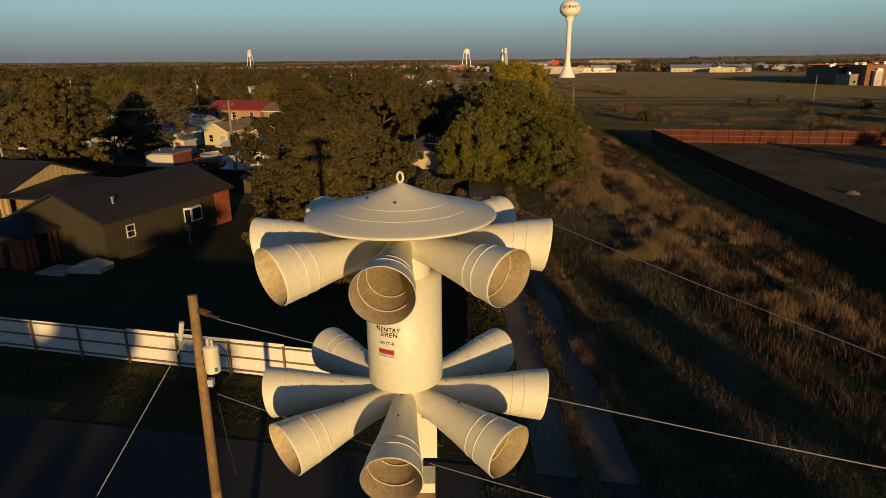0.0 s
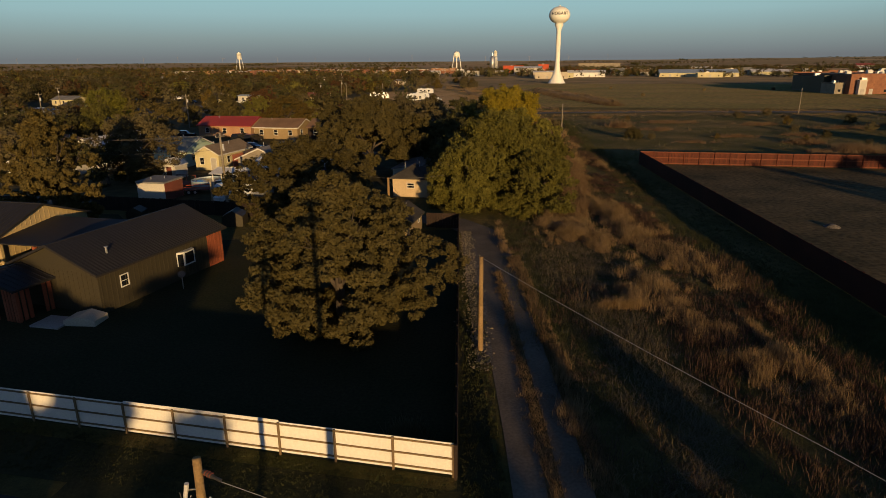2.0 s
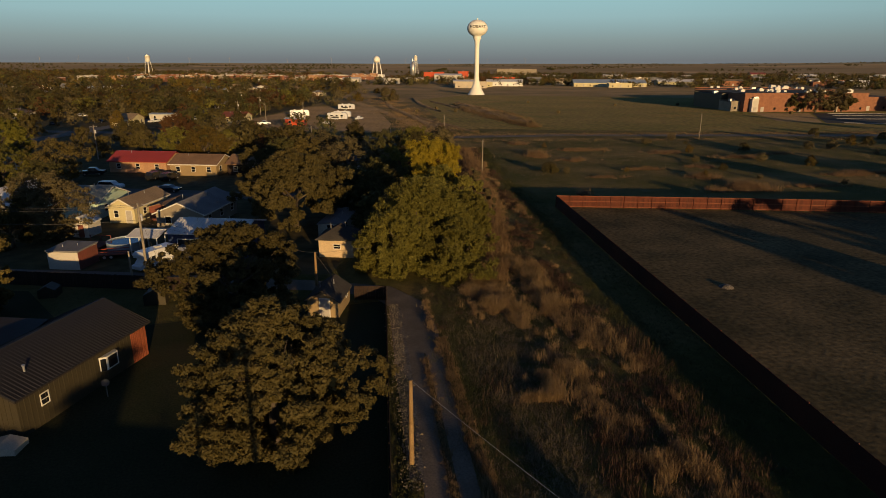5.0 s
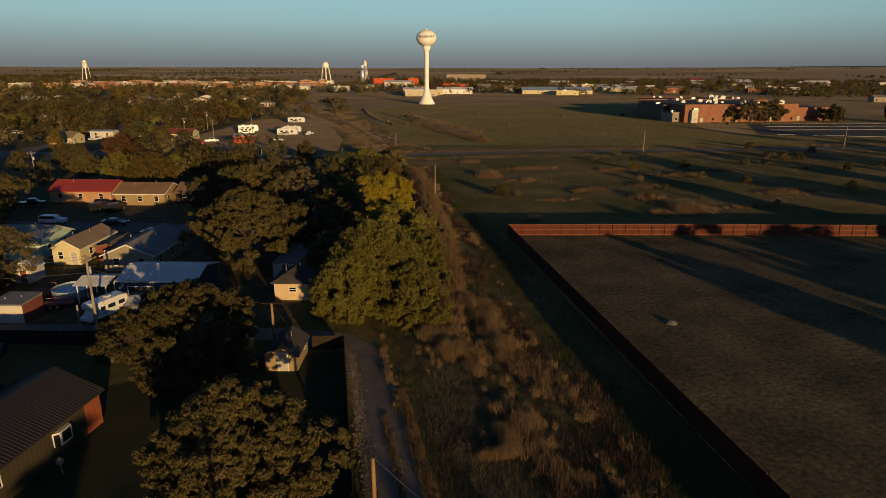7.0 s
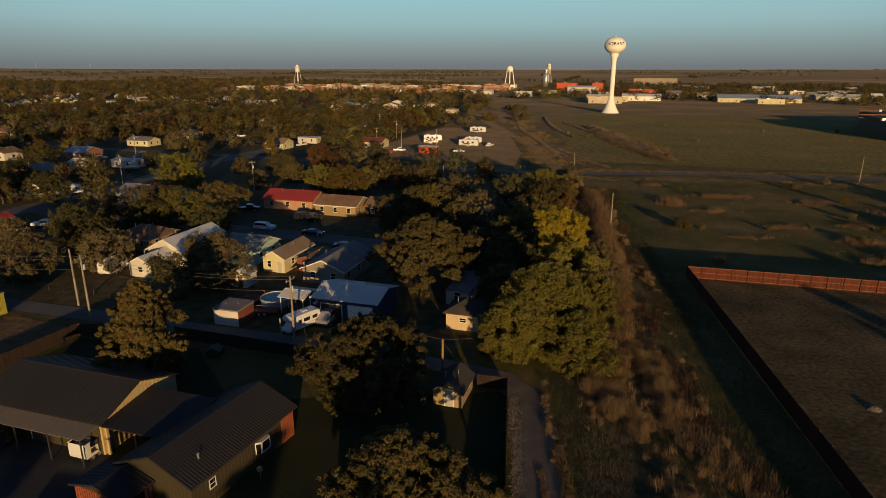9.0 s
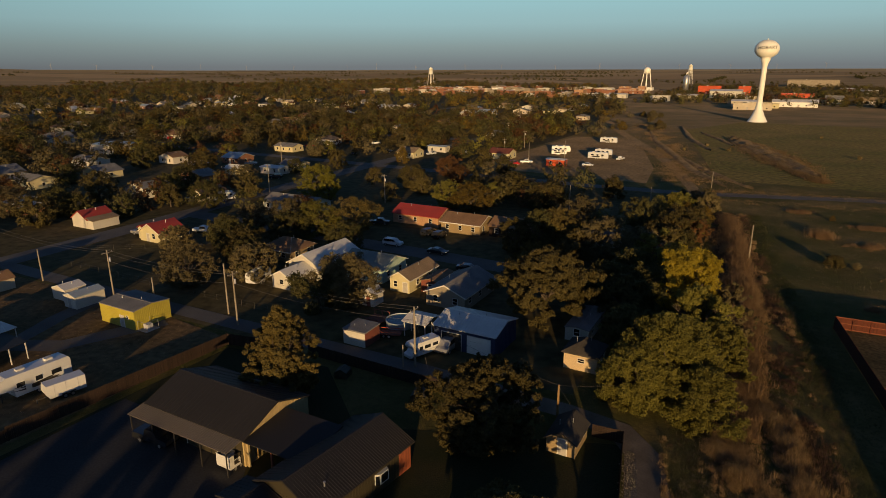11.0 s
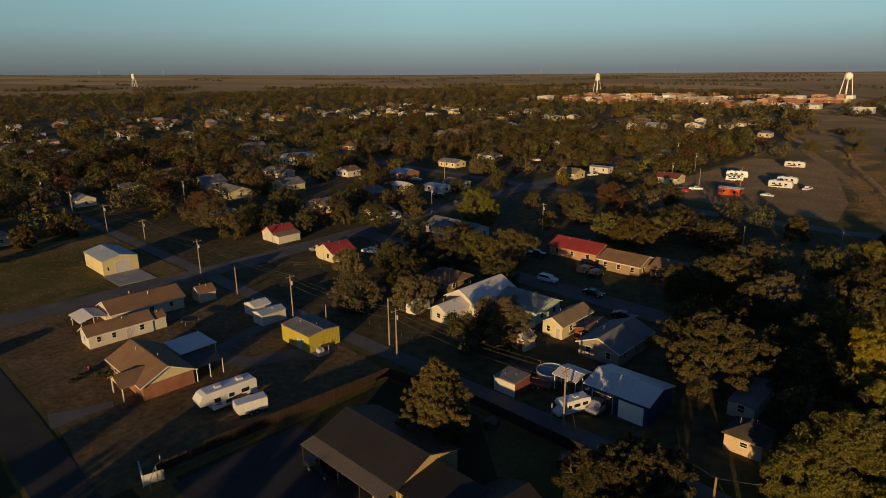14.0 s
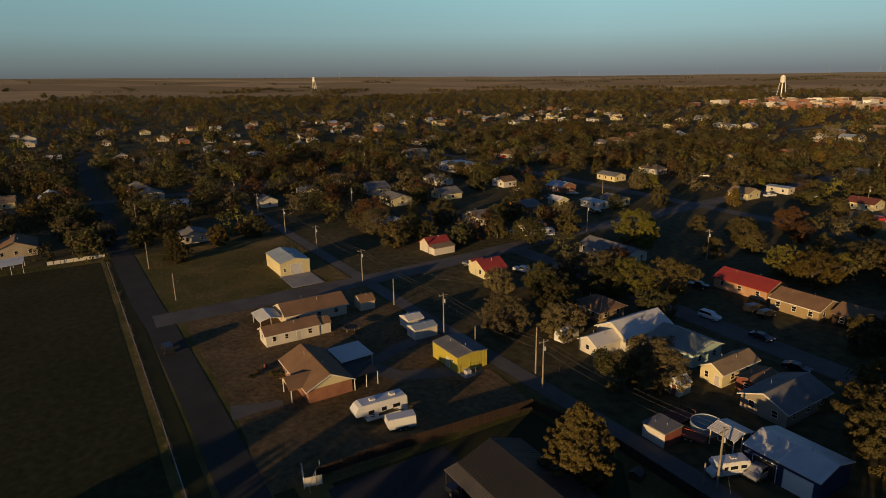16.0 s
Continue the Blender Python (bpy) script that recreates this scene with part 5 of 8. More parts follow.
whi = house("white house with a red gable and a tan lean-to roof", -163.0, 91.0, -156.6, 98.4, 2.5, 4.4, "v", "wall_white", "red_roof", over=0.3, wins=[])
part("side_wall", Geo().box(3.2, -3.6, 0, 5.6, 3.6, 2.2), M["wall_white"], whi)
part("side_roof", Geo().slab([(3.0, -3.9, 2.95), (5.9, -3.9, 2.3), (5.9, 3.9, 2.3), (3.0, 3.9, 2.95)], 0.1), M["tan_roof"], whi)
house("brown-roofed house with an open carport", -162.5, 128.4, -155.8, 137.0, 2.6, 3.9, "v", "beige", "brown_roof", over=0.5)
house("grey-roofed house behind yellow trees", -133.0, 130.0, -115.0, 139.0, 2.7, 4.3, "u", "wall_white", "grey_roof", over=0.4)
# houses farther off that the walk shows plainly
for lb, u0, v0, u1, v1, e, r, ax, wl, rf in (
        ("long beige house with a low grey roof", -226, 232, -214, 240, 2.7, 4.0, "u", "cream", "grey_roof"), ("cream house with a brown roof", -158, 241, -149, 250, 2.8, 4.6, "u", "cream", "tan_roof"),
        ("long white trailer house", -156, 266, -146, 271, 2.8, 3.1, "u", "wall_white", "blue_roof"), ("dark red roofed house with a yellow gable", -119, 258, -109, 267, 2.8, 4.4, "u", "cream", "rust"),
        ("big grey flat-roofed hall", -303, 184, -284, 199, 4.5, 4.8, "u", "wall_white", "blue_roof"), ("white gabled house far off", -464, 29, -455, 41, 3.2, 6.0, "u", "wall_white", "grey_roof"),
        ("white two-storey house far off", -655, -28, -645, -16, 5.5, 8.0, "u", "wall_white", "grey_roof"), ("white gabled cottage far off", -309, 27, -301, 37, 3.0, 5.2, "u", "wall_white", "grey_roof"),
        ("pale flat-roofed house far off", -462, 88, -448, 101, 3.2, 3.8, "u", "beige", "white_roof"), ("white octagonal-looking house far off", -438, 195, -428, 206, 5.5, 7.5, "u", "wall_white", "grey_roof"),
        ("white two-storey house among trees", -356, 188, -347, 203, 4.5, 7.0, "v", "wall_white", "grey_roof"), ("brown house with a broad roof", -240, -22, -227, -11, 2.8, 5.0, "u", "dim", "brown_roof"),
        ("dark low house in shade", -222, 29, -213, 38, 2.6, 4.0, "u", "beige", "grey_roof"), ("white gabled shed at the alley end", -264, 68, -256, 75, 2.8, 4.4, "u", "wall_white", "grey_roof"),
        ("cream shed among trees", -193, 170, -186, 175, 2.5, 3.6, "u", "cream", "white_roof"), ("white trailer house among cars", -182, 178, -172, 184, 2.6, 3.0, "u", "wall_white", "blue_roof"),
        ("cream cottage among trees", -181, 188, -172, 196, 2.6, 4.0, "u", "cream", "grey_roof"), ("red-sided sale hut with a white roof", -88, 249, -80, 253, 2.8, 3.0, "u", "red_steel", "white_roof")):
    house(lb, u0, v0, u1, v1, e, r, ax, wl, rf, over=0.4)
    KEEP.append((u0 - 4, v0 - 7, u1 + 5, v1 + 3))
posts_roof("carport", "white metal carport on posts", -215, -20, -206, -14, 2.6, 0.3, "white_roof")


# ---- fences ----
def sheet_fence():
    """White sheet-metal fence on a rail frame; panels step in height."""
    t = thing("fence", at_uv(0, 21.55), "white sheet-metal fence with brown rails and posts", "fence")
    xs = [-4.3 - 2.62 * i for i in range(15)]
    for i in range(14):
        a, b = xs[i + 1], xs[i]
        h = 1.62 if (i // 3) % 2 == 0 else 1.70
        part("panel", Geo().box(a + 0.005, 0.03, 0.08, b - 0.005, 0.05, h), M["white_sheet"], t)
        for z in (0.22, 0.84, 1.48):
            part("rail", Geo().box(a, -0.02, z, b, 0.03, z + 0.07), M["rail"], t)
    for x in xs:
        part("post", Geo().box(x - 0.05, -0.075, 0, x + 0.05, -0.02, 1.62), M["rail"], t)
    return t


sheet_fence()


def board_fence(name, label, p, q, h, material, width=0.14, near=False, group=""):
    """Upright boards side by side from p to q; the nearest are boards of their own."""
    a, b = Vector((*p, 0)), Vector((*q, 0))
    L = (b - a).length
    ang = math.degrees(math.atan2(b.y - a.y, b.x - a.x))
    t = thing(name, pose(a.x, a.y, 0, 0, 0, ang), label, "fence", group)
    n = int(L / (width + 0.012))
    step = L / n
    rng = random.Random(int(L * 10))
    shared = [mesh_of("board", Geo().prism([(0, 0.03), (step - 0.014, 0.03), (step - 0.014, h - 0.04 + d), (step * 0.8, h + d), (step * 0.2, h + d), (0, h - 0.04 + d)], -0.012, 0.012), material) for d in (0, 0.015, -0.015, 0.03)]
    bulk = Geo()
    for i in range(n):
        if n > 300:
            k = rng.uniform(-0.02, 0.02)
            bulk.box(i * step, -0.012, 0.03, (i + 1) * step - 0.014, 0.012 + abs(k) * 0.3, h + k)
        else:
            part("board", rng.choice(shared), None, t, m=pose(i * step, 0, 0, 0, rng.uniform(-0.4, 0.4), 0))
    if bulk.v:
        tagged(part("boarding", bulk, material, t), kind="stuff")
    for z in (0.12, h / 2, h - 0.1) if near else (0.3, h / 2, h - 0.3):
        part("rail", Geo().box(0, -0.075 if near else 0.015, z, L, -0.015 if near else 0.06, z + (0.14 if near else 0.09)), M["redrail"] if near else material, t)
    for i in range(int(L / 2.4) + 1):
        x = min(i * 2.4, L)
        part("post", Geo().box(x - 0.06, -0.16 if near else 0.02, 0, x + 0.06, -0.06 if near else 0.12, h + 0.03), material, t)
    return t


board_fence("fence", "weathered board fence along the dirt track", (0.95, 21.8), (2.75, 62.3), 1.65, M["brownfence"], 0.26)
board_fence("fence", "short brown board fence behind the shed", (2.75, 62.3), W(-15.2, 61.0), 1.6, M["brownfence"], 0.26)
board_fence("fence", "tall red-stained board fence facing the sun", (35.1, 103.3), W(42, 109.6), 2.1, M["redfence"], 0.2, True)
board_fence("fence", "tall red-stained board fence facing the sun", W(42, 109.6), W(118, 109.6), 2.1, M["redfence"], 0.3, True)
board_fence("fence", "tall red-stained board fence in deep shade along the strip", (35.1, 103.3), (27.9, 0.0), 2.1, M["redfence"], 0.2)
board_fence("fence", "brown board fence between the lots", W(-72.2, 29.0), W(-70.0, 58.6), 1.8, M["brownfence"], 0.2)
board_fence("fence", "brown board fence along the alley", W(-70.0, 58.6), W(-63.0, 60.0), 1.8, M["brownfence"], 0.2)
board_fence("fence", "dark board fence along the alley behind the lawn", W(-57, 61.8), W(-30, 61.5), 1.7, M["brownfence"], 0.2)
board_fence("fence", "brown fence running to the pen", W(-72.2, 29.0), W(-72.4, 22.8), 1.5, M["brownfence"], 0.2)
pen = thing("pen", at_uv(-72.2, 22.1, 0, -14), "small white-panelled pen with open frame", "pen")
for (x0, y0, x1, y1) in ((1.4, -1.2, 1.5, 1.2), (-1.6, -1.2, 1.5, -1.1)):
    part("panel", Geo().box(x0, y0, 0.1, x1, y1, 1.5), M["wall_white"], pen)
for x, y in ((-1.6, -1.2), (-1.6, 1.2), (1.5, -1.2), (0, -1.2)):
    part("post", Geo().box(x - 0.07, y - 0.07, 0, x + 0.07, y + 0.07, 1.7), M["trim"], pen)
for z in (0.1, 0.75, 1.42):
    part("rail", Geo().box(-1.6, -1.24, z, 1.5, -1.2, z + 0.08), M["rail"], pen)
part("hoist", Geo().tube((1.5, 0.4, 0), (1.5, 0.4, 2.4), 0.05).tube((1.5, 0.4, 2.4), (2.9, -0.6, 1.2), 0.04).tube((2.9, -0.6, 1.2), (2.9, -0.6, 0), 0.04), M["galv"], pen)
wf = thing("fence", at_uv(-211, -0.5), "low white fence panels at the field edge", "fence")
for i in range(9):
    part("panel", Geo().box(-0.05, -8 + i * 1.7, 0.1, 0.02, -6.4 + i * 1.7, 1.2), M["wall_white"], wf)
for u0, v0, u1, v1 in ((-135, 70, -98, 70.5), (-98, 70.5, -74, 71), (-138, 78, -124, 88), (-134, 104, -112, 104)):
    t = thing("wire_fence", at_uv(u0, v0), "chain-link fence on thin steel posts", "fence", "chain-link fences")
    n = int(math.hypot(u1 - u0, v1 - v0) / 3)
    for i in range(n + 1):
        k = i / n
        part("post", Geo().tube(((u1 - u0) * k, (v1 - v0) * k, 0), ((u1 - u0) * k, (v1 - v0) * k, 1.25), 0.025, n=5), M["steel"], t)
    for z in (0.2, 0.7, 1.2):
        part("rail", Geo().tube((0, 0, z), (u1 - u0, v1 - v0, z), 0.008, n=4), M["steel"], t)


# ---- poles and wires ----
def wire(name, p, q, sag, r=0.012, label="thin grey sagging overhead wire", material="line"):
    g = Geo()
    a, b = Vector(p), Vector(q)
    n = 14
    pts = [a.lerp(b, i / n) - Vector((0, 0, sag * 4 * (i / n) * (1 - i / n))) for i in range(n + 1)]
    side = (b - a).cross(Vector((0, 0, 1))).normalized() * r
    up = side.cross(b - a).normalized() * r
    fs = [(4 * i + k, 4 * i + (k + 1) % 4, 4 * i + 4 + (k + 1) % 4, 4 * i + 4 + k) for i in range(n) for k in range(4)]
    g.add([p + o for p in pts for o in (side, up, -side, -up)], fs)
    return solid(name, g, M[material], label, "wire")


def pole(x, y, h, r=0.14, label="brown wooden utility pole", arm=False, material="pole_grey", turn=0.0, light=False, name="utility_pole"):
    t = thing(name, pose(x, y, 0, 0, 0, turn), label, "pole", "utility poles")
    part("shaft", Geo().tube((0, 0, -0.1), (0, 0, h * 0.5), r * 1.15, r, 10, False).tube((0, 0, h * 0.5), (0, 0, h), r, r * 0.82, 10), M[material], t, smooth=True)
    if arm:
        part("crossarm", Geo().box(-1.0, -0.06, h - 0.55, 1.0, 0.05, h - 0.43), M[material], t)
        for i in (-0.9, 0, 0.9):
            part("insulator", Geo().lathe([(0.0, 0), (0.05, 0.02), (0.03, 0.07), (0.055, 0.1), (0.02, 0.16), (0.0, 0.17)], 8), M["porcelain"], t, m=pose(i, 0, h - 0.43))
        part("transformer", Geo().tube((0.3, 0, h - 2.2), (0.3, 0, h - 1.4), 0.2, n=12), M["label_grey"], t)
    if light:
        part("lamp_arm", Geo().tube((0, 0, h - 0.8), (0, -1.4, h - 0.4), 0.03, n=5).tube((0, -1.3, h - 0.42), (0, -1.8, h - 0.42), 0.09, 0.06, 6), M["galv"], t)
    return t


ALLEY = [(-41.4, 65.9, 9.0), (-74.3, 64.6, 9.2), (-103.8, 62.9, 9.0), (-124.6, 61.9, 6.5), (-144.3, 62.8, 9.0), (-177.2, 62.6, 9.0), (-208, 62.6, 9.0), (-242, 62.8, 9.0), (-280, 63, 9.0)]
for i, (u, v, h) in enumerate(ALLEY):
    pole(*W(u, v), h, 0.15, "tall wooden utility pole along the alley", arm=i != 3, turn=GRID + 90)
for i in range(len(ALLEY) - 1):
    if i == 3 or i == 2:
        continue
    (u0, v0, h0), (u1, v1, h1) = ALLEY[i], ALLEY[i + 1]
    for off, dz in ((0.6, 0.25), (-0.6, 0.25), (0, 2.0)):
        a, b = W(u0, v0 + off), W(u1, v1 + off)
        wire("power_line", (*a, h0 - dz), (*b, h1 - dz), 0.9, 0.018)
for off, dz in ((0.6, 0.25), (-0.6, 0.25)):
    wire("power_line", (*W(-103.8, 62.9 + off), 8.75), (*W(-144.3, 62.8 + off), 8.75), 1.0, 0.018)
pole(*W(-79.2, 67.2), 9.0, 0.15, "bare wooden pole beside the alley")
pole(*W(-42.8, 65.0), 3.4, 0.12, "short stub pole by the alley")
pole(*W(-19.44, 61.56), 5.1, 0.15, "brown service pole by the shed", material="pole")
wire("service_wire", (*W(-41.4, 65.9), 7.5), (*W(-19.44, 61.56), 5.0), 0.5)
wire("service_wire", (*W(-19.44, 61.56), 5.0), (*W(-14, 64.5), 5.0), 0.1)
wire("guy_wire", (*W(-19.44, 61.56), 4.9), (*W(-16.5, 62.5), 0.0), 0.0)
wire("service_wire", (*W(-41.4, 65.9), 7.0), (*W(-38, 73), 3.4), 0.3)
wire("guy_wire", (*W(-41.4, 65.9), 7.5), (*W(-38.3, 64.6), 0.0), 0.0)
for u, v, h in ((-3.9, 142.0, 7.8), (-19, 211, 8), (-33, 186, 6), (-91.5, 62.4, 6.0), (-190, 16.5, 8), (-158, 18.6, 7), (-97, 252, 9), (-113, 262, 9), (-150, 150, 9.5), (-106, 154, 9), (-226, 96, 10), (-52, 168, 8),
                (-235, 140, 9), (-300, 110, 9), (-196, 205, 9), (-330, 150, 10), (-118, 300, 9), (-140, 330, 10), (-250, 20, 9), (-88, 274, 8), (70, 226, 8), (150, 238, 9)):
    pole(*W(u, v), h, 0.14, "plain wooden utility pole", arm=v > 90 and u < -100, light=(u, v) in ((-97, 252), (-106, 154)), turn=GRID)
pole(2.82, 33.7, 5.95, 0.15, "pale bare stub pole beside the track", material="pole", name="stub_pole")
wire("guy_wire", (3.0, 33.7, 5.8), (12.4, 16.6, 4.9), 0.12, 0.012, "thin steel guy wire from the stub pole", "wire")
wire("guy_wire", (12.4, 16.6, 4.9), (22.0, 0.0, 4.2), 0.1, 0.012, "thin steel guy wire running on", "wire")

# transformer pole in the foreground
tp = thing("transformer_pole", pose(-4.82, 10.99, 0), "brown wooden pole with a pale transformer can", "pole")
part("shaft", Geo().tube((-0.12, 0.0, -0.1), (-0.06, 0.0, 4.5), 0.125, 0.108, 12, False).tube((-0.06, 0.0, 4.5), (0, 0, 8.93), 0.108, 0.09, 12), M["pole"], tp, smooth=True)
can = part("transformer", Geo().lathe([(0.0, 0), (0.17, 0.0), (0.185, 0.03), (0.185, 0.62), (0.19, 0.63), (0.19, 0.66), (0.15, 0.70), (0.0, 0.72)], 24), M["siren"], tp, "pale enamelled transformer can", smooth=True, m=pose(0.27, -0.12, 7.36) @ Matrix.Scale(0.8, 4))
for x, y in ((-0.07, 0.02), (0.06, -0.05)):
    part("bushing", Geo().lathe([(0.0, 0), (0.05, 0), (0.03, 0.05), (0.05, 0.07), (0.03, 0.12), (0.05, 0.14), (0.028, 0.2), (0.0, 0.22)], 10), M["porcelain"], can, m=pose(x, y, 0.68))
part("plate", Geo().box(0.1, -0.172, 0.08, 0.16, -0.15, 0.17), M["label_green"], can, "green rating plate")
part("bracket", Geo().box(-0.22, -0.04, 0.2, -0.14, 0.12, 0.28).box(-0.22, -0.04, 0.48, -0.14, 0.12, 0.56), M["steel"], can)
cut = part("fuse_cutout", Geo().tube((-0.30, -0.1, 8.05), (-0.22, -0.12, 8.42), 0.045, 0.05, 8), M["porcelain"], tp, "pale porcelain fuse cutout")
part("bracket", Geo().tube((-0.26, -0.1, 8.25), (0.02, 0, 8.2), 0.02, n=5).tube((-0.36, -0.12, 8.0), (-0.3, -0.1, 8.1), 0.015, n=4).tube((-0.36, -0.12, 8.0), (-0.4, -0.1, 8.2), 0.012, n=4), M["steel"], cut)
dead = part("deadend_insulator", Geo().tube((0.1, 0, 8.62), (0.32, -0.1, 8.56), 0.05, n=8).tube((0.32, -0.1, 8.56), (0.52, -0.18, 8.52), 0.035, n=8), M["steel"], tp, "dark dead-end insulator")
for k in range(3):
    part("shed_disc", Geo().tube((0.16 + 0.06 * k, -0.03 - 0.02 * k, 8.605 - 0.015 * k), (0.18 + 0.06 * k, -0.04 - 0.02 * k, 8.60 - 0.015 * k), 0.065, n=10), M["rust"], dead)
part("meter_box", Geo().box(0.14, -0.18, 7.05, 0.24, -0.06, 7.2), M["label_grey"], tp, "small grey box under the can")
part("jumper", Geo().tube((0.45, -0.2, 8.0), (0.6, -0.2, 7.8), 0.01, n=4).tube((0.6, -0.2, 7.8), (0.62, -0.2, 7.3), 0.01, n=4).tube((0.62, -0.2, 7.3), (0.45, -0.2, 7.15), 0.01, n=4).tube((0.3, -0.15, 6.7), (0.42, -0.2, 5.6), 0.01, n=4).tube((0.42, -0.2, 5.6), (0.5, -0.2, 5.0), 0.01, n=4), M["black"], tp)
wire("power_line", (-4.3, 10.8, 8.5), (9.0, 5.2, 8.2), 0.15, 0.009, "bright overhead line past the siren", "wire")
wire("service_wire", (-4.5, 10.8, 6.9), (4.5, 6.3, 7.0), 0.15, 0.008, material="wire")
wire("guy_wire", (-5.0, 10.9, 8.1), (-6.2, 8.2, 5.6), 0.0, 0.009, "taut guy wire from the transformer pole", "wire")
wire("guy_wire", (-6.2, 8.2, 5.6), (-8.6, 2.6, 0.0), 0.0, 0.009, "taut guy wire running down to its anchor", "wire")
solid("guy_insulator", Geo().lathe([(0, 0), (0.035, 0.02), (0.045, 0.07), (0.035, 0.12), (0, 0.14)], 8), M["black"], "black guy strain insulator on the wire", "insulator", m=pose(-5.95, 8.75, 6.03, 20, 20, 0))

# ---- the siren ----
SX, SY = -0.205, 2.94
si = thing("siren", pose(SX, SY, 0), "cream outdoor warning siren with sixteen horns on a pole", "siren")
part("pole", Geo().tube((0, 0.05, -0.1), (0, 0.05, 10.9), 0.19, 0.15, 14), M["pole"], si, "brown wooden siren pole", smooth=True)
part("housing", Geo().lathe([(0.0, 11.56), (0.19, 11.56), (0.196, 11.568), (0.196, 12.145), (0.0, 12.15)], 64), M["siren"], si, smooth=True)
part("lower_hub", Geo().lathe([(0.0, 11.36), (0.06, 11.36), (0.11, 11.42), (0.14, 11.55), (0.0, 11.56)], 32), M["siren"], si, smooth=True)
part("upper_hub", Geo().lathe([(0.0, 12.12), (0.14, 12.12), (0.14, 12.2), (0.13, 12.48), (0.0, 12.49)], 32), M["siren"], si, smooth=True)
cap = part("rain_cap", Geo().lathe([(0.0, 12.609), (0.02, 12.602), (0.12, 12.560), (0.23, 12.521), (0.34, 12.489), (0.42, 12.468), (0.455, 12.459), (0.466, 12.455), (0.469, 12.450), (0.465, 12.445), (0.45, 12.448), (0.3, 12.485), (0.0, 12.55)], 72), M["siren"], si, "conical rain cap", smooth=True)
for r, z in ((0.235, 12.5197), (0.33, 12.4921)):
    part("seam", Geo().lathe([(r - 0.002, z - 0.002), (r, z + 0.0012), (r + 0.002, z - 0.003)], 72), M["siren"], cap)
for a in (20, 140, 265, 205):
    part("rivet", Geo().lathe([(0, 0.008), (0.007, 0.006), (0.009, 0)], 8), M["steel"], cap, m=pose(0.17 * math.cos(radians(a)), 0.17 * math.sin(radians(a)), 12.5422))
eye = Geo()
for i in range(20):
    a0, a1 = 2 * math.pi * i / 20, 2 * math.pi * (i + 1) / 20
    eye.tube((0.014 * math.cos(a0), 0, 12.632 + 0.026 * math.sin(a0)), (0.014 * math.cos(a1), 0, 12.632 + 0.026 * math.sin(a1)), 0.006, n=6)
part("lifting_eye", eye.tube((0, 0, 12.59), (0, 0, 12.612), 0.009, n=8), M["siren"], si, smooth=True)


def horn_meshes():
    """A horn along +x: plain cone with a rolled rim, hollow inside; and the thin seams on it."""
    outer = [(0.066, 0.08), (0.067, 0.13), (0.079, 0.29), (0.096, 0.44), (0.1145, 0.56), (0.1245, 0.63), (0.135, 0.722), (0.1365, 0.729), (0.137, 0.735), (0.134, 0.738)]
    inner = [(0.133, 0.736), (0.129, 0.722), (0.121, 0.63), (0.110, 0.56), (0.092, 0.44), (0.075, 0.29), (0.06, 0.13), (0.055, 0.10), (0.03, 0.10), (0.026, 0.2), (0.0, 0.26)]
    turn = pose(0, 0, 0, 0, 90, 0)

    def aslant(g):
        """The mouth leans over, its upper lip farther out than the lower."""
        g.v = [(x + 0.15 * z * min(1.0, x / 0.735) ** 2, y, z) for x, y, z in g.turned(turn).v]
        return g
    seams = [aslant(Geo().lathe([(r - 0.001, x - 0.004), (r + 0.0022, x), (r - 0.0005, x + 0.004)], 40)) for r, x in ((0.115, 0.56), (0.1238, 0.62))]
    rings = [aslant(Geo().lathe([(r + 0.001, x - 0.004), (r - 0.004, x), (r + 0.0015, x + 0.004)], 40)) for r, x in ((0.121, 0.63), (0.103, 0.51))]
    return mesh_of("horn", aslant(Geo().lathe(outer, 48)), M["siren"], True), mesh_of("horn_lining", aslant(Geo().lathe(inner, 48)), M["siren_in"], True), [mesh_of("seam", g, M["siren"]) for g in seams], [mesh_of("lining_ring", g, M["siren_in"]) for g in rings]


HORN, LINING, SEAMS, RINGS = horn_meshes()
BOLT = mesh_of("bolt", Geo().tube((0.40, 0.0, 0.103), (0.40, 0.0, 0.108), 0.006, n=6), M["steel"])
for z, tilt, off, k0 in ((12.313, 1.5, -2.6, 0.972), (11.475, 1.5, -1.9, 0.995)):
    for k in range(8):
        h = part("horn", HORN, None, si, m=pose(0, 0, z, 0, tilt, 45 * k + off) @ Matrix.Scale(k0, 4))
        part("lining", LINING, None, h, "dusty tan horn lining")
        part("bolt", BOLT, None, h)
        for me in SEAMS + RINGS:
            part("seam", me, None, h)
for a in (60, 120, 240, 300):
    x, y = 0.1 * math.cos(radians(a)), 0.1 * math.sin(radians(a))
    part("strut", Geo().box(-0.012, -0.03, 0, 0.012, 0.03, 0.55), M["siren"], si, m=pose(x, y, 10.9, 0, 0, a))
    part("bolt", Geo().tube((0.165 * math.cos(radians(a + 26)), 0.165 * math.sin(radians(a + 26)), 11.55), (0.176 * math.cos(radians(a + 26)), 0.176 * math.sin(radians(a + 26)), 11.565), 0.012, n=8), M["steel"], si)
part("motor_box", Geo().box(0.05, 0.06, 11.0, 0.16, 0.2, 11.25).box(0.04, 0.05, 11.25, 0.17, 0.21, 11.265), M["siren"], si, "cream motor box under the horns")
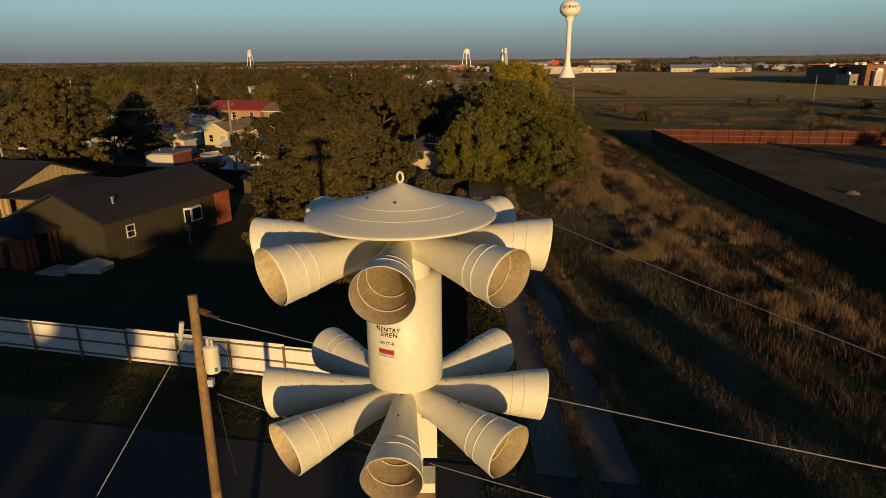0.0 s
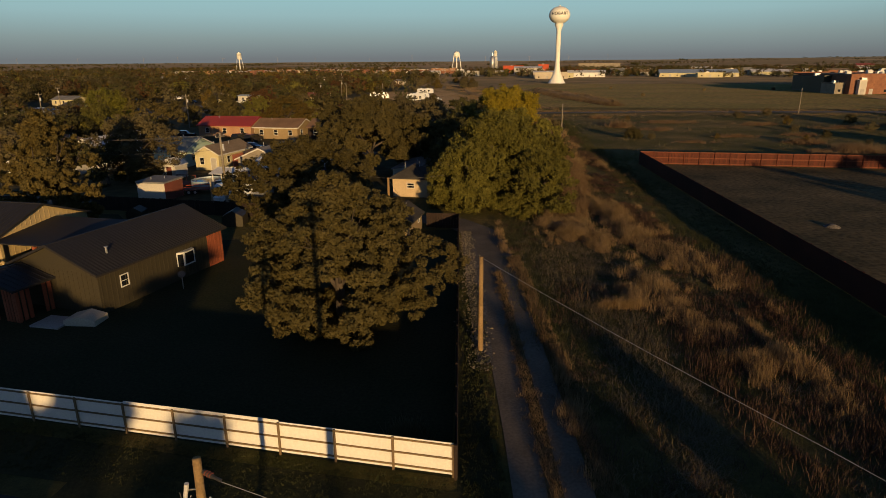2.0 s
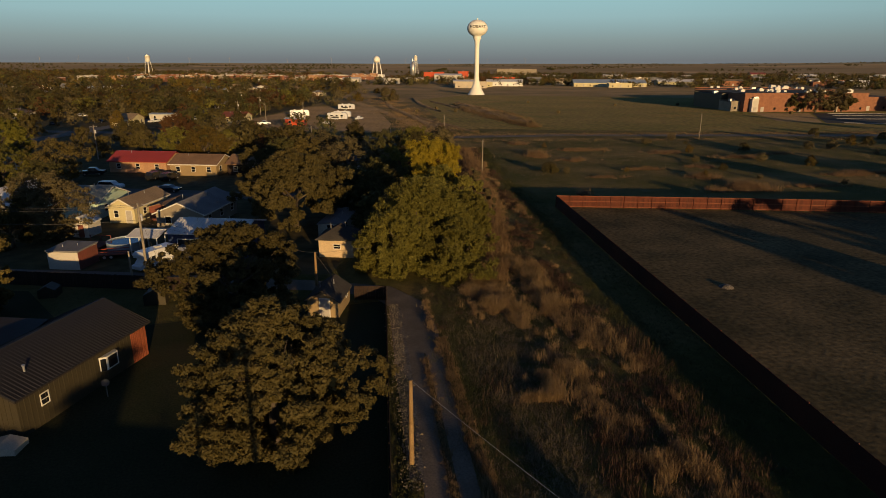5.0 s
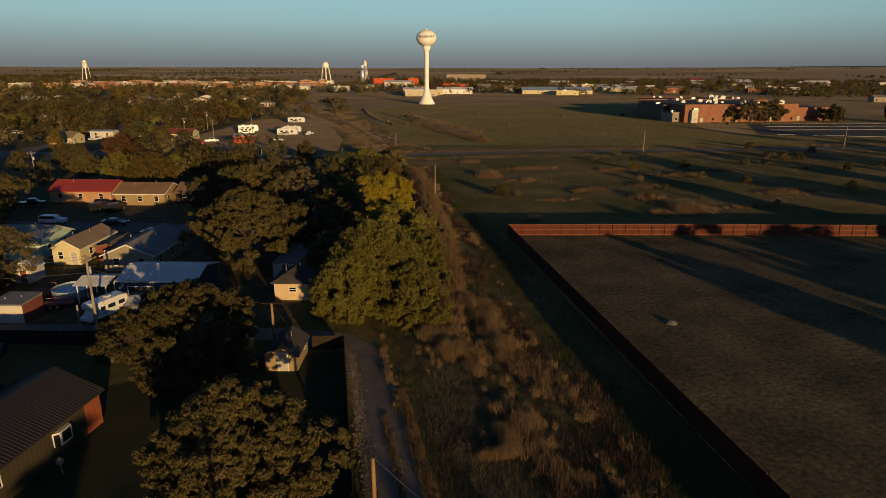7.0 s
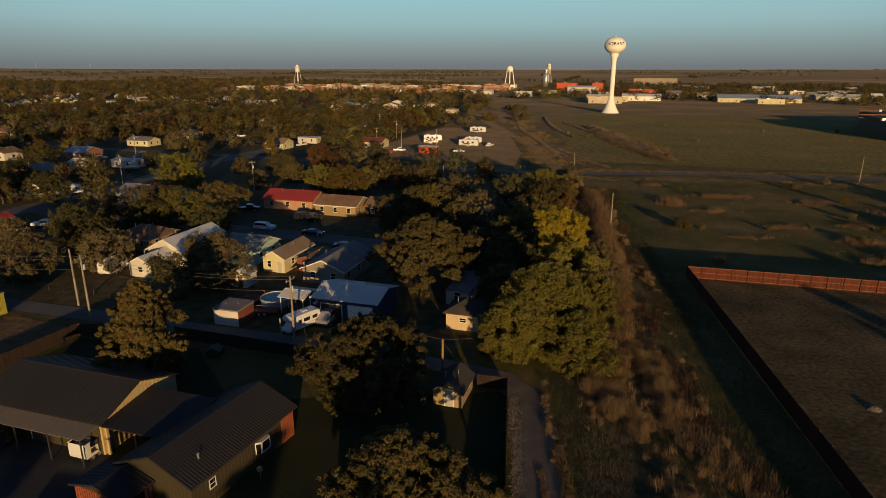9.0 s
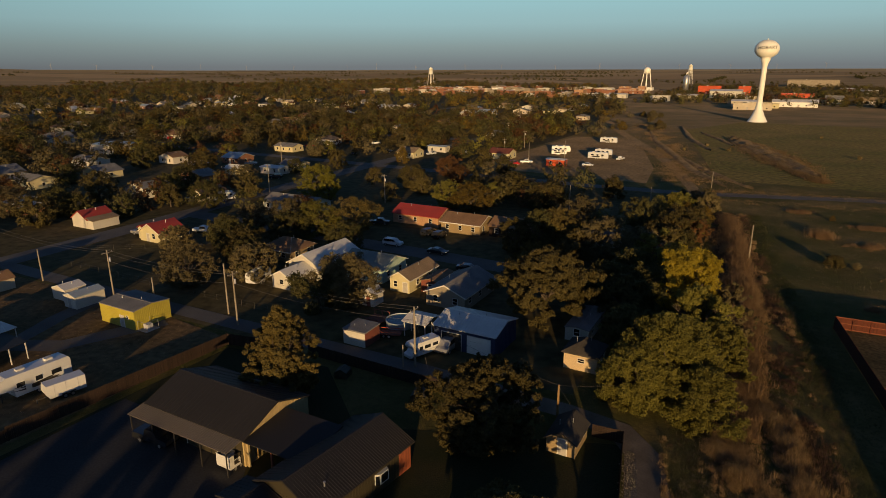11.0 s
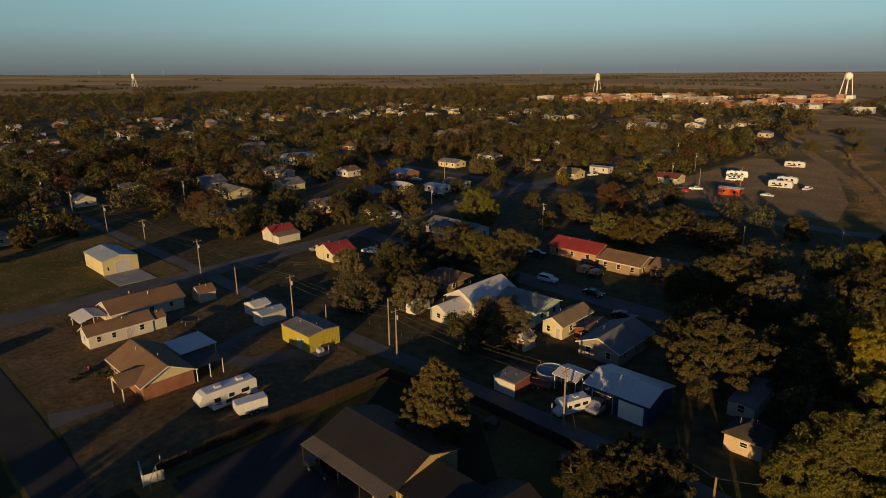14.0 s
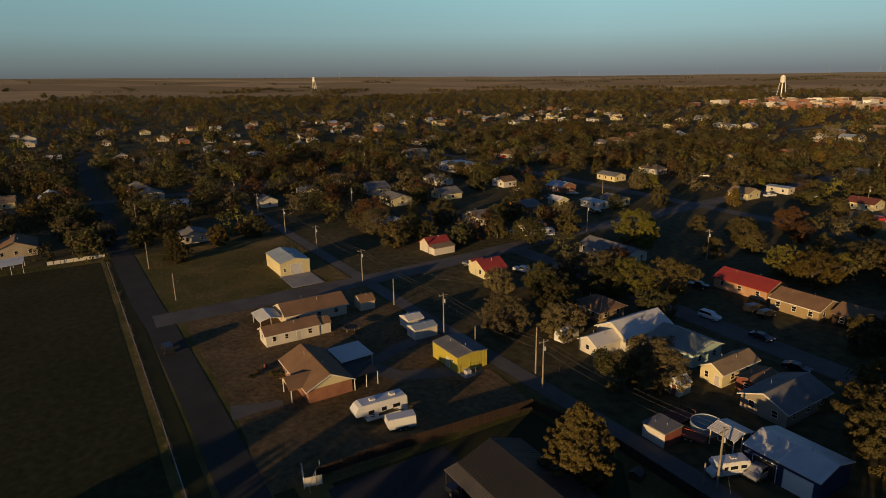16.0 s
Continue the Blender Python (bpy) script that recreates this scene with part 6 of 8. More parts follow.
part("bracket", Geo().slab([(0.0, -0.17, 11.45), (0.055, -0.17, 11.45), (0.055, -0.15, 11.45), (0.0, -0.15, 11.45)], 0.02).add([(-0.01, -0.17, 10.9), (0.035, -0.17, 10.9), (0.035, -0.14, 10.9), (-0.01, -0.14, 10.9), (0.02, -0.17, 11.45), (0.06, -0.17, 11.45), (0.06, -0.14, 11.45), (0.02, -0.14, 11.45)], [(0, 1, 5, 4), (1, 2, 6, 5), (2, 3, 7, 6), (3, 0, 4, 7), (0, 3, 2, 1), (4, 5, 6, 7)]), M["siren"], si)
part("foot_plate", Geo().box(0.035, -0.15, 10.93, 0.15, 0.0, 10.99), M["siren"], si)


def lettering(text, size, parent, radius, z, angle, name="lettering", material="print", shear=0.0, bold=0.0, spread=1.0, centre=(0, 0)):
    """Letters bent round an upright cylinder, centred on an angle in degrees."""
    cu = bpy.data.curves.new(name, "FONT")
    cu.body, cu.size, cu.align_x, cu.shear, cu.offset, cu.space_character = text, size, "CENTER", shear, bold, spread
    cu.resolution_u = 3
    tmp = new("tmp", cu)
    me = bpy.data.meshes.new_from_object(tmp.evaluated_get(bpy.context.evaluated_depsgraph_get()))
    bpy.data.objects.remove(tmp)
    bm = bmesh.new()
    bm.from_mesh(me)
    bmesh.ops.subdivide_edges(bm, edges=[e for e in bm.edges if e.calc_length() > size * 0.25], cuts=2)
    for p in bm.verts:
        r = radius(p.co.y + z) if callable(radius) else radius
        a = radians(angle) + p.co.x / r
        p.co = Vector((centre[0] + r * math.cos(a), centre[1] + r * math.sin(a), z + p.co.y))
    bm.to_mesh(me)
    bm.free()
    me.materials.clear()
    me.materials.append(M[material])
    ob = new(name, me)
    ob.parent = parent
    return ob


lettering("SENTRY", 0.031, si, 0.1975, 11.900, 250, shear=0.1, bold=0.0008, spread=1.12)
lettering("SIREN", 0.033, si, 0.1975, 11.873, 250, shear=0.1, bold=0.0008, spread=1.12)
lettering("16V1T-B", 0.024, si, 0.1975, 11.830, 246, bold=0.0003)


def patch(a0, a1, z0, z1, r, name, material, parent, label=""):
    g = Geo()
    n = 6
    vs = [(r * math.cos(radians(a0 + (a1 - a0) * i / n)), r * math.sin(radians(a0 + (a1 - a0) * i / n)), z) for i in range(n + 1) for z in (z0, z1)]
    g.add(vs, [(2 * i, 2 * i + 2, 2 * i + 3, 2 * i + 1) for i in range(n)])
    return part(name, g, M[material], parent, label)


st = patch(233, 258, 11.762, 11.803, 0.1972, "sticker", "label_red", si, "red sticker with a grey lower band")
patch(233.5, 257.5, 11.764, 11.779, 0.1980, "sticker_band", "label_grey", st)
patch(230, 232.5, 11.905, 11.925, 0.1976, "mark", "print", si)

# ---- water tower and far landmarks ----
wt = thing("water_tower", pose(103.0, 521.5, 0), "tall white water tower with a bulb tank and slim stem", "water tower")
def tank_r(z):
    return 8.4 * math.sqrt(max(0.02, 1 - ((z - 52.6) / 6.6) ** 2))
prof = [(7.2, -0.2), (6.6, 0.8), (4.6, 4.5), (3.0, 8.5), (2.15, 12), (1.85, 16), (1.85, 40), (2.2, 42.5), (3.4, 45.2)] + [(8.4 * math.cos(a), 52.6 + 6.6 * math.sin(a)) for a in [(-68 + 9.5 * i) * math.pi / 180 for i in range(17)]] + [(0.0, 59.2)]
part("tank_and_stem", Geo().lathe(prof, 48), M["tower"], wt, smooth=True)
part("ladder_cage", Geo().tube((0, -1.9, 8), (0, -1.9, 42), 0.12, n=6), M["tower"], wt)
part("roof_vent", Geo().tube((0, 0, 59.1), (0, 0, 60.0), 0.5, n=10), M["tower"], wt)
for a0 in (262, 82):
    lettering("HOBART", 3.3, wt, lambda z: tank_r(min(z, 55.5)) + 0.12, 52.4, a0, bold=0.06, spread=1.1, material="print")


def legged_tower(x, y, h, r, label, ball):
    t = thing("water_tower", pose(x, y, ground_z(x, y)), label, "water tower")
    if ball:
        part("tank", Geo().lathe([(0.0, h - 2.3 * r)] + [(r * math.cos(a), h - r + r * math.sin(a)) for a in [(-80 + 16 * i) * math.pi / 180 for i in range(11)]] + [(0, h)], 24), M["tower"], t, smooth=True)
    else:
        part("tank", Geo().lathe([(0.0, h - 3.4 * r), (r * 0.6, h - 3.1 * r), (r, h - 2.6 * r), (r, h - 0.8 * r), (r * 1.05, h - 0.8 * r), (0, h)], 24), M["tower"], t, smooth=True)
    for k in range(6 if ball else 4):
        a = 2 * math.pi * k / (6 if ball else 4) + 0.4
        part("leg", Geo().tube((math.cos(a) * r * 1.7, math.sin(a) * r * 1.7, 0), (math.cos(a) * r * 0.9, math.sin(a) * r * 0.9, h - r * (1.2 if ball else 2.6)), 0.45, n=6), M["tower"], t)
    part("riser", Geo().tube((0, 0, 0), (0, 0, h - 2 * r), 0.6, n=8), M["tower"], t)
    return t


legged_tower(55, 1395, 41, 7.2, "white ball water tower on legs", True)
legged_tower(170, 1700, 48, 4.8, "white slender water tower on legs", False)
legged_tower(-417, 1400, 43, 5.0, "old silver water tower on legs", False)
legged_tower(-1997, 1338, 44, 6.0, "white water tower far beyond the town", False)
silo = thing("silo", pose(108, 1132, 0), "tall bare-metal grain silo", "silo")
part("shell", Geo().lathe([(0, 0), (4.6, 0), (4.6, 25), (1.5, 28), (0, 28.5)], 24), M["galv"], silo, smooth=True)
part("leg_tower", Geo().box(-0.6, -0.6, 27, 0.6, 0.6, 33), M["galv"], silo)


def block(label, x, y, w, d, h, material, roof_mat="white_roof", turn=GRID, name="building", gable=0.0, bays=0):
    """A far hall or store: walls, parapet or gable roof, and a row of openings."""
    t = thing(name, pose(x, y, 0, 0, 0, turn), label, "building")
    a, b = w / 2, d / 2
    if gable:
        part("wall", wall_geo((-a, -b), (a, b), h, h + gable, "u", "gable"), M[material], t)
        roof(t, (-a, -b), (a, b), h, h + gable, "u", "gable", 0.4, roof_mat)
    else:
        part("wall", Geo().box(-a, -b, 0, a, b, h).box(-a - 0.1, -b - 0.1, h, a + 0.1, -b + 0.3, h + 0.6).box(-a - 0.1, b - 0.3, h, a + 0.1, b + 0.1, h + 0.6), M[material], t)
        part("roof", Geo().box(-a + 0.05, -b + 0.35, h, a - 0.05, b - 0.35, h + 0.15), M[roof_mat], t)
        part("roof_unit", Geo().box(-a * 0.3, -b * 0.3, h + 0.15, -a * 0.3 + 2.5, -b * 0.3 + 2, h + 1.5), M["galv"], t)
    n = bays or max(2, int(w / 7))
    for i in range(n):
        x0 = -a + w * (i + 0.5) / n
        if (i * 5 + int(w)) % 3 == 0:
            part("door", Geo().box(x0 - 0.9, -b - 0.08, 0.0, x0 + 0.9, -b + 0.02, min(2.6, h - 0.6)), M["door"], t)
        else:
            part("window", Geo().box(x0 - 0.6, -b - 0.08, 1.1, x0 + 0.6, -b + 0.02, min(2.3, h - 0.6)), M["glass"], t)
    return t


for lb, x, y, w, d, h, mt, rf, gb_ in (
        ("long pale metal warehouse with a grey roof", 296, 706, 82, 26, 4.2, "cream", "blue_roof", 3.6), ("pale metal shed near the tracks", 406, 756, 46, 18, 4, "cream", "white_roof", 2.6),
        ("cream block hall below the tower", 127, 672, 34, 14, 6, "beige", "tan_roof", 0), ("white arched quonset shed", 178, 730, 42, 14, 5, "white", "white_roof", 2.5), ("red metal elevator building", 140, 1085, 34, 14, 11, "red_steel", "red_roof", 0),
        ("tall red metal elevator house", 176, 1000, 16, 12, 13, "red_steel", "red_roof", 0), ("red low store with pale roof", 235, 955, 40, 20, 5, "red_steel", "white_roof", 0), ("long pale storage hall", 142, 935, 40, 20, 9, "wall_white", "white_roof", 2),
        ("pale shop with an open bay", 50, 825, 22, 14, 6, "wall_white", "white_roof", 0), ("brick store block with flat roof", -40, 1065, 40, 18, 6, "brick", "white_roof", 0), ("low white shed beyond the tracks", 0, 900, 24, 14, 5, "wall_white", "white_roof", 1.5)):
    block(lb, x, y, w, d, h, mt, rf, gable=gb_)
# the school, its turn, and a point by metres along and behind its front
ST = -4.0
SX, SY = Vector((math.cos(radians(ST)), math.sin(radians(ST)))), Vector((-math.sin(radians(ST)), math.cos(radians(ST))))


def at_school(a, b):
    p = Vector((209, 313)) + SX * a + SY * b
    return p.x, p.y


for lb, a0, a1, b0, b1, h, mt in (("tall brick school hall with a flat roof", 0, 70, 0, 58, 9.4, "brick"), ("brick school rear block with a flat roof", 22, 92, 58.2, 104, 8.8, "brick"), ("lower brick school wing with a flat roof", 70.2, 98, 5, 50, 7.0, "brick"),
                                  ("low tan school annex with a flat roof", -5, -0.2, 4, 17, 5.0, "dim"), ("dark flat-roofed school wing", -4, -0.2, 17.2, 50, 8.4, "barn_wall"), ("white stair tower on the school front", 3, 6.6, -2.6, -0.2, 6.6, "wall_white")):
    block(lb, *at_school((a0 + a1) / 2, (b0 + b1) / 2), a1 - a0, b1 - b0, h, mt, "road", turn=ST, name="school", bays=1 if a1 - a0 < 14 else 0)
solid("school_car_park", flat([(240, 300), (330, 284), (330, 222), (262, 220), (206, 248)], 0.06), M["road"], "dark car park before the school", "car park", "structure")
solid("school_apron", flat([(211, 308), (239, 301), (205, 249), (190, 258)], 0.05), M["lot"], "pale gravel drive before the school", "drive", "structure")
for p, q in (((246, 296), (329, 282)), ((238, 283), (329, 268)), ((226, 266), (329, 248)), ((214, 247), (262, 224))):
    v = (Vector(q) - Vector(p))
    solid("kerb", Geo().box(0, -0.45, 0, v.length, 0.45, 0.16), M["concrete"], "pale concrete kerb strip in the car park", "kerb", "structure", m=pose(*p, 0.06, 0, 0, math.degrees(math.atan2(v.y, v.x))))
for k, (a, b, h, r) in enumerate(((36, -7, 12.5, 7), (48, -6, 13, 7.5), (86, -1, 7, 4.5))):
    tree(*at_school(a, b), h, r, "twig", 160 + k, 5000, 0.34, 120, 0.12, "brown thinning tree before the school")
rng = random.Random(5)
for i in range(22):   # plant on the school roofs
    a, b = rng.uniform(6, 66), rng.choice((rng.uniform(8, 54), rng.uniform(66, 104)))
    s = rng.uniform(0.7, 1.5)
    solid("roof_unit", Geo().box(-1.2, -0.9, 0, 1.2, 0.9, 1.3).box(-0.8, -0.5, 1.3, 0.8, 0.5, 1.6), M["trim"], "white rooftop air unit on the school", "roof unit", group="school roof units", m=pose(*at_school(a + (18 if b > 60 else 0), b), 9.55 if b < 60 else 8.95, 0, 0, ST) @ Matrix.Diagonal((s, s, s, 1)))
# single buildings of the east side
for lb, x, y, w, d, h, mt, rf, gb_ in (
        ("cream metal hall with a pale roof", 422, 774, 36, 16, 4.6, "cream", "blue_roof", 1.6), ("low brick shop with a tan roof", 455, 712, 25, 14, 6, "brick", "tan_roof", 1.6), ("low brick store with a white roof", 632, 752, 30, 18, 5, "brick", "white_roof", 0),
        ("white house with a steep gable", 592, 672, 22, 12, 4.5, "wall_white", "white_roof", 3), ("large white barn with a gabled roof", 845, 902, 40, 18, 6, "wall_white", "white_roof", 4), ("white hall with a red roof", 784, 1145, 28, 16, 7, "wall_white", "red_roof", 3),
        ("long white hall with a pale roof", 862, 1117, 48, 18, 6, "wall_white", "white_roof", 2), ("white wooden house with a gabled roof", 238, 812, 18, 11, 4.5, "wall_white", "grey_roof", 4), ("white wooden house with a gabled roof", 262, 788, 18, 11, 4.2, "wall_white", "tan_roof", 3.4),
        ("white wooden house with a gabled roof", 384, 772, 12, 10, 4.5, "wall_white", "grey_roof", 4.2), ("big tan warehouse beyond the tracks", 400, 1520, 96, 30, 13, "dim", "tan_roof", 0), ("white wooden house with a gabled roof", 452, 760, 11, 9, 4, "wall_white", "white_roof", 3.5)):
    block(lb, x, y, w, d, h, mt, rf, gable=gb_)
for i in range(60):
    u, v = rng.uniform(330, 980), rng.uniform(0.9, 1.55)
    block("small town house with a gabled roof", *W(u, 560 + (v - 0.9) * 1250), rng.uniform(9, 19), rng.uniform(8, 11), rng.uniform(3.2, 4.6), rng.choice(("wall_white", "wall_white", "cream", "dim", "brick", "white")), rng.choice(("white_roof", "grey_roof", "grey_roof", "tan_roof")), gable=rng.uniform(1.4, 2.6), name="house", bays=2)
for i in range(84):
    u, v = rng.uniform(-640, -215), rng.uniform(850, 1200)
    m_, h = rng.choice((("brick", 8), ("orange_brick", 7), ("brick", 6), ("wall_white", 6), ("white", 5), ("dim", 7), ("brick", 5), ("beige", 6)))
    block("flat-roofed brick and stucco town store", *W(u, v), rng.uniform(10, 30), rng.uniform(14, 26), h * rng.uniform(0.6, 1.1), m_, rng.choice(("white_roof", "white_roof", "grey_roof")), name="store")
for i in range(16):
    u, v = rng.uniform(-150, 380), rng.uniform(720, 1300)
    block("pale shed at the town edge", *W(u, v), rng.uniform(14, 40), rng.uniform(10, 18), rng.uniform(4, 6), rng.choice(("wall_white", "cream", "beige", "brick")), "white_roof", gable=rng.choice((0, 1.5)), name="shed")


# wind turbines on the horizon
for i in range(22):
    a = radians(-16 + 3.7 * i + rng.uniform(-1, 1))
    r = rng.uniform(4300, 4780)
    x, y = -math.sin(a) * r, math.cos(a) * r
    t = thing("wind_turbine", pose(x, y, ground_z(x, y) - 1, 0, 0, math.degrees(a)), "white wind turbine on the horizon", "wind turbine", "wind farm")
    part("mast", Geo().tube((0, 0, 0), (0, 0, 32), 0.9, 0.5, 8), M["haze_white"], t)
    for k in range(3):
        b = radians(120 * k + rng.uniform(0, 120))
        part("blade", Geo().tube((0, -1.5, 32), (16 * math.sin(b), -1.5, 32 + 16 * math.cos(b)), 0.6, 0.15, 5), M["haze_white"], t)


# ---- vehicles ----
def wheels(t, xs, half, r):
    for x in xs:
        for s in (-1, 1):
            w = part("wheel", Geo().tube((x, s * (half - 0.18), r), (x, s * half, r), r, n=14), M["black"], t)
            part("rim", Geo().tube((x, s * (half - 0.02), r), (x, s * (half + 0.01), r), r * 0.6, n=10), M["galv"], w)


def extrude_car(profile, half, top_in):
    """A side profile drawn across, its upper part leaning in."""
    zs = [z for _, z in profile]
    k = len(profile)
    def inset(z):
        return half - (top_in * max(0, (z - 0.85) / (max(zs) - 0.85)) if z > 0.85 else 0)
    a = [(x, -inset(z), z) for x, z in profile]
    b = [(x, inset(z), z) for x, z in profile]
    return Geo().add(a + b, [tuple(range(k)), tuple(range(2 * k - 1, k - 1, -1))] + [(i, i + k, (i + 1) % k + k, (i + 1) % k) for i in range(k)])


def car(u, v, turn, paint, label, style="suv", m=None):
    t = thing("pickup" if style == "pickup" else "van" if style == "van" else "car", m or at_uv(u, v, 0, turn), label, "car", "parked cars")
    if style == "pickup":
        prof = [(-2.7, 0.45), (2.6, 0.45), (2.7, 0.7), (2.6, 1.05), (1.3, 1.12), (0.7, 1.75), (-0.7, 1.78), (-0.85, 1.1), (-2.7, 1.1)]
        glass = [(1.15, 1.15), (0.68, 1.68), (-0.62, 1.7), (-0.72, 1.15)]
    elif style == "van":
        prof = [(-2.4, 0.4), (2.4, 0.4), (2.5, 0.8), (2.3, 1.05), (1.6, 1.2), (0.9, 1.95), (-2.3, 2.0), (-2.45, 1.0)]
        glass = [(1.45, 1.25), (0.88, 1.82), (-2.1, 1.85), (-2.2, 1.25)]
    elif style == "sedan":
        prof = [(-2.3, 0.4), (2.3, 0.4), (2.35, 0.75), (1.2, 0.95), (0.5, 1.4), (-0.9, 1.42), (-1.7, 1.02), (-2.3, 0.98)]
        glass = [(1.05, 0.98), (0.46, 1.34), (-0.85, 1.36), (-1.5, 1.0)]
    else:
        prof = [(-2.35, 0.42), (2.35, 0.42), (2.42, 0.8), (2.2, 1.08), (1.25, 1.15), (0.6, 1.72), (-2.0, 1.76), (-2.38, 1.1)]
        glass = [(1.1, 1.18), (0.56, 1.64), (-1.9, 1.66), (-2.15, 1.18)]
    part("body", extrude_car(prof, 0.93, 0.16), M[paint], t)
    part("glazing", extrude_car(glass, 0.945, 0.14), M["glass"], t)
    wheels(t, (-1.5, 1.5), 0.95, 0.34)
    for s in (-1, 1):
        part("headlight", Geo().box(2.28, s * 0.65 - 0.15, 0.72, 2.44, s * 0.65 + 0.15, 0.86), M["porcelain"], t)
    return t


def camper(u, v, turn, label, L=9.0, h=3.4, fifth=False, name="camper", m=None):
    t = thing(name, m or at_uv(u, v, 0, turn), label, "camper", "campers")
    a = L / 2
    prof = [(-a, 0.6), (a - 1.6 if fifth else a - 0.1, 0.6), (a - 1.5 if fifth else a, 1.7 if fifth else 1.0), (a + (0.2 if fifth else 0), 1.8 if fifth else 2.2), (a + (0.35 if fifth else -0.1), 2.4), (a - 0.3, h - 0.25), (a - 0.9, h), (-a + 0.25, h - 0.1), (-a, h - 0.4)]
    part("body", extrude_car([(x, z) for x, z in prof], 1.22, 0.05), M["car_white"], t)
    for s in (-1, 1):
        for x, w in ((-a * 0.55, 1.2), (-a * 0.05, 0.8), (a * 0.45, 1.0)):
            part("window", Geo().box(x - w / 2, s * 1.215 - 0.02, 1.75, x + w / 2, s * 1.215 + 0.02, 2.35), M["glass"], t)
        part("door", Geo().box(a * 0.18, s * 1.225 - 0.012, 0.75, a * 0.18 + 0.7, s * 1.225 + 0.012, 2.5), M["trim"], t)
        for k in range(3):
            n, vs = 12, []
            for i in range(n + 1):
                q = i / n
                x = -a * 0.85 + (0.25 * k + 1.35 * q) * a * (1.0 if k < 2 else 0.8)
                z = 0.95 + 0.28 * k + (0.5 - 0.15 * k) * q * q + 0.16 * math.sin(5 * q + k)
                w = 0.16 * math.sin(math.pi * min(1, q + 0.08)) + 0.02
                vs += [(x, s * 1.234, z - w), (x, s * 1.234, z + w)]
            part("stripe", Geo().add(vs, [(2 * i, 2 * i + 2, 2 * i + 3, 2 * i + 1) for i in range(n)]), M["stripe"], t, "dark grey swoosh stripe")
    for x in (-a * 0.5, a * 0.3):
        part("roof_unit", Geo().box(x - 0.45, -0.35, h - 0.1, x + 0.45, 0.35, h + 0.22), M["trim"], t)
    wheels(t, (-0.9, 0.0), 1.2, 0.36)
    part("jack", Geo().box(a - 0.5, -0.08, 0, a - 0.35, 0.08, 1.1), M["steel"], t)
    return t


camper(-81.4, 36.9, -92, "white fifth-wheel camper with swoosh stripes", 8.6, 3.5, True)
tr = thing("cargo_trailer", at_uv(-76.8, 38.2, 0, -103), "white enclosed cargo trailer", "trailer")
part("body", extrude_car([(-2.2, 0.5), (2.0, 0.5), (2.4, 1.2), (2.25, 2.25), (-2.2, 2.3)], 0.98, 0.02), M["car_white"], tr)
for x in (-1.3, 0.1, 1.4):
    part("seam", Geo().box(x - 0.015, -1.0, 0.55, x + 0.015, 1.0, 2.2), M["label_grey"], tr)
part("fender", Geo().box(-0.9, -1.1, 0.62, 0.7, 1.1, 0.72), M["steel"], tr)
wheels(tr, (-0.5, 0.35), 1.06, 0.33)
part("tongue", Geo().tube((2.1, 0, 0.5), (3.3, 0, 0.5), 0.05).box(3.2, -0.05, 0, 3.3, 0.05, 0.6), M["steel"], tr)
mh = thing("motorhome", at_uv(-42.6, 69.6, 0, -111) @ Matrix.Scale(0.8, 4), "white motorhome with a van cab", "motorhome")
part("body", extrude_car([(-3.6, 0.55), (1.7, 0.55), (1.8, 1.9), (2.7, 2.1), (2.8, 2.6), (2.3, 3.0), (-3.4, 3.0), (-3.6, 2.6)], 1.15, 0.05), M["car_white"], mh)
part("cab", extrude_car([(1.6, 0.5), (3.3, 0.5), (3.35, 1.0), (2.7, 1.2), (2.1, 1.95), (1.6, 1.95)], 1.0, 0.1), M["car_white"], mh)
part("windscreen", extrude_car([(2.66, 1.25), (2.15, 1.88), (1.75, 1.88), (1.75, 1.25)], 1.01, 0.1), M["glass"], mh)
for s in (-1, 1):
    for x, w in ((-2.4, 1.1), (-0.6, 1.3), (0.9, 0.7)):
        part("window", Geo().box(x - w / 2, s * 1.15 - 0.02, 1.6, x + w / 2, s * 1.15 + 0.02, 2.2), M["glass"], mh)
    part("stripe", Geo().box(-3.55, s * 1.15 - 0.008, 1.1, 1.6, s * 1.15 + 0.008, 1.22), M["label_grey"], mh)
part("roof_unit", Geo().box(-1.4, -0.35, 3.0, -0.5, 0.35, 3.22), M["trim"], mh)
wheels(mh, (-2.2, 2.4), 1.1, 0.38)
car(-39.9, 73.0, -90, "car_silver", "old silver minivan beside the garage", "van")
car(-77.8, 115.6, 2, "car_white", "white SUV parked on the street")
car(-65.2, 114.6, 3, "car_dark", "dark sedan parked on the street", "sedan")
car(-54.0, 107.2, 10, "car_dark", "dark sedan parked on the grass", "sedan")
car(-75.2, 128.0, 80, "car_dark", "dark SUV in a house drive")
car(-71.6, 127.0, 85, "car_dark", "dark SUV in a house drive", "suv")
car(-92.0, 131.0, 20, "car_dark", "dark pickup beside the brick house", "pickup")
car(-127.0, 103.0, 20, "car_white", "white pickup beside the red-roofed cottage", "pickup")
car(-139.0, 94.0, 10, "car_silver", "silver pickup behind a wire fence", "pickup")
camper(-47.8, 39.6, -90, "white camper nose under the lean-to", 1.8, 2.0, m=at_uv(-46.6, 37.35, 0, -90) @ Matrix.Scale(0.8, 4))
car(-57.5, 36.9, 4, "car_dark", "dark pickup under the lean-to", "pickup")
camper(-153.0, 133.5, 60, "white camper parked beside a house", 6.5, 2.9)
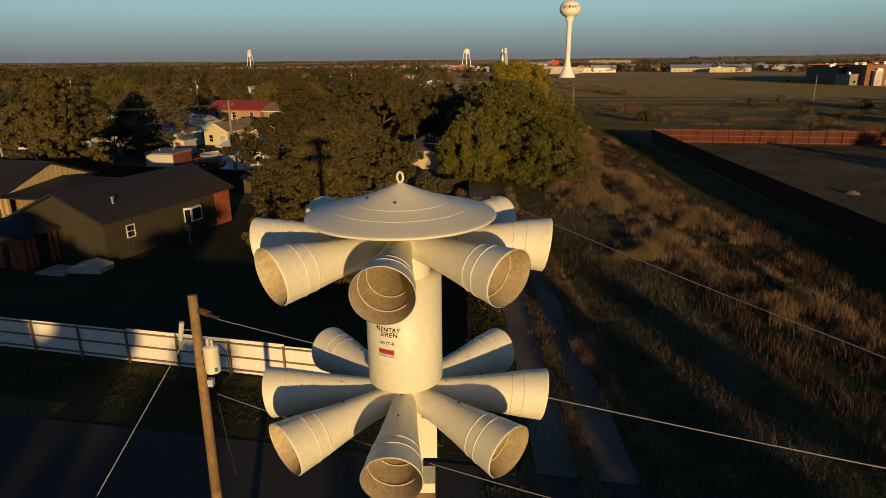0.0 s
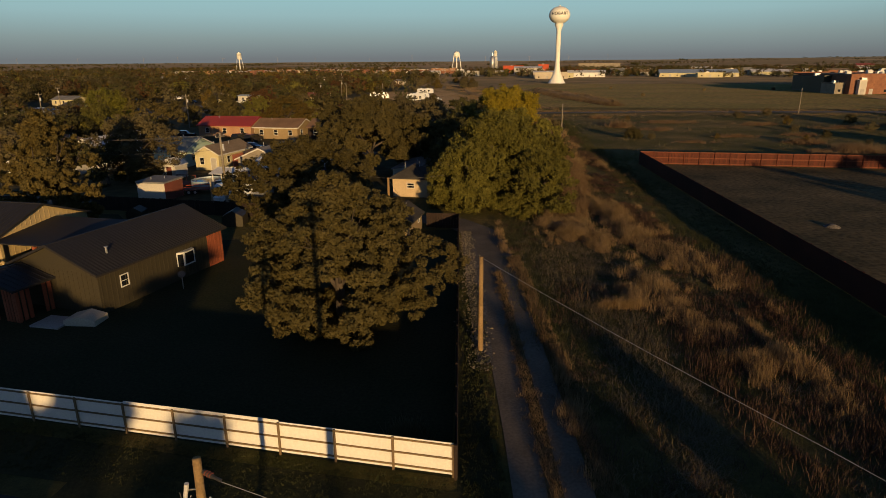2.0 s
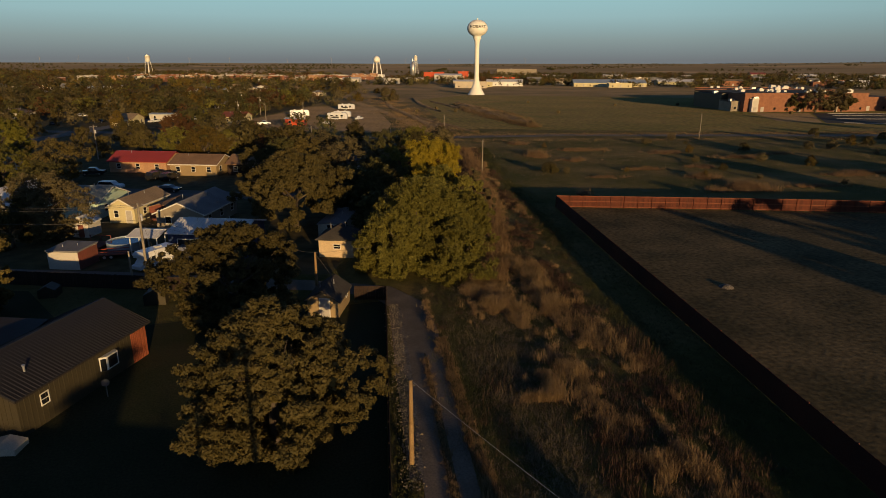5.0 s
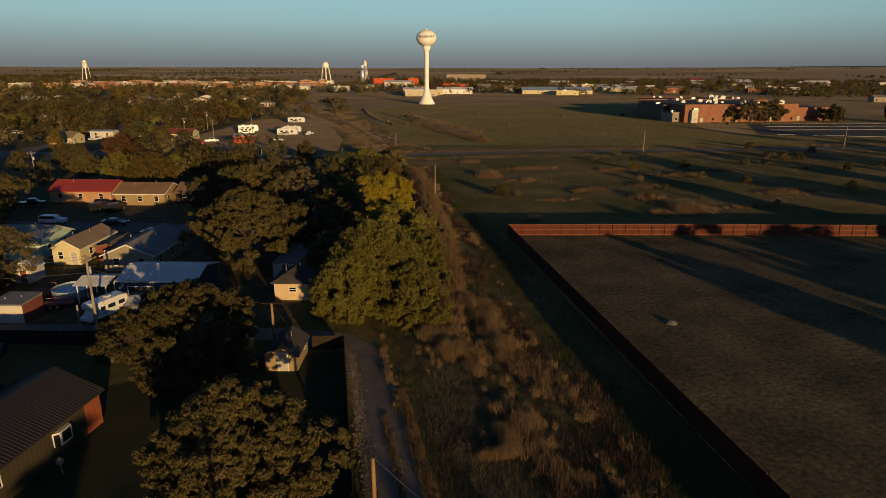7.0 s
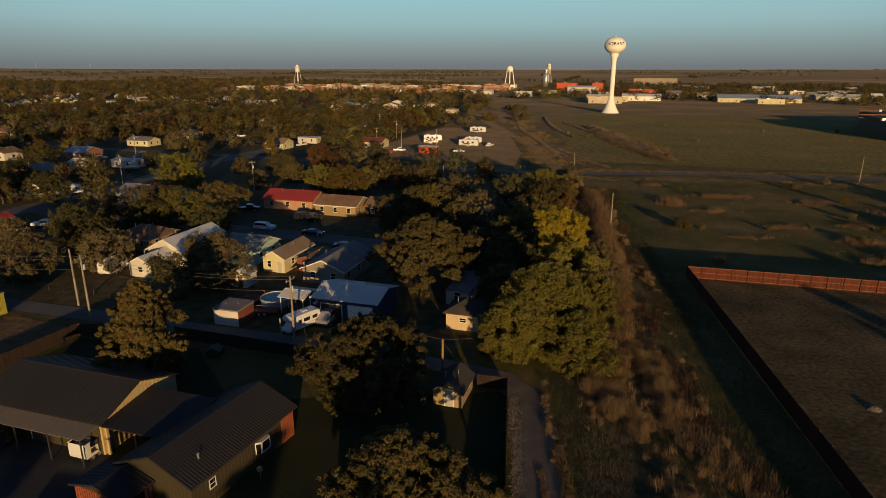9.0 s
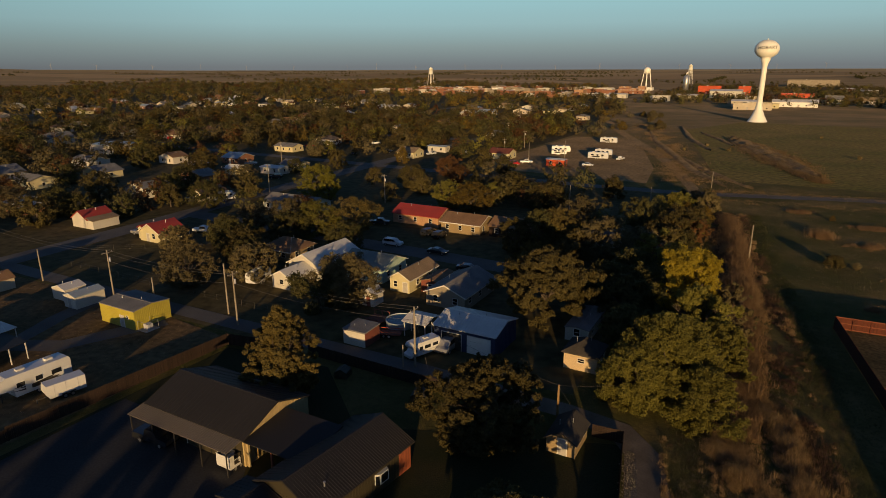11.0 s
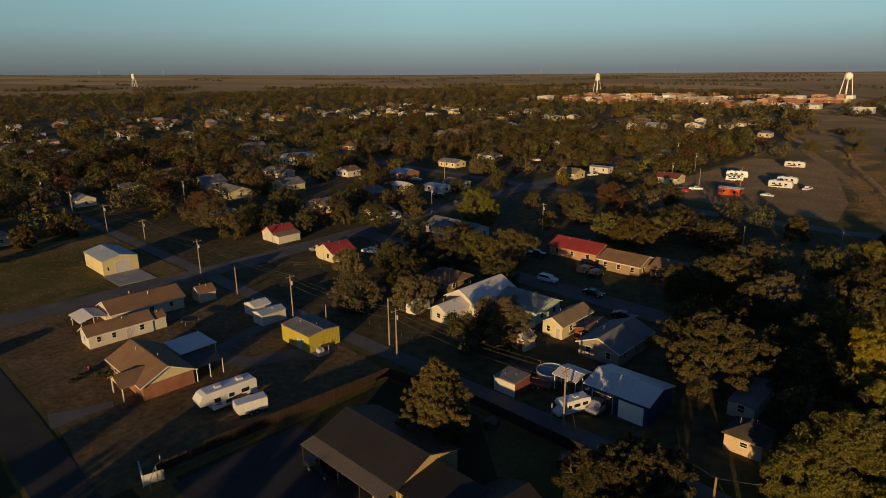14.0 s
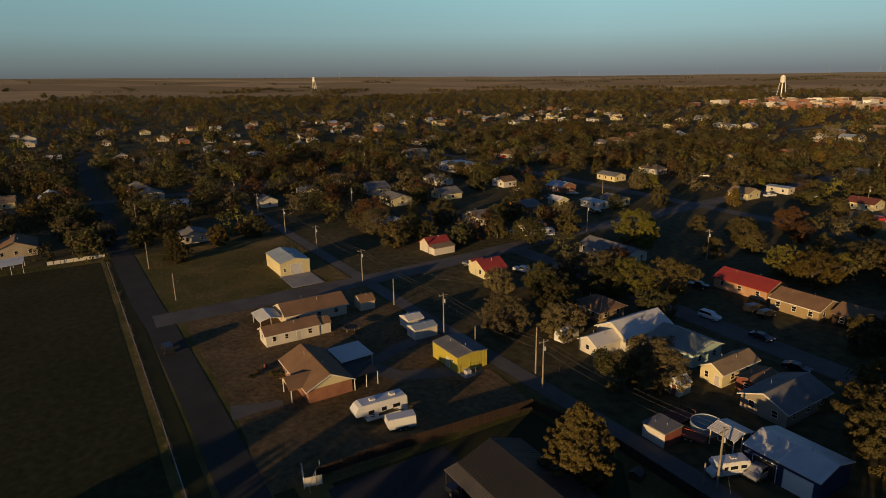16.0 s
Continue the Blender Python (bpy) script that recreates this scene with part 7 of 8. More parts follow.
car(-160.0, 125.0, 30, "car_dark", "dark pickup in a house yard", "pickup")
car(-127.3, 12.2, 180, "car_dark", "dark SUV stopped on the road")
car(-134.0, 32.5, 10, "car_dark", "dark car under the carport", "sedan")
camper(-96.0, 293.0, 20, "white camper standing in the lot", 9, 3.3)
camper(-73.5, 278.0, 5, "white camper standing in the lot", 9, 3.3)
camper(-74.5, 291.0, 5, "white camper standing in the lot", 8, 3.1)
camper(-85.0, 342.0, 5, "white camper standing in the lot", 9, 3.2)
camper(-94.0, 284.0, 20, "low white folding camper in the lot", 7, 2.4)
car(-64.0, 280.0, 80, "car_white", "white pickup standing in the lot", "pickup")
car(-72.0, 256.0, 5, "car_white", "low white car in the camper lot", "sedan")
car(-100.6, 244.0, 40, "car_red", "red van standing in the lot", "van")
car(-98.0, 252.0, 20, "car_white", "white pickup standing in the lot", "pickup")
camper(-86.5, 81.5, 100, "small grey camper behind a fence", 5, 2.6)
rng = random.Random(8)
for i in range(24):
    u, v = rng.choice(((rng.uniform(-260, -165), rng.uniform(165, 205)), (rng.uniform(-230, -120), rng.uniform(232, 300)), (rng.choice((-303, -321)), rng.uniform(20, 300))))
    car(u, v, rng.uniform(0, 360), rng.choice(("car_white", "car_dark", "car_silver", "car_red")), "car parked in a far yard", rng.choice(("suv", "sedan", "pickup")))

# yard things
tramp = thing("trampoline", at_uv(-116.4, 47.3), "round black trampoline with a blue-grey rim", "trampoline")
part("mat", Geo().lathe([(0, 0.86), (1.45, 0.86), (1.45, 0.84), (0, 0.84)], 24), M["black"], tramp)
part("rim", Geo().lathe([(1.45, 0.82), (1.75, 0.82), (1.75, 0.9), (1.45, 0.9)], 24, True), M["steel"], tramp)
for k in range(6):
    a = 2 * math.pi * k / 6
    part("leg", Geo().tube((1.6 * math.cos(a), 1.6 * math.sin(a), 0), (1.6 * math.cos(a), 1.6 * math.sin(a), 0.85), 0.04, n=6), M["galv"], tramp)
pool = thing("pool", at_uv(-51.0, 77.2), "round above-ground pool with blue water", "pool")
part("wall", Geo().lathe([(2.4, 0), (2.45, 1.1), (2.35, 1.1), (2.3, 0)], 28, True), M["blue_roof"], pool)
part("water", Geo().lathe([(0, 0.95), (2.36, 0.95), (2.36, 0.9), (0, 0.9)], 28), M["water"], pool)
deck = thing("deck", at_uv(-54.5, 76.0), "low dark wooden deck with rails beside the pool", "deck")
part("platform", Geo().box(-2.2, -2.0, 0.5, 1.0, 2.0, 0.62), M["rust"], deck)
for x in (-2.1, -0.6, 0.9):
    for y in (-1.9, 1.9):
        part("post", Geo().box(x - 0.05, y - 0.05, 0, x + 0.05, y + 0.05, 1.5), M["rust"], deck)
for y in (-1.94, 1.86):
    part("rail", Geo().box(-2.15, y, 1.42, 0.95, y + 0.08, 1.5), M["rust"], deck)
tk = thing("flatbed_trailer", at_uv(-50.5, 72.6, 0, 20), "red flatbed trailer loaded with scrap", "trailer")
part("bed", Geo().box(-2.2, -0.9, 0.55, 2.2, 0.9, 0.68), M["rust"], tk)
for y in (-0.88, 0.84):
    part("side_rail", Geo().box(-2.2, y, 0.95, 2.2, y + 0.05, 1.02), M["red_steel"], tk)
wheels(tk, (-0.4, 0.4), 0.95, 0.32)
for u, v, s in ((-36, 58.5, 1.0), (-48.6, 59.0, 0.8), (-29, 60, 0.7)):
    solid("hut", Geo().prism([(-1.1 * s, 0), (1.1 * s, 0), (1.1 * s, 1.1 * s), (0, 1.7 * s), (-1.1 * s, 1.1 * s)], -1.1 * s, 1.1 * s), M["barn_wall"], "small dark garden hut on the lawn", "hut", m=at_uv(u, v, 0, 15))
ac = thing("fenced_unit", at_uv(-85.6, 56.6), "small wire enclosure with an air-conditioning unit", "enclosure")
part("unit", Geo().box(-0.5, -0.5, 0.1, 0.5, 0.5, 1.0), M["label_grey"], ac)
part("pad", Geo().box(-1.1, -1.2, 0, 1.1, 1.2, 0.1), M["concrete"], ac)
for x in (-1.0, 1.0):
    for y in (-1.1, 1.1):
        part("post", Geo().tube((x, y, 0.1), (x, y, 1.6), 0.03, n=5), M["galv"], ac)
part("rail", Geo().tube((1, -1.1, 1.58), (1, 1.1, 1.58), 0.025, n=5).tube((-1, -1.1, 1.58), (1, -1.1, 1.58), 0.025, n=5), M["galv"], ac)
for k, (u, v, q) in enumerate(((-107.5, 24.6, 0.8), (-106.4, 23.2, 0.6), (-105.2, 26.8, 0.9), (-104.6, 28.4, 0.8))):
    bv, bf = crown_arrays(np.random.default_rng(400 + k), 1500, q, q * 0.55, q * 0.5, 0.07, 24, "mound")
    b_ = new("bush", raw_mesh("bush", bv, bf, M["leaf_dark"]))
    b_.matrix_basis = at_uv(u, v)
    tagged(b_, "low dark clipped bush by the house", "bush", "house bushes")
solid("burn_barrel", Geo().lathe([(0, 0), (0.3, 0), (0.3, 0.9), (0.27, 0.9), (0.27, 0.1), (0, 0.1)], 16), M["rust"], "rusty steel burn barrel", "barrel", m=at_uv(-109.0, 26.5))
solid("stone_heap", Geo().lathe([(0, 0.35), (0.35, 0.3), (0.7, 0.12), (0.9, 0.0)], 9), M["gravel"], "low heap of rubble in the dry yard", "heap", m=pose(41.5, 61.0, 0))
for i, (u, v) in enumerate(((-44, 330), (-36, 352), (30, 330), (70, 395), (110, 405), (-24, 335), (18, 420), (150, 340))):
    solid("hay_bale", Geo().tube((-0.7, 0, 0.75), (0.7, 0, 0.75), 0.78, n=16), M["dry"], "round hay bale in the field", "hay bale", group="hay bales", m=at_uv(u, v, 0, 30 * i))

# ---- the town's own houses and trees ----
rng = random.Random(21)
made = 0
tries = 0
SPOTS = []
while made < 170 and tries < 6000:
    tries += 1
    v = rng.uniform(-190, 640)
    u = rng.uniform(-760, town_edge(v) - 16)
    if math.hypot(*W(u, v)) < 120 or not clear(u, v, 9) or any(abs(u - a) < 21 and abs(v - b) < 17 for a, b in SPOTS):
        continue
    SPOTS.append((u, v))
    w, d = rng.uniform(9, 15), rng.uniform(7, 10)
    wl, rf = rng.choice(("wall_white", "wall_white", "beige", "cream", "beige", "brick")), rng.choice(("grey_roof", "grey_roof", "brown_roof", "tan_roof", "white_roof", "blue_roof"))
    lb = {"wall_white": "white", "beige": "beige", "cream": "cream", "brick": "brick"}[wl] + " town house with a " + {"grey_roof": "grey", "brown_roof": "brown", "tan_roof": "tan", "white_roof": "white metal", "blue_roof": "blue-grey"}[rf] + " roof"
    ax = rng.choice("uv")
    wins = [("-v", -w * 0.25, 1.5, 1.0, 1.1), ("-v", w * 0.25, 1.5, 1.0, 1.1), ("+u", 0, 1.5, 1.0, 1.1)]
    house(lb, u - w / 2, v - d / 2, u + w / 2, v + d / 2, rng.uniform(2.6, 3.2), rng.uniform(4.0, 5.4), ax, wl, rf, rng.choice(("gable", "gable", "hip")), 0.4, wins=wins, doors=[("-v", 0, 0.95, 2.05)], group="town houses")
    KEEP.append((u - w / 2 - 1, v - d / 2 - 2, u + w / 2 + 1, v + d / 2 + 1))
    made += 1
made = 0
while made < 120:
    v = rng.uniform(-150, 420)
    u = rng.uniform(-430, town_edge(v))
    if math.hypot(*W(u, v)) < 60 or not clear(u, v, 2.0) or (u > -206 and v < 62) or (u > -215 and v < 215 and rng.random() < 0.75):
        continue
    cr, tk_, leaf = TOWN[rng.randrange(len(TOWN))]
    k = rng.uniform(0.55, 1.15)
    t = thing("tree", pose(*W(u, v), 0, 0, 0, rng.uniform(0, 360)), WORD[leaf] + " tree among the houses", "tree", "town trees")
    part("crown", cr, None, t, m=Matrix.Diagonal((k, k, k * rng.uniform(0.8, 1.1), 1)))
    part("trunk", tk_, None, t, m=Matrix.Diagonal((k, k, k, 1)))
    made += 1
YARD = ((-160, 119, 7, 1), (-149, 140, 8, 2), (-210, 175, 9, 3), (-235, 164, 9, 0), (-160, 104, 7, 0), (-128, 180, 6, 1),
           (-163, 203, 8, 1), (-103, 171, 8, 7), (-101, 193, 7, 6), (-111, 236, 8, 1), (-93, 216, 8, 2), (-76, 184, 8, 1),
           (-193, 225, 8, 4), (-107, 158, 6, 1), (-146, 227, 7, 3), (-89, 183, 7, 7), (-224, 296, 8, 5), (-166, 289, 7, 1),
           (-137, 269, 8, 0), (-128, 292, 8, 2), (-170, 185, 6, 0), (-235, 242, 8, 1), (-285, -12, 9, 3), (-298, -6, 8, 3),
           (-248, -2, 9, 0), (-227, 8, 8, 4), (-230, 20, 8, 1), (-224, 31, 8, 1), (-268, 2, 8, 0), (-251, 5, 8, 2),
           (-350, 0, 8, 5), (-263, 47, 8, 1), (-287, 20, 7, 3), (-209, 53, 8, 0))   # u, v, height, kind
for k, (u, v, h, kind) in enumerate(YARD):
    cr, tk_, leaf = TOWN[kind]
    q = h / 8.6
    t = thing("tree", pose(*W(u, v), 0, 0, 0, 47 * k), WORD[leaf] + " yard tree between the town houses", "tree", "town trees")
    part("crown", cr, None, t, m=Matrix.Diagonal((q * 0.95, q * 0.95, q, 1)))
    part("trunk", tk_, None, t, m=Matrix.Diagonal((q, q, q, 1)))
for k in range(46):   # along the hedge line and the far road
    v = rng.uniform(122, 206)
    u = town_edge(v) + rng.uniform(-8, 3)
    if abs(v - 213) < 8:
        continue
    cr, tk_, leaf = TOWN[rng.randrange(len(TOWN))]
    s = rng.uniform(0.3, 0.75)
    t = thing("tree", pose(*W(u, v), 0, 0, 0, rng.uniform(0, 360)), WORD[leaf] + " scrub tree on the old line", "tree", "scrub trees")
    part("crown", cr, None, t, m=Matrix.Diagonal((s, s, s, 1)))
    part("trunk", tk_, None, t, m=Matrix.Diagonal((s, s, s, 1)))
for k in range(40):   # scrub in the fields
    x, y = rng.uniform(28, 210), rng.uniform(108, 210)
    if x < 40 + (y - 100) * 0.1:
        continue
    cr, tk_, leaf = TOWN[rng.choice((4, 4, 1, 3))]
    s = rng.uniform(0.12, 0.4)
    t = thing("bush", pose(x, y, 0, 0, 0, rng.uniform(0, 360)), WORD[leaf] + " bush in the open field", "bush", "field bushes")
    part("crown", cr, None, t, m=Matrix.Diagonal((s, s, s * 0.9, 1)))
    part("trunk", tk_, None, t, m=Matrix.Diagonal((s, s, s, 1)))


# ---- far woods, past counting ----
def woods(name, spots, material, leaves, size, seed, label):
    rg = np.random.default_rng(seed)
    V, F, k = [], [], 0
    for x, y, s in spots:
        v, f = crown_arrays(rg, leaves, 5.0 * s, rg.uniform(3.2, 4.3) * s, 4.0 * s, size * s, 40, clump=0.22, limbs=18, facing=0.5, rounded=0.9, wild=0.38)
        v[:, 0] += x
        v[:, 1] += y
        v[:, 2] += ground_z(x, y)
        V.append(v)
        F.append(f + k)
        k += len(v)
    return tagged(new(name, raw_mesh(name, np.concatenate(V), np.concatenate(F), M[material])), label, "woods", kind="stuff")


def fill(n, u0, u1, v0, v1, keep, seed):
    rg = random.Random(seed)
    names = ["leaf_dark"] * 6 + ["leaf_green"] * 8 + ["leaf_orange"] * 3 + ["twig"] * 4 + ["leaf_red"] * 2 + ["leaf_lime"]
    out = {}
    made = tries = 0
    while made < n and tries < 40 * n:
        tries += 1
        v = rg.uniform(v0, v1)
        u = rg.uniform(u0, min(u1, town_edge(v)) if u1 < 0 else u1)
        if u > u1 or not keep(u, v):
            continue
        # trees keep to clumps and yards
        if noise.noise((u * 0.02, v * 0.02, seed)) < rg.uniform(-0.95, 0.0):
            continue
        out.setdefault(rg.choice(names), []).append((*W(u, v), rg.uniform(0.6, 1.3)))
        made += 1
    return out


def in_town(u, v):
    if u > -250 and v < 270 and noise.noise((u * 0.04, v * 0.04, 77)) < 0.16:
        return False
    return math.hypot(*W(u, v)) > 110 and clear(u, v, 1.0) and not (u > -206 and v < 66) and (v > 3 or u < -214)


def beyond(u, v):
    x, y = W(u, v)
    d = math.hypot(x, y)
    store = 850 < v < 1180 and -660 < u < -230
    return not (u > -460 and -160 < v < 440) and d < 1650 and not (v < 4 and u > -300) and not (store and (u * 7 + v * 3) % 10 > 2)


def outskirts(u, v):
    d = math.hypot(u, v)
    return 1600 < d < 2450 and noise.noise((u * 0.004, v * 0.004, 12)) > (d - 1900) / 1200 and v < -0.9 * u + 900


def out_east(u, v):
    return v > 745 - 0.2 * max(0, u) and noise.noise((u * 0.008, v * 0.02, 9)) > -0.15


k = 0
for lst, leaves, size in ((fill(1700, -470, -20, -160, 450, in_town, 5), 430, 0.44), (fill(4600, -1650, -30, -500, 1400, beyond, 6), 110, 0.95), (fill(1900, -2500, -250, -900, 2000, outskirts, 8), 55, 1.4), (fill(2600, -180, 1050, 560, 1450, out_east, 7), 80, 1.0)):
    for leaf, sp in lst.items():
        woods("far_woods", sp, leaf, leaves, size, 700 + k, WORD[leaf] + " trees of the town far off")
        k += 1


# rows of far field trees out to the horizon
rows = []
rr = random.Random(61)
for i in range(70):
    a, r = radians(rr.uniform(-62, 80)), rr.uniform(1750, 4400)
    x0, y0, L = -math.sin(a) * r, math.cos(a) * r, rr.uniform(80, 520)
    g = radians(GRID + rr.choice((0, 0, 0, 90)))
    for q in range(int(L / 11)):
        e = q * 11 + rr.uniform(-5, 5)
        x, y = x0 + e * math.cos(g) + rr.gauss(0, 4), y0 + e * math.sin(g) + rr.gauss(0, 4)
        if rr.random() < 0.75 and math.hypot(x, y) < 4600:
            rows.append((x, y, rr.uniform(0.5, 1.1)))
V, F, k = [], [], 0
rg0 = np.random.default_rng(62)
for x, y, s in rows:
    v, f = crown_arrays(rg0, 26, 5.5 * s, 3.6 * s, 3.6 * s, 2.2 * s, 9, "mound")
    V.append(v + np.array([x, y, ground_z(x, y)]))
    F.append(f + k)
    k += len(v)
tagged(new("far_tree_rows", raw_mesh("far_tree_rows", np.concatenate(V), np.concatenate(F), M["leaf_dark"])), "far dark rows of trees between fields", "woods", kind="stuff")


# ---- grasses ----
def tufts(name, spots, blades, h, spread, seed, material, label, lean=0.5, wide=1.0):
    rg = np.random.default_rng(seed)
    p = np.repeat(np.array(spots), blades, 0)
    n = len(p)
    a = rg.uniform(0, 2 * math.pi, n)
    base = p[:, :2] + rg.normal(size=(n, 2)) * spread * p[:, 2:3]
    hh = h * p[:, 2] * rg.uniform(0.5, 1.2, n)
    w = (0.02 + 0.035 * rg.random(n) * p[:, 2]) * wide
    dx, dy = np.cos(a), np.sin(a)
    tip = base + np.stack([dx, dy], 1) * (hh * lean * rg.uniform(0.1, 1.3, n))[:, None] + rg.normal(size=(n, 2)) * 0.05
    z0 = np.zeros(n)
    q = np.stack([np.column_stack([base[:, 0] - dy * w, base[:, 1] + dx * w, z0]), np.column_stack([base[:, 0] + dy * w, base[:, 1] - dx * w, z0]), np.column_stack([tip[:, 0], tip[:, 1], hh])], 1)
    return tagged(new(name, raw_mesh(name, q.reshape(-1, 3), np.arange(3 * n).reshape(-1, 3), M[material])), label, "grass", kind="stuff")


def band_spots(n, seed, bands, keep, y0=-10, y1=185, low=0.55, high=1.4):
    """Spots in long bands (middle x, half width, share) beside the track, broken into patches."""
    q = random.Random(seed)
    out = []
    while len(out) < n:
        y = y0 + (y1 - y0) * q.random() ** 1.3
        xc, w, _ = q.choices(bands, [b[2] for b in bands])[0]
        x = xc + q.gauss(0, w) + 1.3 * noise.noise((y * 0.07, xc, 2)) + max(0, y - 62) * (0.10 if xc > 14 else 0.17)
        d = noise.noise((x * 0.22, y * 0.07, seed)) + 0.6 * noise.noise((x * 0.7, y * 0.4, seed + 5))
        if d > keep and x > 6.2 + max(0, y - 60) * 0.15:
            out.append((x, y, min(high, low + (d - keep) * 1.1) * q.uniform(0.7, 1.2)))
    return out


tufts("tall_grass", band_spots(5600, 2, [(18.2, 1.1, 5), (20.4, 0.7, 1.5), (23.6, 0.45, 1.4), (6.9, 0.25, 0.6)], 0.06) + band_spots(2200, 12, [(13.4, 1.0, 3), (15.4, 1.0, 1)], 0.0, 40, 96), 34, 0.78, 0.24, 31, "grass_blade", "tall dead tawny grass on the old railway strip", 0.7, 0.44)
tufts("matted_grass", band_spots(6500, 5, [(13.4, 1.7, 3), (9.6, 1.8, 1), (17.0, 3, 1)], -0.25), 20, 0.26, 0.3, 39, "straw_blade", "matted grey-tan grass on the strip", 1.9, 0.45)
tufts("short_grass", band_spots(9500, 3, [(8.6, 1.6, 3), (26.2, 1.3, 4), (12, 4, 2), (18, 5, 1)], -0.45), 18, 0.2, 0.28, 32, "green_blade", "short dull green grass on the strip", 1.0, 0.3)
tufts("weed_stalks", band_spots(6500, 4, [(21.6, 1.7, 5), (16.0, 0.9, 2), (10, 2, 0.6)], -0.2), 22, 0.5, 0.34, 33, "weed", "dark russet dead weed stalks on the strip", 0.8, 0.5)
rg = random.Random(9)


def field_spots(n, u0, u1, v0, v1, keep, seed, low=0.4, high=1.2):
    q = random.Random(seed)
    out = []
    while len(out) < n:
        u, v = q.uniform(u0, u1), v0 + (v1 - v0) * q.random() ** 1.5
        if u < town_edge(v) + 6 or abs(v - 212 - max(0, (u + 28) * 0.16)) < 6:
            continue
        if noise.noise((u * 0.04, v * 0.05, seed)) + 0.4 * noise.noise((u * 0.2, v * 0.3, seed)) > keep:
            x, y = W(u, v)
            if 26 < x or y > 108:
                out.append((x, y, q.uniform(low, high)))
    return out


# (x, y, half width, half depth, height) of the brush in the near field
CLUMPS = [(57.7, 156, 3.5, 1.6, 0.8), (55.4, 130.8, 3.4, 0.9, 0.6), (69.4, 140, 3.6, 1.2, 0.7), (88, 167, 5, 1.6, 0.7), (67, 175, 6, 1.8, 0.7), (104, 156, 4, 1.6, 0.8), (80, 115, 3.0, 2.2, 1.5), (85, 142, 3, 1.4, 0.7),
          (78, 128, 3.2, 1.6, 1.1), (73, 113.5, 2.6, 1.2, 0.7), (95, 115, 5.5, 1.3, 0.6), (112.5, 126.5, 4.5, 1.5, 0.7), (120, 128.5, 4, 1.4, 0.8), (120, 161, 5, 1.6, 0.6), (49.8, 163.5, 1.6, 1.2, 1.9), (44, 113, 0.9, 0.6, 1.0), (63, 175.5, 3, 1.2, 0.7), (52, 192, 3, 1.5, 0.9)]
tufts("field_clumps", [(x + rg.gauss(0, w * 0.6), y + rg.gauss(0, d * 0.8), h * rg.uniform(0.5, 1.4)) for x, y, w, d, h in CLUMPS for _ in range(int(16 + w * d * 7))], 46, 0.95, 0.45, 41, "brush_blade", "tawny clumps of tall dead grass in the field", 0.75, 0.55)
# a winding hedge of dead brush from the thicket to the field road
HEDGE = [(15.6, 66), (18.6, 80), (22.2, 101), (25.0, 123), (28.1, 146), (30.8, 178)]
spots = []
for (xa, ya), (xb, yb) in zip(HEDGE, HEDGE[1:]):
    for k in range(int((yb - ya) * 16)):
        q = rg.random()
        y = ya + (yb - ya) * q
        spots.append((xa + (xb - xa) * q + rg.gauss(0, 0.95) + 1.2 * noise.noise((y * 0.11, 2, 8)), y, rg.uniform(0.5, 1.1) * (1.0 + 0.6 * min(1, max(0, (y - 90) / 30))) * (1 + 0.5 * noise.noise((y * 0.2, 5, 1)))))
tufts("brush_hedge", spots, 36, 1.15, 0.34, 51, "brush_blade", "winding hedge of dead russet and tawny brush", 0.7, 0.6)
tufts("field_blades", field_spots(9000, -40, 240, 112, 520, -0.4, 52), 10, 0.2, 1.4, 42, "field_green", "short green and dry grass of the fields", 1.0, 0.9)
tufts("field_straw", field_spots(3500, -40, 240, 112, 560, 0.2, 53), 8, 0.18, 1.8, 43, "straw_blade", "straw-coloured grass of the fields", 1.2, 1.0)
# a long heap of brush beside the lane
def heap_geo(line, wide, lift, seed):
    """A long uneven bank of earth along a line of (x, y)."""
    g, n, vs = Geo(), 11, []
    steps = 9 * (len(line) - 1)
    for k in range(steps + 1):
        q = k / 9
        i = min(int(q), len(line) - 2)
        p, d = Vector(line[i]).lerp(Vector(line[i + 1]), q - i), (Vector(line[i + 1]) - Vector(line[i])).normalized()
        w = wide * (math.sin(math.pi * k / steps) ** 0.5 + 0.02) * (1 + 0.35 * noise.noise((k * 0.3, seed, 3)))
        for j in range(n):
            e = -1 + 2 * j / (n - 1)
            x, y = p.x - d.y * e * w, p.y + d.x * e * w
            vs.append((x, y, max(0, (1 - e * e) * lift * (0.7 + 0.7 * noise.noise((x * 0.22, y * 0.22, seed)) + 0.4 * noise.noise((x * 0.7, y * 0.7, seed)))) - 0.03))
    return g.add(vs, [(k * n + j, (k + 1) * n + j, (k + 1) * n + j + 1, k * n + j + 1) for k in range(steps) for j in range(n - 1)])


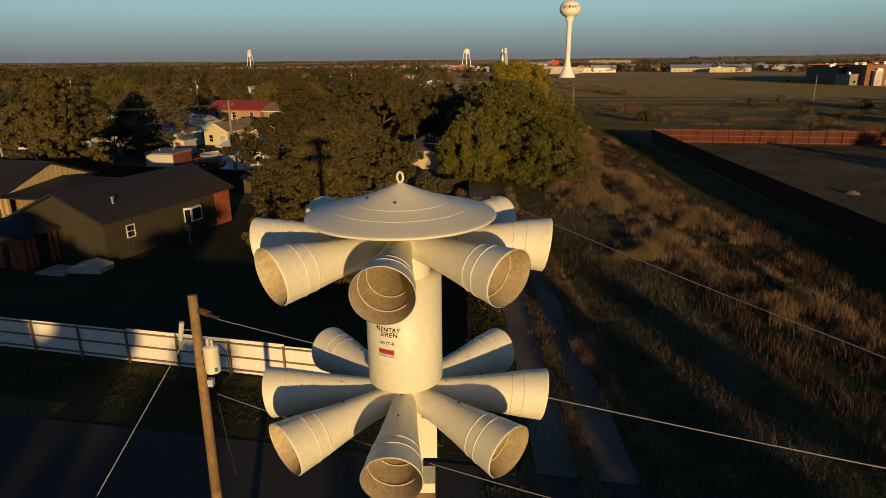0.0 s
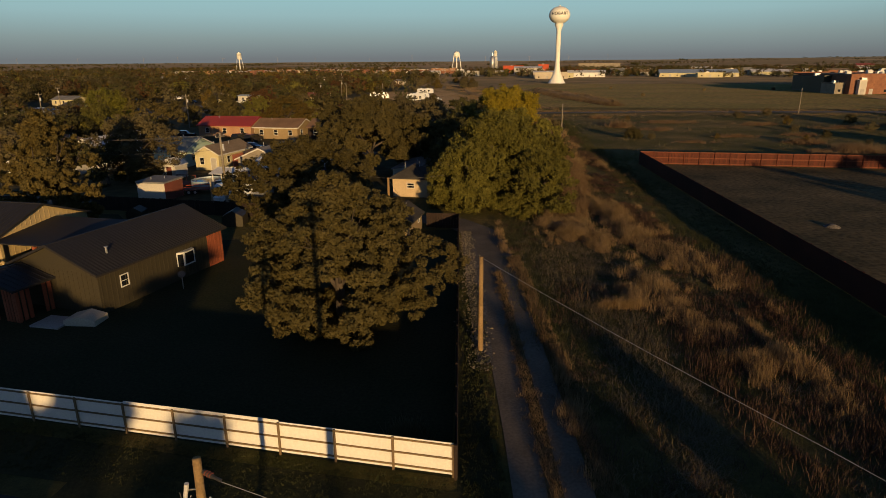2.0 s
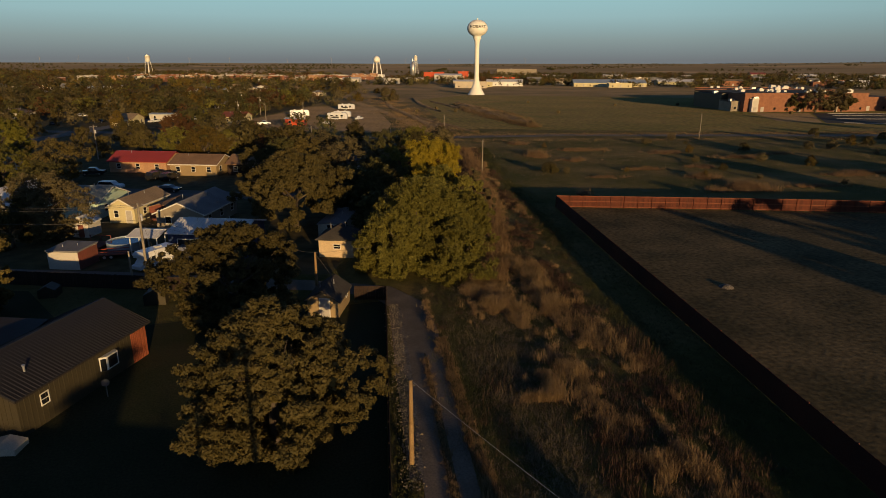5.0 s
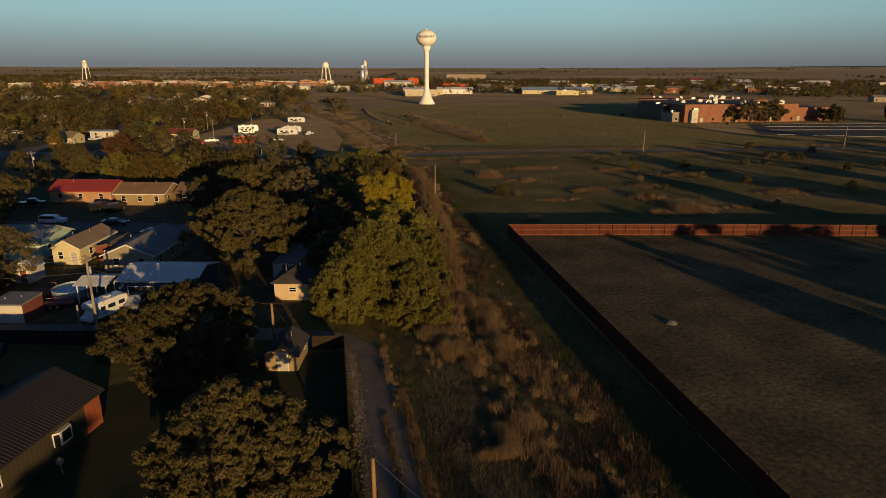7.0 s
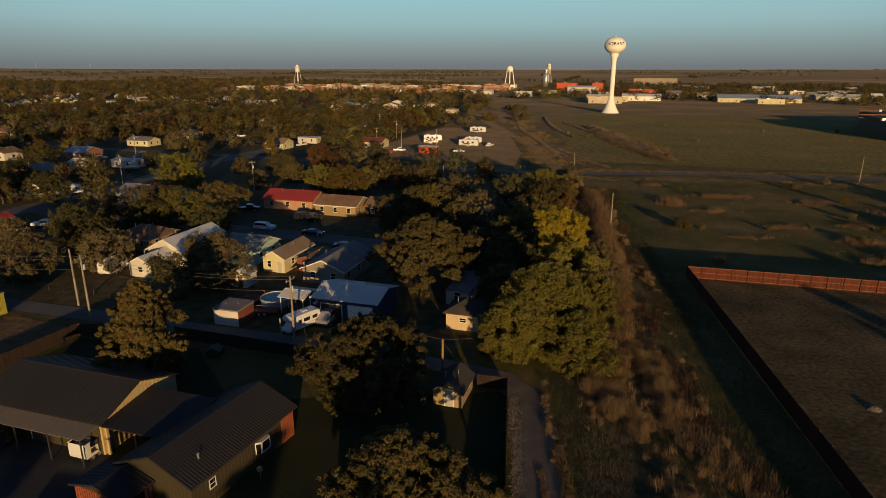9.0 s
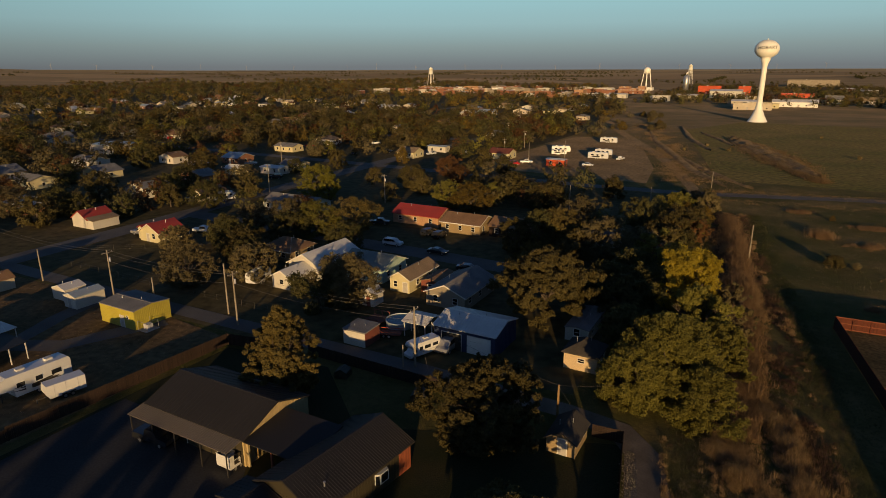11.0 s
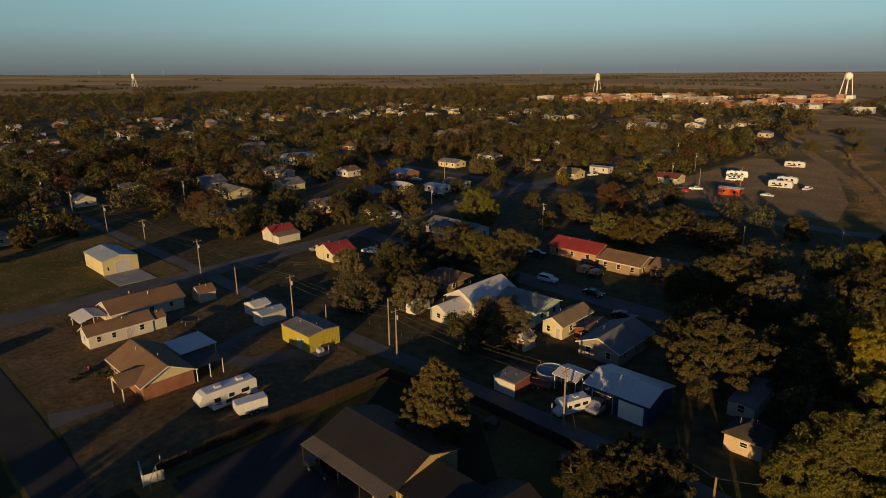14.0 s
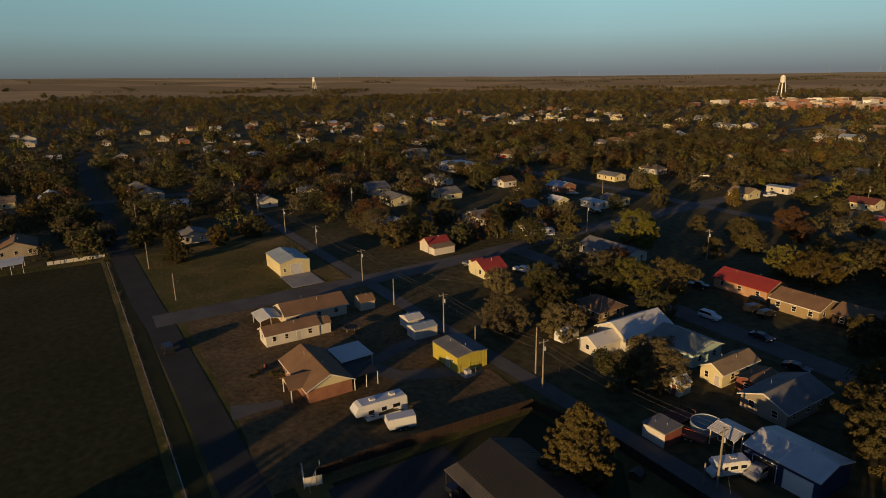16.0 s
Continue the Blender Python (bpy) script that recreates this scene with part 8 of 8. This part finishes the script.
solid("brush_heap", heap_geo([W(-28, 395), W(-20, 375), W(-8, 335), W(2, 300), W(13, 262)], 7.0, 2.0, 1), M["lot"], "long low heap of earth and brush in the field", "heap", kind="structure")
for k, (line, w) in enumerate((([(21.4, 432), (22, 372), (26.5, 316), (31, 262), (38, 228)], 2.4), ([(44, 470), (42, 385), (46, 330)], 2.2), ([(52, 424), (58, 384), (60, 352)], 2.0), ([(30, 300), (36, 262), (46, 226)], 2.0))):
    solid("earth_ridge", heap_geo(line, w, 1.0, 5 + k), M["lot"], "low grassy earth ridge beside the old lane", "ridge", kind="structure")
BRUSH = []
while len(BRUSH) < 2600:
    k = rg.random()
    v = 393 - 138 * k
    u = -27 + 40 * k ** 0.85 + rg.gauss(0, 4.2 * math.sin(math.pi * k) + 0.5)
    BRUSH.append((*W(u, v), rg.uniform(0.8, 2.0)))
tufts("brush", BRUSH, 16, 0.75, 0.8, 47, "grass_blade", "tan brush and dead weeds on the heap", 1.0, 1.2)
for k in range(26):   # thicket round the end of the lane
    v = rg.uniform(420, 590)
    u = -31 - (v - 215) * 0.27 + rg.choice((-1, 1, 1)) * rg.uniform(9, 26)
    cr, tk_, leaf = TOWN[rg.choice((4, 4, 1, 3))]
    s = rg.uniform(0.35, 0.8)
    t = thing("tree", pose(*W(u, v), 0, 0, 0, rg.uniform(0, 360)), WORD[leaf] + " scrub tree beside the old lane", "tree", "scrub trees")
    part("crown", cr, None, t, m=Matrix.Diagonal((s, s, s * 0.9, 1)))
    part("trunk", tk_, None, t, m=Matrix.Diagonal((s, s, s, 1)))
tufts("road_grass", [(*W(u, 212 + max(0, (u + 28) * 0.16) + q * rg.uniform(5, 12)), rg.uniform(0.4, 1.4)) for u, q in [(rg.uniform(-20, 220), rg.choice((-1, 1, 1))) for _ in range(1500)]], 16, 0.4, 0.6, 44, "grass_blade", "tall dry grass along the field road", 0.8, 1.0)
LANE = []
while len(LANE) < 1700:
    v, o = rg.uniform(218, 480), rg.gauss(9, 6)
    u = -31 - (v - 215) * 0.27 + o
    if noise.noise((u * 0.09, v * 0.06, 4)) + 0.5 * noise.noise((u * 0.3, v * 0.3, 6)) > 0.05:
        LANE.append((*W(u, v), rg.uniform(0.5, 1.7)))
tufts("lane_grass", LANE, 18, 0.5, 1.1, 45, "grass_blade", "patchy dry grass beside the old lane", 1.2, 0.9)
tufts("edge_grass", [(*W(u, 6.85 + rg.gauss(0, 0.22)), rg.uniform(0.4, 1.2)) for u in [rg.uniform(-206, -62) for _ in range(900)] if noise.noise((u * 0.15, 3, 1)) > -0.15], 9, 0.28, 0.2, 48, "straw_blade", "dead grass along the field edge", 0.8, 0.7)
tufts("lot_grass", [(*W(rg.uniform(-206, -72), rg.uniform(18, 61)), rg.uniform(0.2, 0.5)) for _ in range(7000)], 6, 0.3, 0.5, 46, "grass_blade", "sparse dry grass on the lot", 0.6, 1.5)
tufts("track_grass", [(4.8 + rg.gauss(0, 0.2) + (y - 20) * 0.02, y, rg.uniform(0.3, 0.8)) for y in [rg.uniform(-5, 48) for _ in range(900)]] + [(rg.uniform(6.7, 7.7), rg.uniform(5, 52), rg.uniform(0.4, 1.0)) for _ in range(1200)],
      18, 0.42, 0.16, 34, "grass_blade", "dead grass along the track", 0.8, 0.42)
tufts("lawn_blades", [(*W(rg.uniform(-60, -4.5), rg.uniform(18.1, 21.2)), rg.uniform(0.15, 0.4)) for _ in range(5000)] + [(rg.uniform(1.2, 2.9) + max(0, y - 22) * 0.035, y, rg.uniform(0.3, 0.6)) for y in [rg.uniform(15, 45) for _ in range(1500)]],
      6, 0.3, 0.15, 35, "green_blade", "rough grass before the fence")
tufts("field_grass", [(rg.uniform(26, 200), rg.uniform(104, 210), rg.uniform(0.5, 1.3)) for _ in range(1500)], 9, 0.45, 0.7, 36, "straw_blade", "tawny field grass", 0.9, 0.7)
tufts("strip_green", [(rg.uniform(25, 31) + max(0, y - 30) * 0.03, y, rg.uniform(0.3, 0.6)) for y in [rg.uniform(0, 180) for _ in range(5000)]], 7, 0.25, 0.25, 37, "green_blade", "short green grass along the red fence")
tufts("bush_clump", [(-1.2 + rg.gauss(0, 0.35), 24.6 + rg.gauss(0, 0.3), 0.9) for _ in range(60)], 14, 0.9, 0.2, 38, "twig", "dead pampas-like clump on the lawn")
rub = Geo()
for i in range(1300):
    y = rg.uniform(31, 61)
    x, s = 3.0 + (y - 32) * 0.018 + rg.gauss(0, 0.36) - 0.25, rg.uniform(0.03, 0.085)
    rub.add([(x - s, y - s * rg.random(), 0.03), (x + s, y - s, 0.03), (x + s * 0.7, y + s, 0.03), (x - s, y + s, 0.03), (x, y, 0.05 + s)], [(0, 1, 4), (1, 2, 4), (2, 3, 4), (3, 0, 4)])
tagged(new("rubble", mesh_of("rubble", rub, M["rubble"])), "loose pale rubble along the fence", "rubble", kind="stuff")
